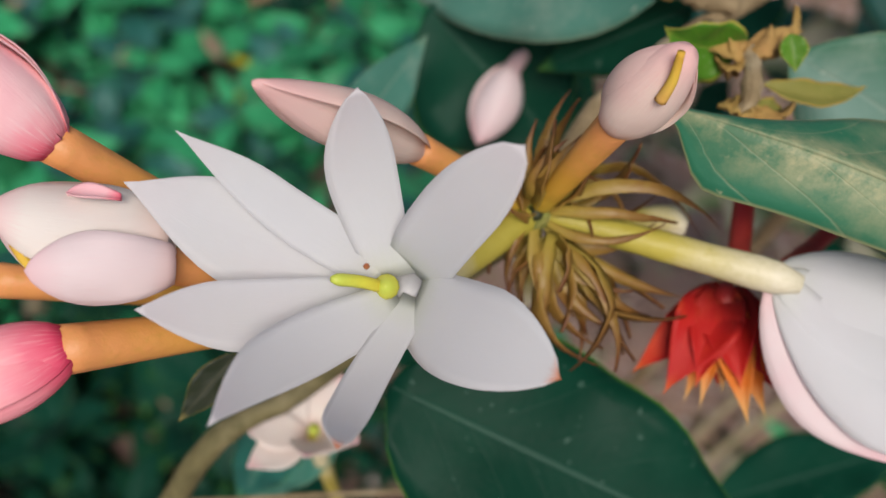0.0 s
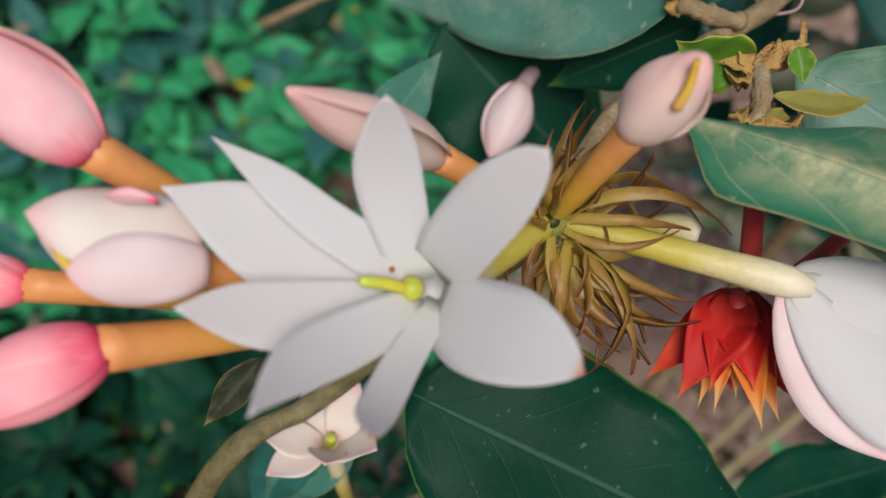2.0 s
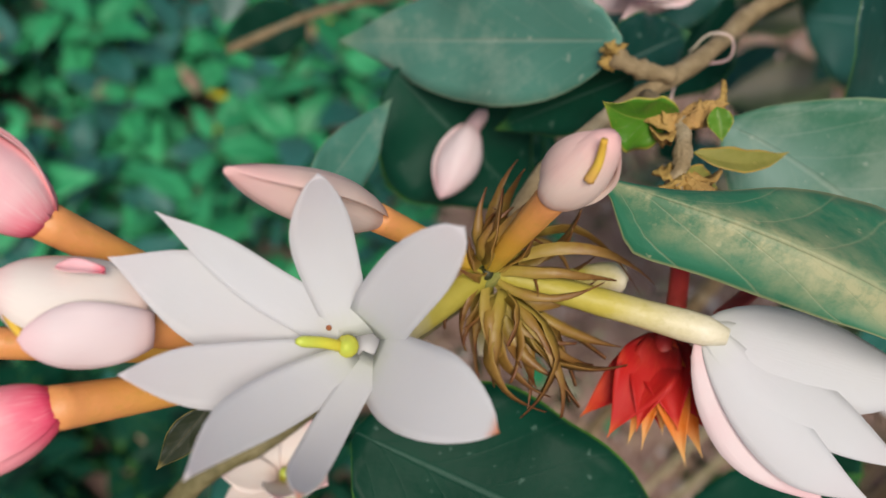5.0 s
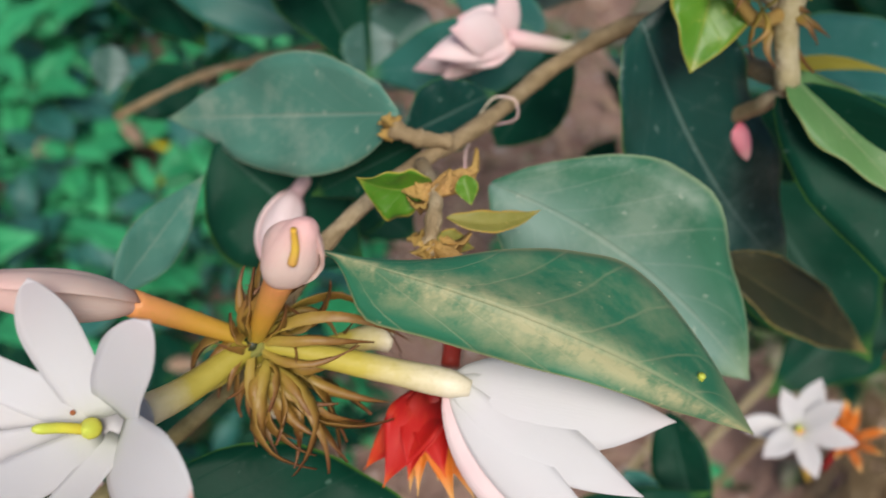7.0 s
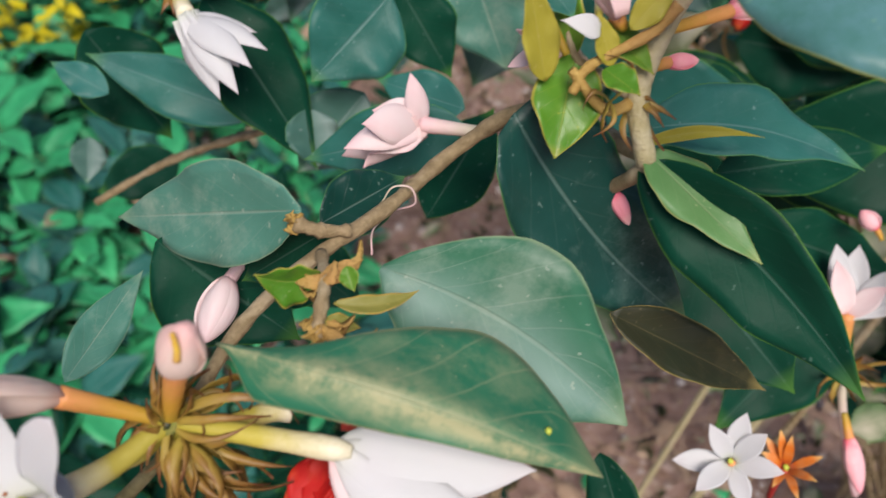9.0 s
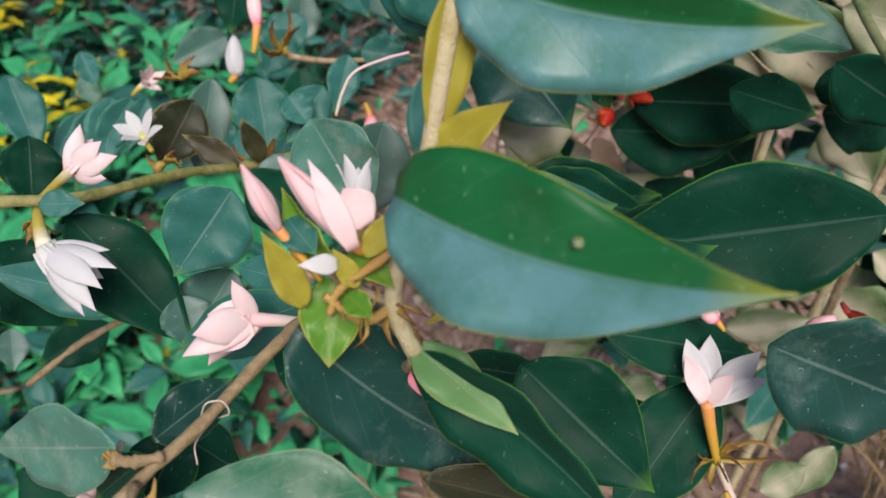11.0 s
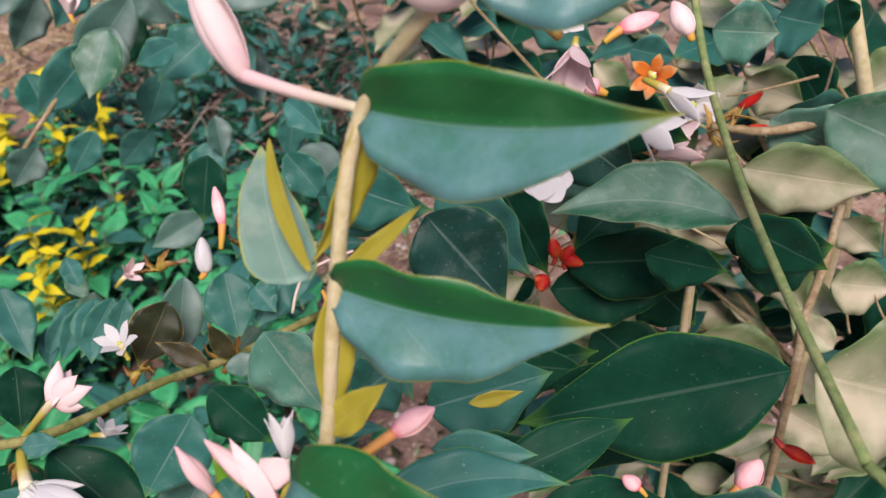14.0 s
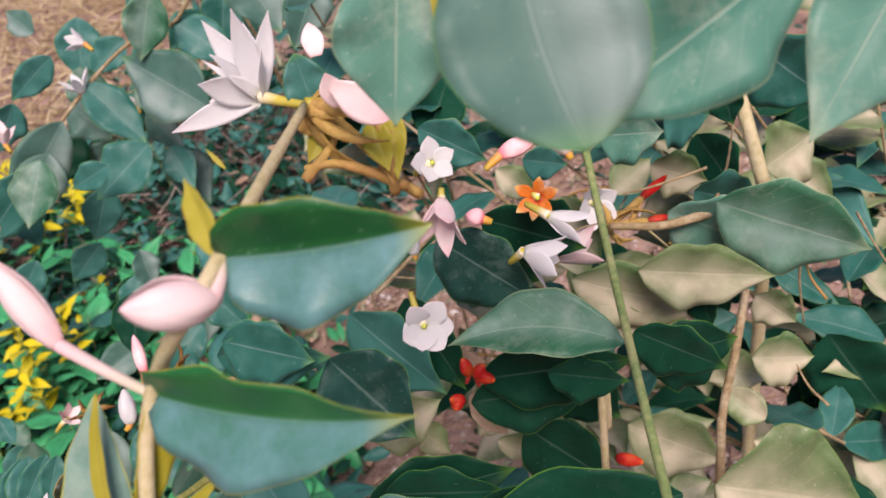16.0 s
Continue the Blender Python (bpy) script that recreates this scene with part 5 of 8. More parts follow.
stem(back, [(0.4428, 0.3168, 1.0569), (0.4628, 0.3368, 0.8569), (0.4728, 0.3668, -0.0100)], 0.00425, 0.00465, YELLOW_STEM)
stem(back, [(0.4480, 0.3641, 1.1242), (0.4456, 0.3409, 1.0912), (0.4428, 0.3168, 1.0569)], 0.00392, 0.00425, YELLOW_STEM)
stem(back, [(0.3179, 0.2794, 1.0016), (0.3095, 0.2630, 0.9762), (0.3016, 0.2536, 0.9433), (0.3016, 0.2536, 0.0000)], 0.00188, 0.00241, YELLOW_STEM, name='twig')
stem(back, [(0.4038, 0.2768, 1.0242), (0.3882, 0.2619, 0.9986), (0.3720, 0.2498, 0.9595), (0.3610, 0.2343, 0.8824), (0.3610, 0.2343, 0.0000)], 0.00219, 0.00274, WOOD, name='twig')
stem(back, [(0.4099, 0.3026, 1.0618), (0.3748, 0.3085, 1.0593), (0.3454, 0.3182, 1.0639)], 0.00313, 0.00188, WOOD, name='twig')
stem(back, [(0.2174, 0.3644, 1.0378), (0.2376, 0.3682, 1.0480), (0.2614, 0.3731, 1.0605)], 0.00153, 0.00122, WOOD, name='twig')
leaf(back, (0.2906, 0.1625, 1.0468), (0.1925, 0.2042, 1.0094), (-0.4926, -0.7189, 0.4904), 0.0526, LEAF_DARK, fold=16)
leaf(back, (0.2986, 0.2190, 1.0790), (0.2318, 0.2664, 1.0694), (-0.3698, -0.3476, 0.8616), 0.0356, LEAF_HALF_LIT, fold=26, bend=-0.1)
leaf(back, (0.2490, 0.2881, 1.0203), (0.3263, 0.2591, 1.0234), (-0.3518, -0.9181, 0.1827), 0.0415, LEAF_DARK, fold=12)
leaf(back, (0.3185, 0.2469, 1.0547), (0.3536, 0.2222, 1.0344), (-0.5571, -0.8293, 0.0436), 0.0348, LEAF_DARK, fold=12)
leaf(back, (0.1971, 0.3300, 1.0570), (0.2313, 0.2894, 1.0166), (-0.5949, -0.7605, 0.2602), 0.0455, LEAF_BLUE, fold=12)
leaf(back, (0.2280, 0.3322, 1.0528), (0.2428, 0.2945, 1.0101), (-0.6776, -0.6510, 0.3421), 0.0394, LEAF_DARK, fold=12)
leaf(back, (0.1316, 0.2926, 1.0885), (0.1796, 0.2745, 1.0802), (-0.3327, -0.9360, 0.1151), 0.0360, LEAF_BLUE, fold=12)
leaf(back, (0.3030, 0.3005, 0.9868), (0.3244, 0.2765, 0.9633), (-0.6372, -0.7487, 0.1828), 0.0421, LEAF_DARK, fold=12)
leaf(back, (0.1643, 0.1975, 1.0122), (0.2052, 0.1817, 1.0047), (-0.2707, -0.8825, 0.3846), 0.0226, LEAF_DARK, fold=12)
leaf(back, (0.2246, 0.1194, 1.0304), (0.2712, 0.1089, 1.0311), (-0.1989, -0.8441, 0.4979), 0.0256, LEAF_BLUE, fold=12)
leaf(back, (0.1571, 0.2244, 1.0111), (0.2143, 0.2179, 1.0200), (-0.1589, -0.9265, 0.3411), 0.0450, LEAF_BLUE, fold=12)
leaf(back, (0.1705, 0.2003, 1.0338), (0.1930, 0.1969, 1.0363), (-0.1771, -0.9219, 0.3446), 0.0071, LEAF_GOLD, fold=12)
leaf(back, (0.3804, 0.3161, 1.0618), (0.4291, 0.2834, 1.0355), (-0.5796, -0.8125, -0.0629), 0.0513, LEAF_GREY, fold=12)
leaf(back, (0.3174, 0.3714, 1.0470), (0.3500, 0.3560, 1.0376), (-0.4284, -0.9035, -0.0104), 0.0440, LEAF_DARK, fold=12)
leaf(back, (0.2633, 0.3576, 1.0461), (0.3046, 0.3340, 1.0291), (-0.4763, -0.8776, 0.0555), 0.0460, LEAF_GREY, fold=12)
leaf(back, (0.1261, 0.1934, 1.0607), (0.1442, 0.1961, 1.0695), (-0.0017, -0.9537, 0.3009), 0.0275, LEAF_BLUE, fold=12)
leaf(back, (0.0971, 0.2329, 1.0689), (0.1139, 0.2147, 1.0348), (-0.3231, -0.8909, 0.3193), 0.0352, LEAF_GREY, fold=12)
leaf(back, (0.3940, 0.2915, 1.0764), (0.4620, 0.2525, 1.0429), (-0.4894, -0.8718, 0.0223), 0.0586, LEAF_HALF_LIT, fold=12)
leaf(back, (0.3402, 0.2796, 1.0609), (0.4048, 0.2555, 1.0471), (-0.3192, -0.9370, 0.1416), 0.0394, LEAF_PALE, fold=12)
leaf(back, (0.3165, 0.3105, 1.0444), (0.3825, 0.2762, 1.0168), (-0.4073, -0.9014, 0.1469), 0.0421, LEAF_PALE, fold=12)
leaf(back, (0.3985, 0.3487, 1.1051), (0.4215, 0.3391, 1.0988), (-0.3948, -0.9175, -0.0476), 0.0470, LEAF_BLUE, fold=12)
leaf(back, (0.4382, 0.3533, 1.1063), (0.4376, 0.3396, 1.0869), (-0.8555, -0.4084, 0.3183), 0.0248, LEAF_DARK, fold=12)
leaf(back, (0.3514, 0.3372, 1.1096), (0.3849, 0.3271, 1.1057), (-0.2899, -0.9570, 0.0035), 0.0375, LEAF_GREY, fold=12)
leaf(back, (0.3135, 0.1733, 1.0266), (0.3704, 0.1484, 1.0094), (-0.2871, -0.8945, 0.3428), 0.0719, LEAF_PALE, fold=12)
leaf(back, (0.4145, 0.2811, 0.9639), (0.4497, 0.2695, 0.9584), (-0.2668, -0.9277, 0.2613), 0.0375, LEAF_PALE, fold=12)
leaf(back, (0.4288, 0.2993, 0.9935), (0.4461, 0.2832, 0.9763), (-0.6231, -0.7756, 0.1006), 0.0291, LEAF_PALE, fold=12)
leaf(back, (0.3822, 0.3043, 0.9863), (0.3967, 0.2766, 0.9522), (-0.7178, -0.6575, 0.2291), 0.0375, LEAF_PALE, fold=12)
leaf(back, (0.3332, 0.2852, 0.9447), (0.3805, 0.2549, 0.9170), (-0.3999, -0.8748, 0.2734), 0.0458, LEAF_PALE, fold=12)
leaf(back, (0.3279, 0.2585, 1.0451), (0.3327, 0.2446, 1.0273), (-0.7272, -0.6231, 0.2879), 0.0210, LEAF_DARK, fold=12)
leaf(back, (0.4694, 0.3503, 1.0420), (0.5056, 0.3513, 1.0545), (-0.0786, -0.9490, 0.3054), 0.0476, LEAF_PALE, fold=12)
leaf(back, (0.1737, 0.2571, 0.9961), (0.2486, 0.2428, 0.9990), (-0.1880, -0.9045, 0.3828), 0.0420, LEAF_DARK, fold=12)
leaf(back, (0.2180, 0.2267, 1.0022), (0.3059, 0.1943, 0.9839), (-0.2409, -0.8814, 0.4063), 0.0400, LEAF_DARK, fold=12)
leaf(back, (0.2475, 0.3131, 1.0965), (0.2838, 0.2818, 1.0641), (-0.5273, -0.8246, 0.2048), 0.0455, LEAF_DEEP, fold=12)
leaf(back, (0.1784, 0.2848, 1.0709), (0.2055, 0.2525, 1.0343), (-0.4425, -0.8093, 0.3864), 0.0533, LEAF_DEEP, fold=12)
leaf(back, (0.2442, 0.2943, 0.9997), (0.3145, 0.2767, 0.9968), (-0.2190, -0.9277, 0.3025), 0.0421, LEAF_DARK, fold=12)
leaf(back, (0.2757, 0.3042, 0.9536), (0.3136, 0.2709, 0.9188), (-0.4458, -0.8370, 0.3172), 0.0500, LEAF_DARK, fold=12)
leaf(back, (0.3383, 0.3668, 1.0597), (0.3486, 0.3384, 1.0233), (-0.7207, -0.6304, 0.2884), 0.0375, LEAF_PALE, fold=12)
leaf(back, (0.4040, 0.3742, 1.0552), (0.4341, 0.3577, 1.0415), (-0.4765, -0.8791, 0.0100), 0.0346, LEAF_PALE, fold=12)
leaf(back, (0.3124, 0.3521, 1.1010), (0.3350, 0.3427, 1.0948), (-0.3789, -0.9252, 0.0224), 0.0230, LEAF_BLUE, fold=12)
leaf(back, (0.2651, 0.3793, 1.1243), (0.2948, 0.3580, 1.1037), (-0.5413, -0.8365, 0.0856), 0.0306, LEAF_BLUE, fold=12)
leaf(back, (0.1853, 0.2892, 1.0095), (0.2271, 0.2863, 1.0183), (-0.1274, -0.9461, 0.2978), 0.0366, LEAF_PALE, fold=12)
leaf(back, (0.4466, 0.3900, 1.0555), (0.4599, 0.3631, 1.0221), (-0.8002, -0.5808, 0.1494), 0.0405, LEAF_DARK, fold=12)
leaf(back, (0.5200, 0.3332, 0.8945), (0.5414, 0.2911, 0.8425), (-0.7883, -0.5951, 0.1566), 0.0699, LEAF_DARK, fold=12)
leaf(back, (0.1366, 0.2889, 1.0985), (0.1723, 0.2707, 1.0842), (-0.3406, -0.8958, 0.2856), 0.0348, LEAF_BLUE, fold=12)
leaf(back, (0.4022, 0.2784, 1.1650), (0.4261, 0.2546, 1.1393), (-0.7407, -0.6680, -0.0721), 0.0443, LEAF_BLUE, fold=12)
leaf(back, (0.2761, 0.3277, 1.0900), (0.3217, 0.2993, 1.0702), (-0.5434, -0.8380, -0.0505), 0.0400, LEAF_DARK, fold=12)
leaf(back, (0.2750, 0.3709, 1.0463), (0.3123, 0.3423, 1.0239), (-0.5924, -0.8046, 0.0411), 0.0536, LEAF_DARK, fold=12)
leaf(back, (0.3142, 0.3125, 1.0211), (0.3652, 0.2841, 1.0028), (-0.4762, -0.8785, 0.0392), 0.0293, LEAF_PALE, fold=12)
leaf(back, (0.3289, 0.2558, 1.0219), (0.3772, 0.2466, 1.0251), (-0.1964, -0.9586, 0.2062), 0.0433, LEAF_DARK, fold=12)
leaf(back, (0.2736, 0.2501, 1.0460), (0.3083, 0.2342, 1.0376), (-0.3973, -0.9135, 0.0877), 0.0277, LEAF_DARK, fold=12)
leaf(back, (0.1827, 0.2519, 1.0064), (0.2388, 0.2318, 0.9993), (-0.2963, -0.9200, 0.2565), 0.0348, LEAF_DARK, fold=12)
leaf(back, (0.2101, 0.2367, 0.9656), (0.2760, 0.2102, 0.9538), (-0.3025, -0.8960, 0.3250), 0.0366, LEAF_DARK, fold=12)
leaf(back, (0.2174, 0.1173, 1.0474), (0.2669, 0.0913, 1.0314), (-0.3529, -0.8744, 0.3331), 0.0433, LEAF_DEEP, fold=12)
leaf(back, (0.1772, 0.1622, 0.9632), (0.2300, 0.1451, 0.9586), (-0.2294, -0.8411, 0.4898), 0.0255, LEAF_DARK, fold=12)
leaf(back, (0.2576, 0.3392, 0.9422), (0.2716, 0.3264, 0.9315), (-0.5522, -0.8010, 0.2311), 0.0250, LEAF_PALE, fold=12)
leaf(back, (0.3951, 0.2718, 0.8726), (0.4311, 0.2434, 0.8501), (-0.5379, -0.8240, 0.1784), 0.0476, LEAF_PALE, fold=12)
leaf(back, (0.2197, 0.4283, 1.0347), (0.2307, 0.4051, 1.0109), (-0.6785, -0.6567, 0.3292), 0.0375, LEAF_GREY, fold=12)
leaf(back, (0.4229, 0.3551, 1.0394), (0.4579, 0.3350, 1.0261), (-0.5258, -0.8442, -0.1047), 0.0480, LEAF_BLUE, fold=12)
leaf(back, (0.3767, 0.2810, 1.0336), (0.3754, 0.2661, 1.0161), (-0.8899, -0.3132, 0.3317), 0.0210, LEAF_DARK, fold=12)
leaf(back, (0.1332, 0.1734, 0.9947), (0.1745, 0.1595, 0.9905), (-0.2416, -0.8573, 0.4547), 0.0187, LEAF_DARK, fold=12)
# flowers and red buds of the back branches
flower(back, (0.2185, 0.2538, 1.1165), (0.2192, 0.2433, 1.1056), (-0.1795, -0.8494, 0.4963), 6, 0.0135, 0.0106, 58, PETAL_WHITE, TUBE_GOLD, 0.00145, uneven=22, curl=-0.16, form=(0.5, 0.55, 0.8, 0.6))
flower(back, (0.2730, 0.2801, 1.0932), (0.2779, 0.2730, 1.1022), (0.8312, -0.4331, -0.3485), 5, 0.0226, 0.0106, 40, PETAL_WHITE, TUBE_GOLD, 0.00186)
flower(back, (0.2887, 0.2916, 1.1140), (0.2938, 0.2775, 1.1133), (0.7532, -0.4850, -0.4444), 4, 0.0186, 0.0090, 30, PETAL_WHITE, TUBE_GOLD, 0.00186)
flower(back, (0.2382, 0.2901, 1.1486), (0.2468, 0.2903, 1.1516), (0.1153, -0.8712, 0.4772), 5, 0.0126, 0.0091, 60, PETAL_WHITE, TUBE_GOLD, 0.00151)
flower(back, (0.2435, 0.2666, 1.1524), (0.2421, 0.2642, 1.1486), (-0.4464, -0.7590, -0.4740), 5, 0.0226, 0.0095, 30, PETAL_BLUSH, TUBE_GOLD, 0.00143)
flower(back, (0.2964, 0.3016, 1.1129), (0.2982, 0.2993, 1.1102), (-0.5178, -0.7719, 0.3688), 6, 0.0126, 0.0061, 60, PETAL_AMBER, TUBE_GOLD, 0.00167)
bud(back, (0.2787, 0.3143, 1.1251), (0.2873, 0.3157, 1.1297), (0.3068, 0.3144, 1.1338), 0.00474, PETAL_PINK, TUBE_ORANGE, 0.00195)
bud(back, (0.3192, 0.3034, 1.1224), (0.3188, 0.3053, 1.1248), (0.3141, 0.3162, 1.1386), 0.00474, PETAL_BLUSH, TUBE_ORANGE, 0.00195)
bud(back, (0.2710, 0.2925, 1.1098), (0.2676, 0.2944, 1.1115), (0.2607, 0.2984, 1.1148), 0.00463, PETAL_PINK, TUBE_ORANGE, 0.00190)
bud(back, (0.3495, 0.3258, 1.0583), (0.3820, 0.3502, 1.0500), (0.4114, 0.3678, 1.0486), 0.00240, PETAL_RED, TWIG, 0.00208)
bud(back, (0.3495, 0.3258, 1.0583), (0.3726, 0.3281, 1.0511), (0.3886, 0.3242, 1.0506), 0.00220, PETAL_RED, TWIG, 0.00196)
calyx(back, (0.3495, 0.3258, 1.0583), [(0.3755, 0.3211, 1.0597), (0.3769, 0.3357, 1.0630), (0.3582, 0.3101, 1.0566), (0.3644, 0.3267, 1.0641), (0.3480, 0.3106, 1.0541), (0.3488, 0.3338, 1.0693)], 0.00110, mat=TWIG)
bud(back, (0.2417, 0.2861, 1.0224), (0.2447, 0.2878, 1.0257), (0.2430, 0.2899, 1.0368), 0.00357, PETAL_RED, TUBE_RED, 0.00119, label='small red bud')
bud(back, (0.2511, 0.2830, 1.0209), (0.2475, 0.2869, 1.0253), (0.2553, 0.2786, 1.0248), 0.00357, PETAL_RED, TUBE_RED, 0.00119, label='small red bud')
bud(back, (0.2479, 0.2831, 1.0201), (0.2471, 0.2861, 1.0241), (0.2524, 0.2850, 1.0328), 0.00357, PETAL_RED, TUBE_RED, 0.00119, label='small red bud')
bud(back, (0.2331, 0.2807, 1.0123), (0.2379, 0.2819, 1.0153), (0.2305, 0.2814, 1.0211), 0.00357, PETAL_RED, TUBE_RED, 0.00119, label='small red bud')
bud(back, (0.2335, 0.2815, 1.0135), (0.2355, 0.2836, 1.0170), (0.2315, 0.2774, 1.0159), 0.00357, PETAL_RED, TUBE_RED, 0.00119, label='small red bud')
bud(back, (0.3074, 0.2368, 0.9740), (0.3017, 0.2415, 0.9787), (0.3131, 0.2323, 0.9780), 0.00357, PETAL_RED, TUBE_RED, 0.00119, label='small red bud')
flower(back, (0.2972, 0.3248, 1.0616), (0.3114, 0.3173, 1.0569), (0.9825, -0.1238, 0.1391), 5, 0.0257, 0.0114, 25, PETAL_BLUSH, TUBE_ORANGE, 0.00229)
flower(back, (0.3426, 0.3457, 1.0678), (0.3478, 0.3424, 1.0654), (-0.1764, -0.9402, 0.2913), 5, 0.0180, 0.0108, 50, PETAL_WHITE, TUBE_GOLD, 0.00180)
bud(back, (0.2377, 0.3270, 1.0782), (0.2381, 0.3287, 1.0803), (0.2406, 0.3371, 1.0907), 0.00381, PETAL_WHITE, TUBE_ORANGE, 0.00109)
bud(back, (0.2640, 0.1545, 0.9793), (0.2746, 0.1579, 0.9862), (0.2867, 0.1623, 0.9949), 0.00509, PETAL_PINK, TUBE_ORANGE, 0.00208)
bud(back, (0.3147, 0.1876, 0.9700), (0.3165, 0.1846, 0.9669), (0.3299, 0.1750, 0.9597), 0.00233, PETAL_RED, TUBE_RED, 0.00129)
# white flower with an orange tube
upright = flower(back, (0.2154, 0.1165, 0.9868), (0.2111, 0.1265, 1.0093), (-0.0500, 0.3800, 0.9200), 0, 0.0225, 0.0090, 30, PETAL_WHITE, TUBE_ORANGE, 0.00180, heart=False)
petal(upright, (0.2111, 0.1265, 1.0093), (0.2087, 0.1435, 1.0230), (-0.3879, -0.3345, 0.8589), 0.0088, PETAL_WHITE, form=(0.6, 0.5, 1.0, 1.0), cup=0.2)
petal(upright, (0.2111, 0.1265, 1.0093), (0.2187, 0.1449, 1.0208), (-0.3879, -0.3345, 0.8589), 0.0090, PETAL_WHITE, form=(0.6, 0.5, 1.0, 1.0), cup=0.2)
petal(upright, (0.2111, 0.1265, 1.0093), (0.2307, 0.1329, 1.0228), (-0.3879, -0.3345, 0.8589), 0.0095, PETAL_WHITE, form=(0.6, 0.5, 1.0, 1.0), cup=0.2)
petal(upright, (0.2111, 0.1265, 1.0093), (0.2292, 0.1242, 1.0195), (-0.3879, -0.3345, 0.8589), 0.0070, PETAL_WHITE, form=(0.6, 0.5, 1.0, 1.0), cup=0.2)
petal(upright, (0.2111, 0.1265, 1.0093), (0.2177, 0.1264, 1.0221), (-0.3879, -0.3345, 0.8589), 0.0070, PETAL_BLUSH, form=(0.6, 0.5, 1.0, 1.0), cup=0.2)
petal(upright, (0.2111, 0.1265, 1.0093), (0.2049, 0.1363, 1.0235), (-0.3879, -0.3345, 0.8589), 0.0070, PETAL_BLUSH, form=(0.6, 0.5, 1.0, 1.0), cup=0.2)
calyx(back, (0.2155, 0.1172, 0.9874), [(0.2014, 0.1090, 0.9903), (0.2054, 0.1156, 0.9975), (0.2162, 0.1165, 1.0009), (0.2192, 0.1082, 0.9937), (0.2317, 0.1089, 0.9973), (0.2124, 0.1235, 0.9786), (0.2137, 0.1065, 0.9908), (0.2350, 0.1045, 0.9939), (0.2083, 0.1060, 0.9890), (0.2212, 0.1118, 0.9976)], 0.00048, mat=SEPAL)
stem(back, [(0.2155, 0.1172, 0.9874), (0.2231, 0.1106, 0.9689), (0.2335, 0.0971, 0.9443)], 0.00149, 0.00140, TUBE_PINK, name='twig')
bud(back, (0.2166, 0.1089, 0.9798), (0.2181, 0.1033, 0.9747), (0.2217, 0.0893, 0.9621), 0.00317, PETAL_PINK, TUBE_ORANGE, 0.00131)
flower(back, (0.1782, 0.0840, 0.9692), (0.1617, 0.0867, 0.9953), (-0.4982, -0.3334, 0.8004), 7, 0.0146, 0.0060, 62, PETAL_WHITE, TUBE_ORANGE, 0.00111, uneven=20, curl=-0.12)
flower(back, (0.1889, 0.0898, 0.9634), (0.1885, 0.0915, 0.9787), (-0.4384, -0.1682, 0.8829), 9, 0.0124, 0.0029, 48, PETAL_AMBER, TUBE_RED, 0.00120, uneven=30, curl=-0.2)
bud(back, (0.2190, 0.1392, 1.0290), (0.2174, 0.1420, 1.0313), (0.2125, 0.1466, 1.0346), 0.00301, PETAL_PINK, TUBE_ORANGE, 0.00088)
# far end of the side branch
stem(side, [(0.3000, 0.9600, -0.0100), (0.2700, 0.8700, 0.7000), (0.2116, 0.7818, 1.0973), (0.1462, 0.7932, 1.0917), (0.0983, 0.7869, 1.0846), (0.0351, 0.7638, 1.0490), (-0.0247, 0.7439, 1.0016), (-0.1040, 0.7120, 0.9308)], 0.00159, 0.00207, WOOD, knobs=0.2)
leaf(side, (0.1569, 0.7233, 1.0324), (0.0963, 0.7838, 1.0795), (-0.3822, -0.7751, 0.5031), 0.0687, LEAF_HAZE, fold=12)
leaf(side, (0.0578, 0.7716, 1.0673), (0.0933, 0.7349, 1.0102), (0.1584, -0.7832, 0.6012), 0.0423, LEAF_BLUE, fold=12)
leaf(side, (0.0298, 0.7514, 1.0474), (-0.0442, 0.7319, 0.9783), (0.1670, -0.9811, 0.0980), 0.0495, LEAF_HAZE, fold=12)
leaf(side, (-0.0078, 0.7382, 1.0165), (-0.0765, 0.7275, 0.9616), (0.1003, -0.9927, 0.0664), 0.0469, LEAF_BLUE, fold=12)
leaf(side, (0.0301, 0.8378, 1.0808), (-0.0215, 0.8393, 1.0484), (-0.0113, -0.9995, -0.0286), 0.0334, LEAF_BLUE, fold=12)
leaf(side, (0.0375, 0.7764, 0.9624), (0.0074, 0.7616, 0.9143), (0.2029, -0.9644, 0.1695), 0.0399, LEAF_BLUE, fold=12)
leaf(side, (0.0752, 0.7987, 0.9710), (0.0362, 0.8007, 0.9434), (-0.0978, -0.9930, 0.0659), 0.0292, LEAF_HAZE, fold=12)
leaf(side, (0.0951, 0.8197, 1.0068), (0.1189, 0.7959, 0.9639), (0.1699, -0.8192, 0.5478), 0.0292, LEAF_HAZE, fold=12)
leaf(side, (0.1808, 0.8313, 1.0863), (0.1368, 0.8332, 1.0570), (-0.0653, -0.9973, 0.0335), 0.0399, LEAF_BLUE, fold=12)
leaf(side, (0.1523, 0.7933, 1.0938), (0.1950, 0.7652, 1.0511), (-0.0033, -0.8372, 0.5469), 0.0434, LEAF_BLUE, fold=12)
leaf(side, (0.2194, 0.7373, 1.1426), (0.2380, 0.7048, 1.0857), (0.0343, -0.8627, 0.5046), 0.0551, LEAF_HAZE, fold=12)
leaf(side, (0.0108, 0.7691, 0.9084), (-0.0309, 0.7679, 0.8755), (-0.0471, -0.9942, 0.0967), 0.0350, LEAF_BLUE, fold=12)
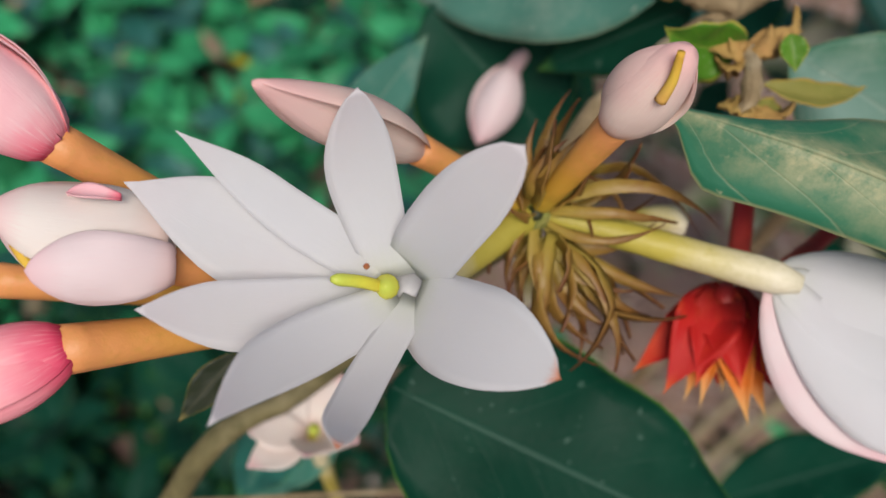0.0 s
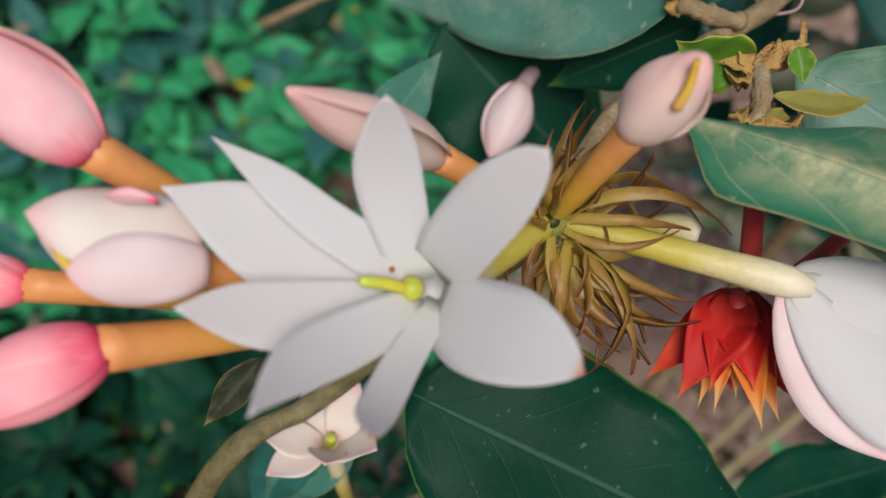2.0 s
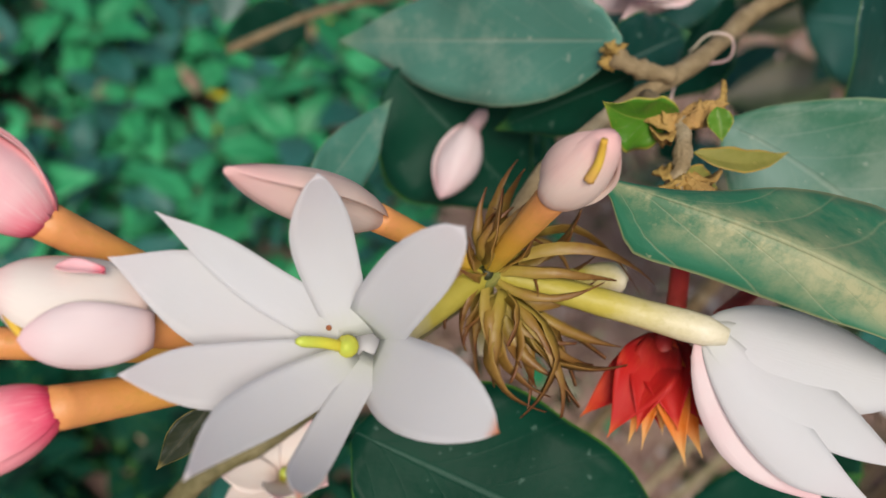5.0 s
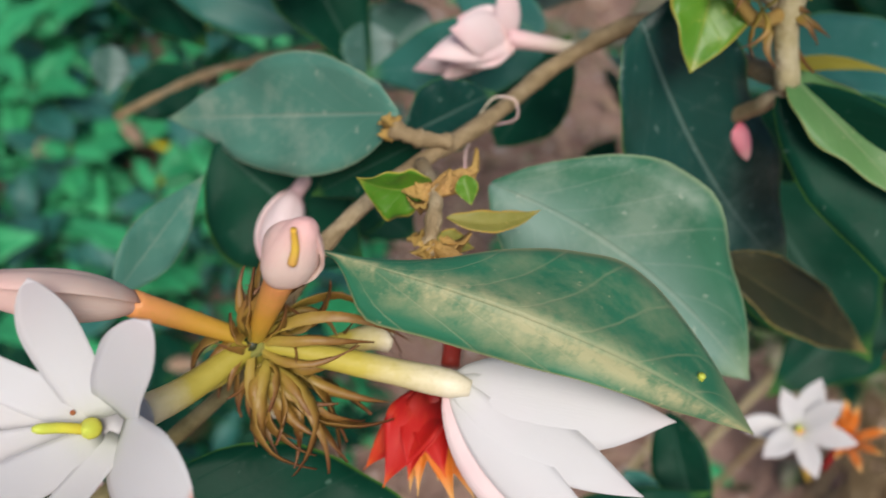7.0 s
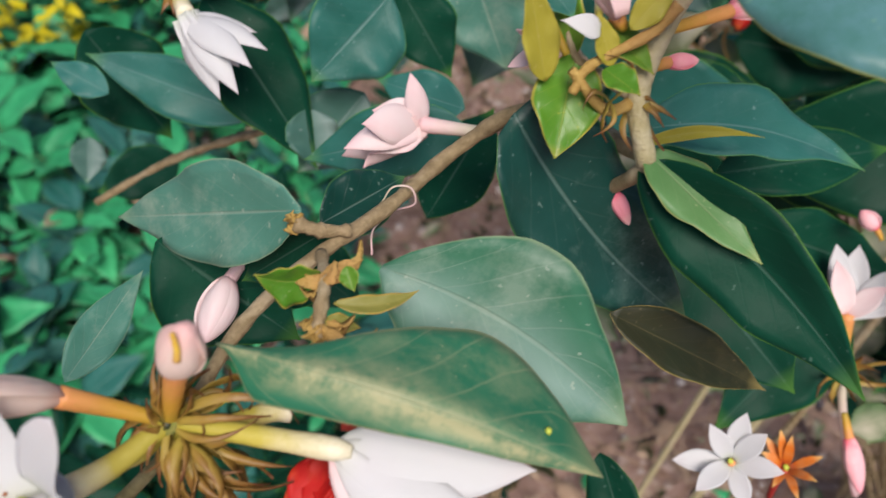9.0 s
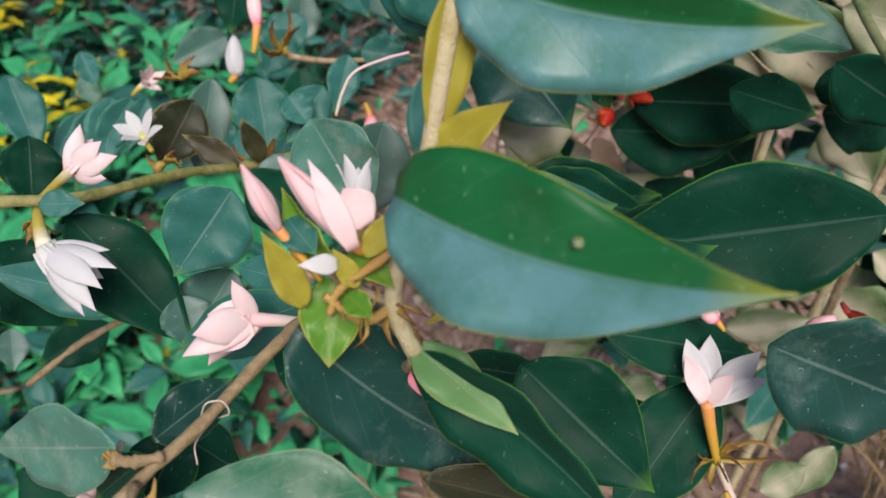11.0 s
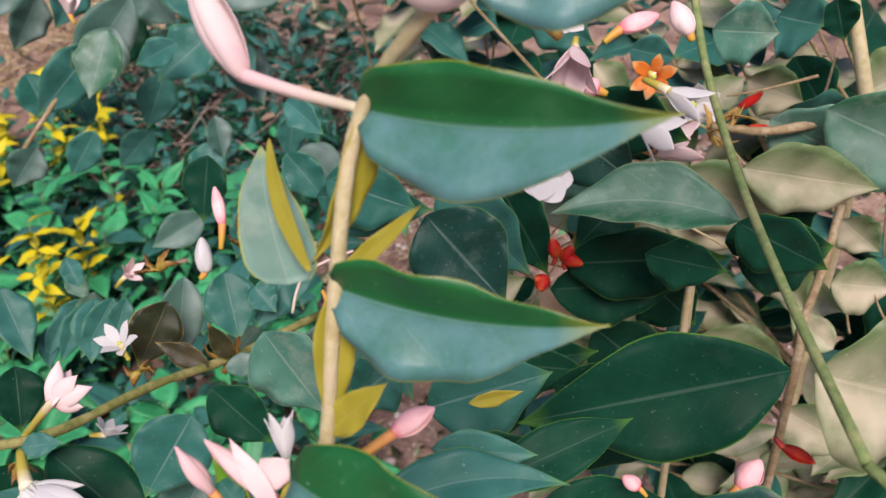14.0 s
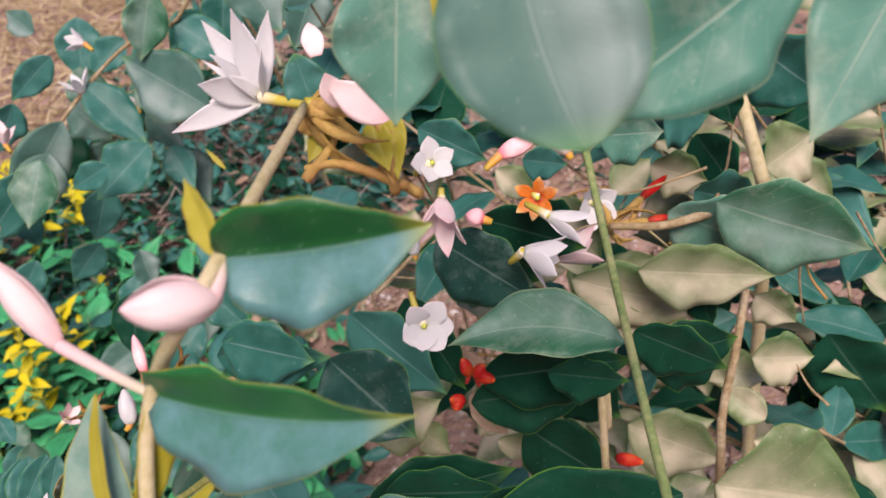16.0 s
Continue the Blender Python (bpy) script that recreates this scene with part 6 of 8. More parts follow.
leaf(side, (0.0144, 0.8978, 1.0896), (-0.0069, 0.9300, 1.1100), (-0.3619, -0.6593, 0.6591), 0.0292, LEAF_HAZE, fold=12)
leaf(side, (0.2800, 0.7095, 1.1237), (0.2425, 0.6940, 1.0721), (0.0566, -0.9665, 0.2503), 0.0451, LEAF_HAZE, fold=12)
flower(side, (0.0529, 0.7638, 1.0549), (0.0544, 0.7680, 1.0613), (-0.2244, 0.1978, 0.9542), 6, 0.0248, 0.0093, 45, PETAL_WHITE, TUBE_RED, 0.00233)
flower(side, (0.0736, 0.7951, 1.0880), (0.0683, 0.8009, 1.0943), (-0.8156, 0.4510, 0.3625), 5, 0.0199, 0.0094, 40, PETAL_WHITE, TUBE_ORANGE, 0.00210)
flower(side, (-0.0244, 0.7629, 1.0282), (-0.0268, 0.7685, 1.0353), (0.2025, 0.0713, 0.9767), 5, 0.0207, 0.0093, 35, PETAL_BLUSH, TUBE_ORANGE, 0.00207)
bud(side, (0.0956, 0.7614, 1.0306), (0.0914, 0.7662, 1.0359), (0.0884, 0.7738, 1.0456), 0.00478, PETAL_WHITE, TUBE_ORANGE, 0.00186)
# brown bracts of the sprout and a tendril
calyx(front, (0.0460, 0.0733, 1.0912), [(0.0434, 0.0743, 1.0928), (0.0425, 0.0733, 1.0903), (0.0485, 0.0757, 1.0939), (0.0528, 0.0767, 1.0933), (0.0524, 0.0807, 1.0938), (0.0411, 0.0751, 1.0901)], 0.00075, mat=TWIG)
calyx(front, (0.0453, 0.0663, 1.0892), [(0.0428, 0.0641, 1.0893), (0.0441, 0.0634, 1.0878), (0.0474, 0.0640, 1.0891), (0.0490, 0.0659, 1.0899), (0.0545, 0.0654, 1.0896), (0.0423, 0.0672, 1.0891), (0.0511, 0.0672, 1.0902)], 0.00080, mat=TWIG)
calyx(front, (0.0418, 0.0923, 1.0861), [(0.0401, 0.0932, 1.0863), (0.0408, 0.0930, 1.0877), (0.0400, 0.0915, 1.0849), (0.0428, 0.0944, 1.0867)], 0.00080, mat=TWIG)
stem(front, [(0.0591, 0.1039, 1.0799), (0.0610, 0.1043, 1.0836), (0.0645, 0.1038, 1.0839), (0.0655, 0.1029, 1.0805), (0.0626, 0.1046, 1.0772)], 0.00018, 0.00018, TUBE_PINK, name='tendril', label='thin pale curled tendril')
stem(front, [(0.0602, 0.1027, 1.0776), (0.0571, 0.0993, 1.0764), (0.0569, 0.0959, 1.0732)], 0.00018, 0.00018, TUBE_PINK, name='tendril', label='thin pale curled tendril')
# tangle under the sprig
stem(shoot, [(0.0901, 0.1032, 1.1128), (0.0972, 0.1002, 1.1066), (0.1042, 0.1030, 1.1064)], 0.00088, 0.00130, TWIG, name='twig', knobs=0.1)
stem(shoot, [(0.0906, 0.1012, 1.1091), (0.0933, 0.1032, 1.1137), (0.1029, 0.1038, 1.1203), (0.1066, 0.1047, 1.1255)], 0.00082, 0.00110, TWIG, name='twig', knobs=0.2)
calyx(shoot, (0.0973, 0.0994, 1.1089), [(0.0942, 0.0950, 1.1045), (0.0976, 0.0954, 1.1028), (0.0949, 0.1026, 1.1166), (0.0919, 0.0975, 1.1082)], 0.00031, mat=SEPAL)
calyx(shoot, (0.1042, 0.1030, 1.1064), [(0.1082, 0.0972, 1.1048), (0.1088, 0.0952, 1.1010), (0.1063, 0.0996, 1.1086), (0.1036, 0.0957, 1.1002), (0.1113, 0.0994, 1.1052)], 0.00039, mat=SEPAL)
leaf(shoot, (0.0971, 0.1026, 1.1141), (0.0930, 0.1059, 1.1229), (0.1749, -0.8941, 0.4122), 0.0050, LEAF_GOLD, fold=15)
leaf(shoot, (0.0993, 0.1047, 1.1203), (0.1062, 0.1066, 1.1306), (-0.3482, -0.8558, 0.3825), 0.0055, LEAF_GOLD, fold=15)
petal(shoot, (0.1004, 0.1071, 1.1265), (0.0967, 0.1096, 1.1346), (0.1537, -0.9234, 0.3516), 0.0085, PETAL_BLUSH)
petal(shoot, (0.0936, 0.1037, 1.1205), (0.0857, 0.1024, 1.1231), (0.3185, -0.6632, 0.6773), 0.0041, PETAL_WHITE, form=(0.5, 0.35, 1.0, 1.2), arch=0.1)
petal(shoot, (0.0971, 0.1048, 1.1228), (0.0908, 0.1140, 1.1395), (0.0720, -0.8604, 0.5045), 0.0051, PETAL_BLUSH, form=(0.5, 0.45, 1.0, 1.1), arch=0.08)
leaf(shoot, (0.0850, 0.1164, 1.1235), (0.0898, 0.1073, 1.1205), (-0.1738, -0.3851, 0.9064), 0.0088, LEAF_BLUE)
flower(side, (0.0050, 0.4265, 0.9708), (0.0128, 0.4290, 0.9759), (0.6497, -0.4205, 0.6333), 5, 0.0136, 0.0054, 35, PETAL_BLUSH, TUBE_GOLD, 0.00136)
calyx(side, (0.0762, 0.2836, 1.0125), [(0.0716, 0.2853, 1.0287), (0.0700, 0.2890, 1.0326), (0.0837, 0.2820, 1.0285), (0.0733, 0.2731, 1.0151), (0.0656, 0.2933, 1.0207), (0.0803, 0.2791, 1.0085)], 0.00116, mat=SEPAL)
calyx(side, (0.0936, 0.3857, 1.0113), [(0.1006, 0.3984, 1.0281), (0.0904, 0.3970, 1.0234), (0.1049, 0.3910, 1.0207), (0.0821, 0.3909, 1.0140), (0.0991, 0.3822, 1.0088)], 0.00141, mat=SEPAL)
calyx(side, (0.0384, 0.2699, 1.0326), [(0.0319, 0.2732, 1.0345), (0.0438, 0.2717, 1.0361), (0.0348, 0.2661, 1.0271), (0.0448, 0.2666, 1.0306)], 0.00107, mat=SEPAL)
calyx(side, (0.0371, 0.4076, 0.9892), [(0.0294, 0.4161, 0.9969), (0.0458, 0.4139, 0.9991), (0.0213, 0.4117, 0.9895), (0.0503, 0.4062, 0.9915)], 0.00147, mat=SEPAL)
leaf(side, (0.0150, 0.3710, 1.0028), (-0.0097, 0.3557, 0.9780), (0.1898, -0.9088, 0.3716), 0.0181, LEAF_BLUE, fold=16)
leaf(side, (-0.0057, 0.3913, 0.9892), (-0.0270, 0.3741, 0.9631), (0.2502, -0.8892, 0.3830), 0.0158, LEAF_BLUE, fold=16)
leaf(side, (-0.0189, 0.3907, 0.9847), (-0.0340, 0.3780, 0.9657), (0.2684, -0.8864, 0.3772), 0.0126, LEAF_BLUE, fold=16)
leaf(side, (0.0238, 0.3602, 1.0084), (0.0106, 0.3463, 0.9884), (0.2489, -0.8631, 0.4394), 0.0148, LEAF_BLUE, fold=16)
leaf(side, (0.0922, 0.3356, 1.0151), (0.1007, 0.3238, 1.0039), (0.0347, -0.6754, 0.7366), 0.0173, LEAF_BLUE, fold=16)
leaf(side, (0.1219, 0.3234, 1.0407), (0.1118, 0.3080, 1.0199), (0.0930, -0.8209, 0.5635), 0.0165, LEAF_BLUE, fold=16)
leaf(side, (0.1294, 0.3409, 1.0319), (0.1538, 0.3325, 1.0293), (-0.1795, -0.7333, 0.6557), 0.0173, LEAF_BLUE, fold=16)
leaf(side, (0.1102, 0.3432, 1.0135), (0.0880, 0.3296, 0.9914), (0.0632, -0.8778, 0.4749), 0.0236, LEAF_BLUE, fold=16)
stem(side, [(0.1094, 0.2736, 1.0417), (0.1135, 0.2790, 1.0492), (0.1198, 0.2831, 1.0556), (0.1326, 0.2834, 1.0597), (0.1426, 0.2827, 1.0618)], 0.00073, 0.00061, TUBE_PINK, name='tendril', label='thin white curled tendril')
stem(side, [(0.0960, 0.3742, 1.0143), (0.1194, 0.3670, 1.0126), (0.1632, 0.3673, 1.0100)], 0.00184, 0.00125, WOOD, name='twig')
leaf(front, (0.0766, 0.1385, 1.0408), (0.0997, 0.1740, 1.0500), (0.0635, -0.2893, 0.9551), 0.0214, LEAF_DARK, fold=12)
leaf(front, (0.0463, 0.1311, 1.0399), (0.0343, 0.1184, 1.0261), (-0.0942, -0.6904, 0.7172), 0.0194, LEAF_DARK, fold=12)
leaf(front, (0.0402, 0.1452, 1.0234), (0.0605, 0.1289, 1.0152), (-0.1905, -0.6207, 0.7606), 0.0200, LEAF_DARK, fold=12)
leaf(shoot, (0.1481, 0.1380, 1.0328), (0.1806, 0.0991, 1.0090), (-0.3249, -0.6765, 0.6609), 0.0395, LEAF_DARK, fold=14)
leaf(shoot, (0.1448, 0.1524, 1.0706), (0.1773, 0.1398, 1.0686), (-0.2567, -0.7507, 0.6087), 0.0152, LEAF_BLUE, fold=14)
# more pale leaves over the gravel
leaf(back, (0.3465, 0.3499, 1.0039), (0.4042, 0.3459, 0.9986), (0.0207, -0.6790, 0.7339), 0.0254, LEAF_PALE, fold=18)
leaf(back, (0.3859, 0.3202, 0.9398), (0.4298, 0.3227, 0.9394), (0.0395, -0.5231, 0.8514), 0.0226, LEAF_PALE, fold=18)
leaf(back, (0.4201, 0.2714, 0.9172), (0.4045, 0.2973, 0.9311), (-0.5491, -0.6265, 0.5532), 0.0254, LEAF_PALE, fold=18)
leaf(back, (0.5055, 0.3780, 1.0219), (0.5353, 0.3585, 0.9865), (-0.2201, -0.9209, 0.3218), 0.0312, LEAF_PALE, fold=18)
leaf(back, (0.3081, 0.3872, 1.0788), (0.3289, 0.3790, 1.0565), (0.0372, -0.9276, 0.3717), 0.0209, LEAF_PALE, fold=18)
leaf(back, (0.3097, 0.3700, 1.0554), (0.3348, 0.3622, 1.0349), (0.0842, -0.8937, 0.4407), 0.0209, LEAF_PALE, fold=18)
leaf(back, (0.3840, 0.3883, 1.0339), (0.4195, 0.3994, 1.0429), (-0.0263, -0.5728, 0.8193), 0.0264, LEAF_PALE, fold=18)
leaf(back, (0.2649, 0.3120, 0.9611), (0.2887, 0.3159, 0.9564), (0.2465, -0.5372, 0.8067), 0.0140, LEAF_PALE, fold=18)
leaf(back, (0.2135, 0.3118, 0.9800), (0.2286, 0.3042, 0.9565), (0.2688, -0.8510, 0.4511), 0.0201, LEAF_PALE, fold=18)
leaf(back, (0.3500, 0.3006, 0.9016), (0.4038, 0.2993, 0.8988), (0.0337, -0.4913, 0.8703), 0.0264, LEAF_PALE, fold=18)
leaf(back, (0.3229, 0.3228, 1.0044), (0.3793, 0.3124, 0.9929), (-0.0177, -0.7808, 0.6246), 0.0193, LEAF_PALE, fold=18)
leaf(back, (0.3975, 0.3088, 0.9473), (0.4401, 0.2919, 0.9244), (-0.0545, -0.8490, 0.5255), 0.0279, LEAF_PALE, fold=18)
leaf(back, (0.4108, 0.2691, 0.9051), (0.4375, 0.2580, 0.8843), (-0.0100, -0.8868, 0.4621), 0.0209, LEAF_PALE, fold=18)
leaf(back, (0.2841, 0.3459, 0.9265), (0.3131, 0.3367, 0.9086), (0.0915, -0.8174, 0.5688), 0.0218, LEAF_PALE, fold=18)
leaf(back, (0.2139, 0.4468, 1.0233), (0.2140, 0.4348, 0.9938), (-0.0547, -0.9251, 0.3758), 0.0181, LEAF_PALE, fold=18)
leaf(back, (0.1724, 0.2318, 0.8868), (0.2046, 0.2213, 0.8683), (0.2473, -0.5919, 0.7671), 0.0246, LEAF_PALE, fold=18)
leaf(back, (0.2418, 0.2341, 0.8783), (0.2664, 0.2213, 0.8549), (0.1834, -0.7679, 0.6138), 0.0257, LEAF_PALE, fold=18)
leaf(back, (0.2520, 0.3300, 0.9688), (0.2684, 0.3168, 0.9382), (-0.1322, -0.2514, 0.9588), 0.0204, LEAF_DRY, fold=14)
leaf(back, (0.2626, 0.3240, 0.9289), (0.2889, 0.3174, 0.9108), (-0.3254, -0.7377, 0.5915), 0.0177, LEAF_PALE, fold=14)
leaf(back, (0.2459, 0.3448, 0.9874), (0.2699, 0.3440, 0.9767), (0.0203, -0.6356, 0.7717), 0.0136, LEAF_DRY, fold=14)
leaf(back, (0.3016, 0.3439, 0.9519), (0.2766, 0.3470, 0.9307), (-0.7511, -0.1939, 0.6310), 0.0180, LEAF_PALE, fold=14)
leaf(back, (0.5289, 0.3580, 0.8889), (0.5596, 0.3341, 0.8481), (-0.3728, -0.6931, 0.6170), 0.0295, LEAF_DEEP, fold=14)
leaf(back, (0.5542, 0.3457, 0.8100), (0.5895, 0.3323, 0.7853), (-0.4832, -0.3156, 0.8166), 0.0269, LEAF_DEEP, fold=14)
leaf(back, (0.2948, 0.2938, 0.9322), (0.3089, 0.2810, 0.9014), (-0.4048, -0.5698, 0.7151), 0.0204, LEAF_DRY, fold=14)
leaf(back, (0.3430, 0.2598, 0.9005), (0.3755, 0.2613, 0.8959), (-0.7339, -0.3811, 0.5623), 0.0204, LEAF_PALE, fold=14)
leaf(back, (0.2553, 0.1302, 0.9305), (0.2820, 0.1375, 0.9292), (-0.7587, -0.4617, 0.4596), 0.0157, LEAF_PALE, fold=14)
leaf(back, (0.3003, 0.1449, 0.9262), (0.2829, 0.1381, 0.9013), (-0.6292, -0.5869, 0.5095), 0.0143, LEAF_PALE, fold=14)
leaf(back, (0.1938, 0.1901, 0.9344), (0.2274, 0.1959, 0.9331), (-0.0527, -0.7555, 0.6530), 0.0135, LEAF_PALE, fold=14)
stem(back, [(0.4486, 0.2650, 1.0062), (0.4430, 0.2724, 1.0185), (0.4423, 0.2778, 1.0293)], 0.00087, 0.00050, TWIG, name='twig')
stem(back, [(0.4016, 0.3188, 1.0184), (0.4109, 0.3086, 1.0126), (0.4154, 0.3010, 1.0069)], 0.00107, 0.00050, WOOD, name='twig')
stem(back, [(0.2804, 0.4008, 0.9313), (0.3106, 0.3955, 0.9168), (0.3372, 0.3912, 0.8986)], 0.00106, 0.00050, TWIG, name='twig')
stem(back, [(0.4678, 0.3056, 1.0224), (0.4609, 0.3015, 0.9951), (0.4616, 0.2939, 0.9600)], 0.00107, 0.00050, WOOD, name='twig')
stem(back, [(0.2739, 0.3436, 1.0314), (0.2925, 0.3491, 1.0492), (0.3068, 0.3451, 1.0644)], 0.00116, 0.00050, WOOD, name='twig')
stem(back, [(0.4308, 0.3460, 1.0309), (0.4439, 0.3528, 1.0505), (0.4583, 0.3674, 1.0731)], 0.00120, 0.00050, WOOD, name='twig')
stem(back, [(0.3075, 0.3120, 1.0499), (0.3186, 0.3153, 1.0697), (0.3385, 0.3105, 1.0741)], 0.00082, 0.00050, WOOD, name='twig')
stem(back, [(0.2892, 0.3707, 0.9645), (0.2739, 0.3739, 0.9397), (0.2586, 0.3716, 0.9175)], 0.00116, 0.00050, WOOD, name='twig')
stem(back, [(0.2919, 0.4105, 0.9297), (0.3245, 0.4231, 0.9295), (0.3522, 0.4296, 0.9300)], 0.00093, 0.00050, WOOD, name='twig')
stem(back, [(0.4658, 0.3062, 0.8855), (0.4647, 0.3122, 0.9024), (0.4751, 0.3187, 0.9179)], 0.00095, 0.00050, WOOD, name='twig')
stem(back, [(0.3822, 0.2810, 0.9810), (0.3812, 0.3059, 0.9788), (0.3852, 0.3285, 0.9738)], 0.00098, 0.00050, TWIG, name='twig')
stem(back, [(0.4357, 0.4049, 0.9647), (0.4439, 0.3876, 0.9600), (0.4512, 0.3731, 0.9515)], 0.00109, 0.00050, TWIG, name='twig')
stem(back, [(0.4444, 0.2481, 0.9388), (0.4414, 0.2618, 0.9437), (0.4382, 0.2720, 0.9567)], 0.00098, 0.00050, WOOD, name='twig')
stem(back, [(0.3386, 0.2784, 1.0125), (0.3153, 0.2857, 1.0294), (0.2972, 0.2852, 1.0459)], 0.00075, 0.00050, YELLOW_STEM, name='twig')
stem(back, [(0.3845, 0.3949, 1.0347), (0.3614, 0.3900, 1.0426), (0.3366, 0.3792, 1.0478)], 0.00096, 0.00050, TWIG, name='twig')
stem(back, [(0.3052, 0.3997, 0.9474), (0.3058, 0.3994, 0.9321), (0.3121, 0.3942, 0.9198)], 0.00120, 0.00050, TWIG, name='twig')
stem(back, [(0.2834, 0.3335, 1.0309), (0.2854, 0.3363, 1.0480), (0.2867, 0.3531, 1.0639)], 0.00092, 0.00050, TWIG, name='twig')
stem(back, [(0.3778, 0.2220, 0.9419), (0.3846, 0.2119, 0.9246), (0.3848, 0.2033, 0.9188)], 0.00089, 0.00050, WOOD, name='twig')
stem(back, [(0.4015, 0.3117, 1.0848), (0.3766, 0.3203, 1.0782), (0.3606, 0.3303, 1.0730)], 0.00090, 0.00050, WOOD, name='twig')
stem(back, [(0.3760, 0.3834, 1.0282), (0.3946, 0.3800, 1.0145), (0.4156, 0.3721, 0.9887)], 0.00115, 0.00050, YELLOW_STEM, name='twig')
stem(back, [(0.5156, 0.3191, 1.0089), (0.5070, 0.2915, 1.0022), (0.5026, 0.2622, 0.9916)], 0.00090, 0.00050, WOOD, name='twig')
stem(back, [(0.2776, 0.3891, 1.0016), (0.2495, 0.4026, 1.0103), (0.2277, 0.4203, 1.0099)], 0.00096, 0.00050, WOOD, name='twig')
stem(back, [(0.4068, 0.4198, 1.0267), (0.4009, 0.4002, 1.0210), (0.3870, 0.3837, 1.0247)], 0.00103, 0.00050, WOOD, name='twig')
stem(back, [(0.2575, 0.3637, 0.9741), (0.2735, 0.3696, 0.9759), (0.2913, 0.3745, 0.9885)], 0.00081, 0.00050, WOOD, name='twig')
# more leaves of the side branch
leaf(side, (0.1142, 0.4998, 0.9896), (0.1035, 0.4847, 0.9536), (0.1735, -0.9249, 0.3383), 0.0274, LEAF_HAZE, fold=15.6)
leaf(side, (0.1364, 0.4559, 1.0509), (0.1274, 0.4555, 1.0195), (-0.1026, -0.9938, 0.0429), 0.0199, LEAF_BLUE, fold=14.3)
leaf(side, (0.1102, 0.4554, 0.9944), (0.0791, 0.4383, 0.9761), (-0.0316, -0.7028, 0.7106), 0.0274, LEAF_BLUE, fold=11.9)
leaf(side, (0.0788, 0.4552, 1.0340), (0.0659, 0.4405, 0.9953), (-0.3009, -0.8542, 0.4240), 0.0302, LEAF_DARK, fold=9.4)
leaf(side, (0.1359, 0.4563, 1.0266), (0.1600, 0.4277, 1.0003), (-0.1746, -0.7427, 0.6465), 0.0301, LEAF_HAZE, fold=8.5)
leaf(side, (0.1317, 0.4171, 1.0781), (0.1475, 0.3917, 1.0654), (-0.4944, -0.6144, 0.6149), 0.0196, LEAF_BLUE, fold=22.8)
leaf(side, (0.0804, 0.4943, 1.0229), (0.0670, 0.4720, 0.9963), (0.0221, -0.7718, 0.6355), 0.0247, LEAF_BLUE, fold=13.0)
leaf(side, (0.0741, 0.5212, 1.0060), (0.0550, 0.4998, 0.9883), (0.3950, -0.7688, 0.5030), 0.0222, LEAF_DARK, fold=10.8)
leaf(side, (0.1251, 0.4111, 1.0487), (0.1428, 0.3964, 1.0191), (-0.0673, -0.9094, 0.4104), 0.0253, LEAF_BLUE, fold=23.8)
leaf(side, (0.0611, 0.5007, 0.9629), (0.0224, 0.4901, 0.9530), (0.0730, -0.8090, 0.5833), 0.0286, LEAF_HAZE, fold=21.7)
leaf(side, (0.1446, 0.5306, 1.0240), (0.1533, 0.5206, 0.9913), (0.2081, -0.9186, 0.3360), 0.0243, LEAF_BLUE, fold=14.2)
leaf(side, (0.0868, 0.4937, 1.0409), (0.0866, 0.4845, 1.0142), (0.3581, -0.8838, 0.3010), 0.0201, LEAF_HAZE, fold=15.7)
leaf(side, (0.0475, 0.3683, 0.9691), (0.0277, 0.3757, 0.9493), (-0.4064, -0.9113, 0.0665), 0.0145, LEAF_HAZE, fold=10.5)
leaf(side, (0.0523, 0.4385, 0.9420), (0.0480, 0.4148, 0.9251), (-0.1460, -0.5549, 0.8190), 0.0194, LEAF_BLUE, fold=8.6)
leaf(side, (0.1033, 0.4417, 0.9564), (0.0836, 0.4399, 0.9365), (-0.2490, -0.9124, 0.3249), 0.0176, LEAF_BLUE, fold=22.9)
leaf(side, (0.1059, 0.4186, 0.9796), (0.0929, 0.3958, 0.9615), (0.3631, -0.6972, 0.6181), 0.0213, LEAF_HAZE, fold=11.3)
leaf(side, (-0.0228, 0.4425, 0.9776), (-0.0141, 0.4295, 0.9633), (0.3935, -0.5471, 0.7388), 0.0151, LEAF_HALF_LIT, fold=9.5)
leaf(side, (-0.0056, 0.4165, 0.9775), (-0.0172, 0.4140, 0.9425), (-0.2731, -0.9487, 0.1592), 0.0220, LEAF_HALF_LIT, fold=8.3)
leaf(side, (0.0899, 0.4536, 0.9101), (0.0789, 0.4449, 0.8900), (-0.1998, -0.8561, 0.4765), 0.0161, LEAF_BLUE, fold=24.0)
leaf(side, (-0.0272, 0.4659, 0.9399), (-0.0533, 0.4600, 0.9083), (-0.1482, -0.9434, 0.2969), 0.0251, LEAF_BLUE, fold=19.0)
leaf(side, (0.0871, 0.3841, 0.9478), (0.0609, 0.3810, 0.9254), (-0.1822, -0.9216, 0.3426), 0.0219, LEAF_HALF_LIT, fold=14.1)
leaf(side, (-0.0098, 0.4039, 1.0140), (-0.0050, 0.3928, 0.9986), (0.0948, -0.7925, 0.6025), 0.0135, LEAF_BLUE, fold=19.8)
leaf(side, (0.1185, 0.8473, 1.0340), (0.0846, 0.8258, 1.0088), (0.0205, -0.7746, 0.6322), 0.0323, LEAF_HALF_LIT, fold=8.4)
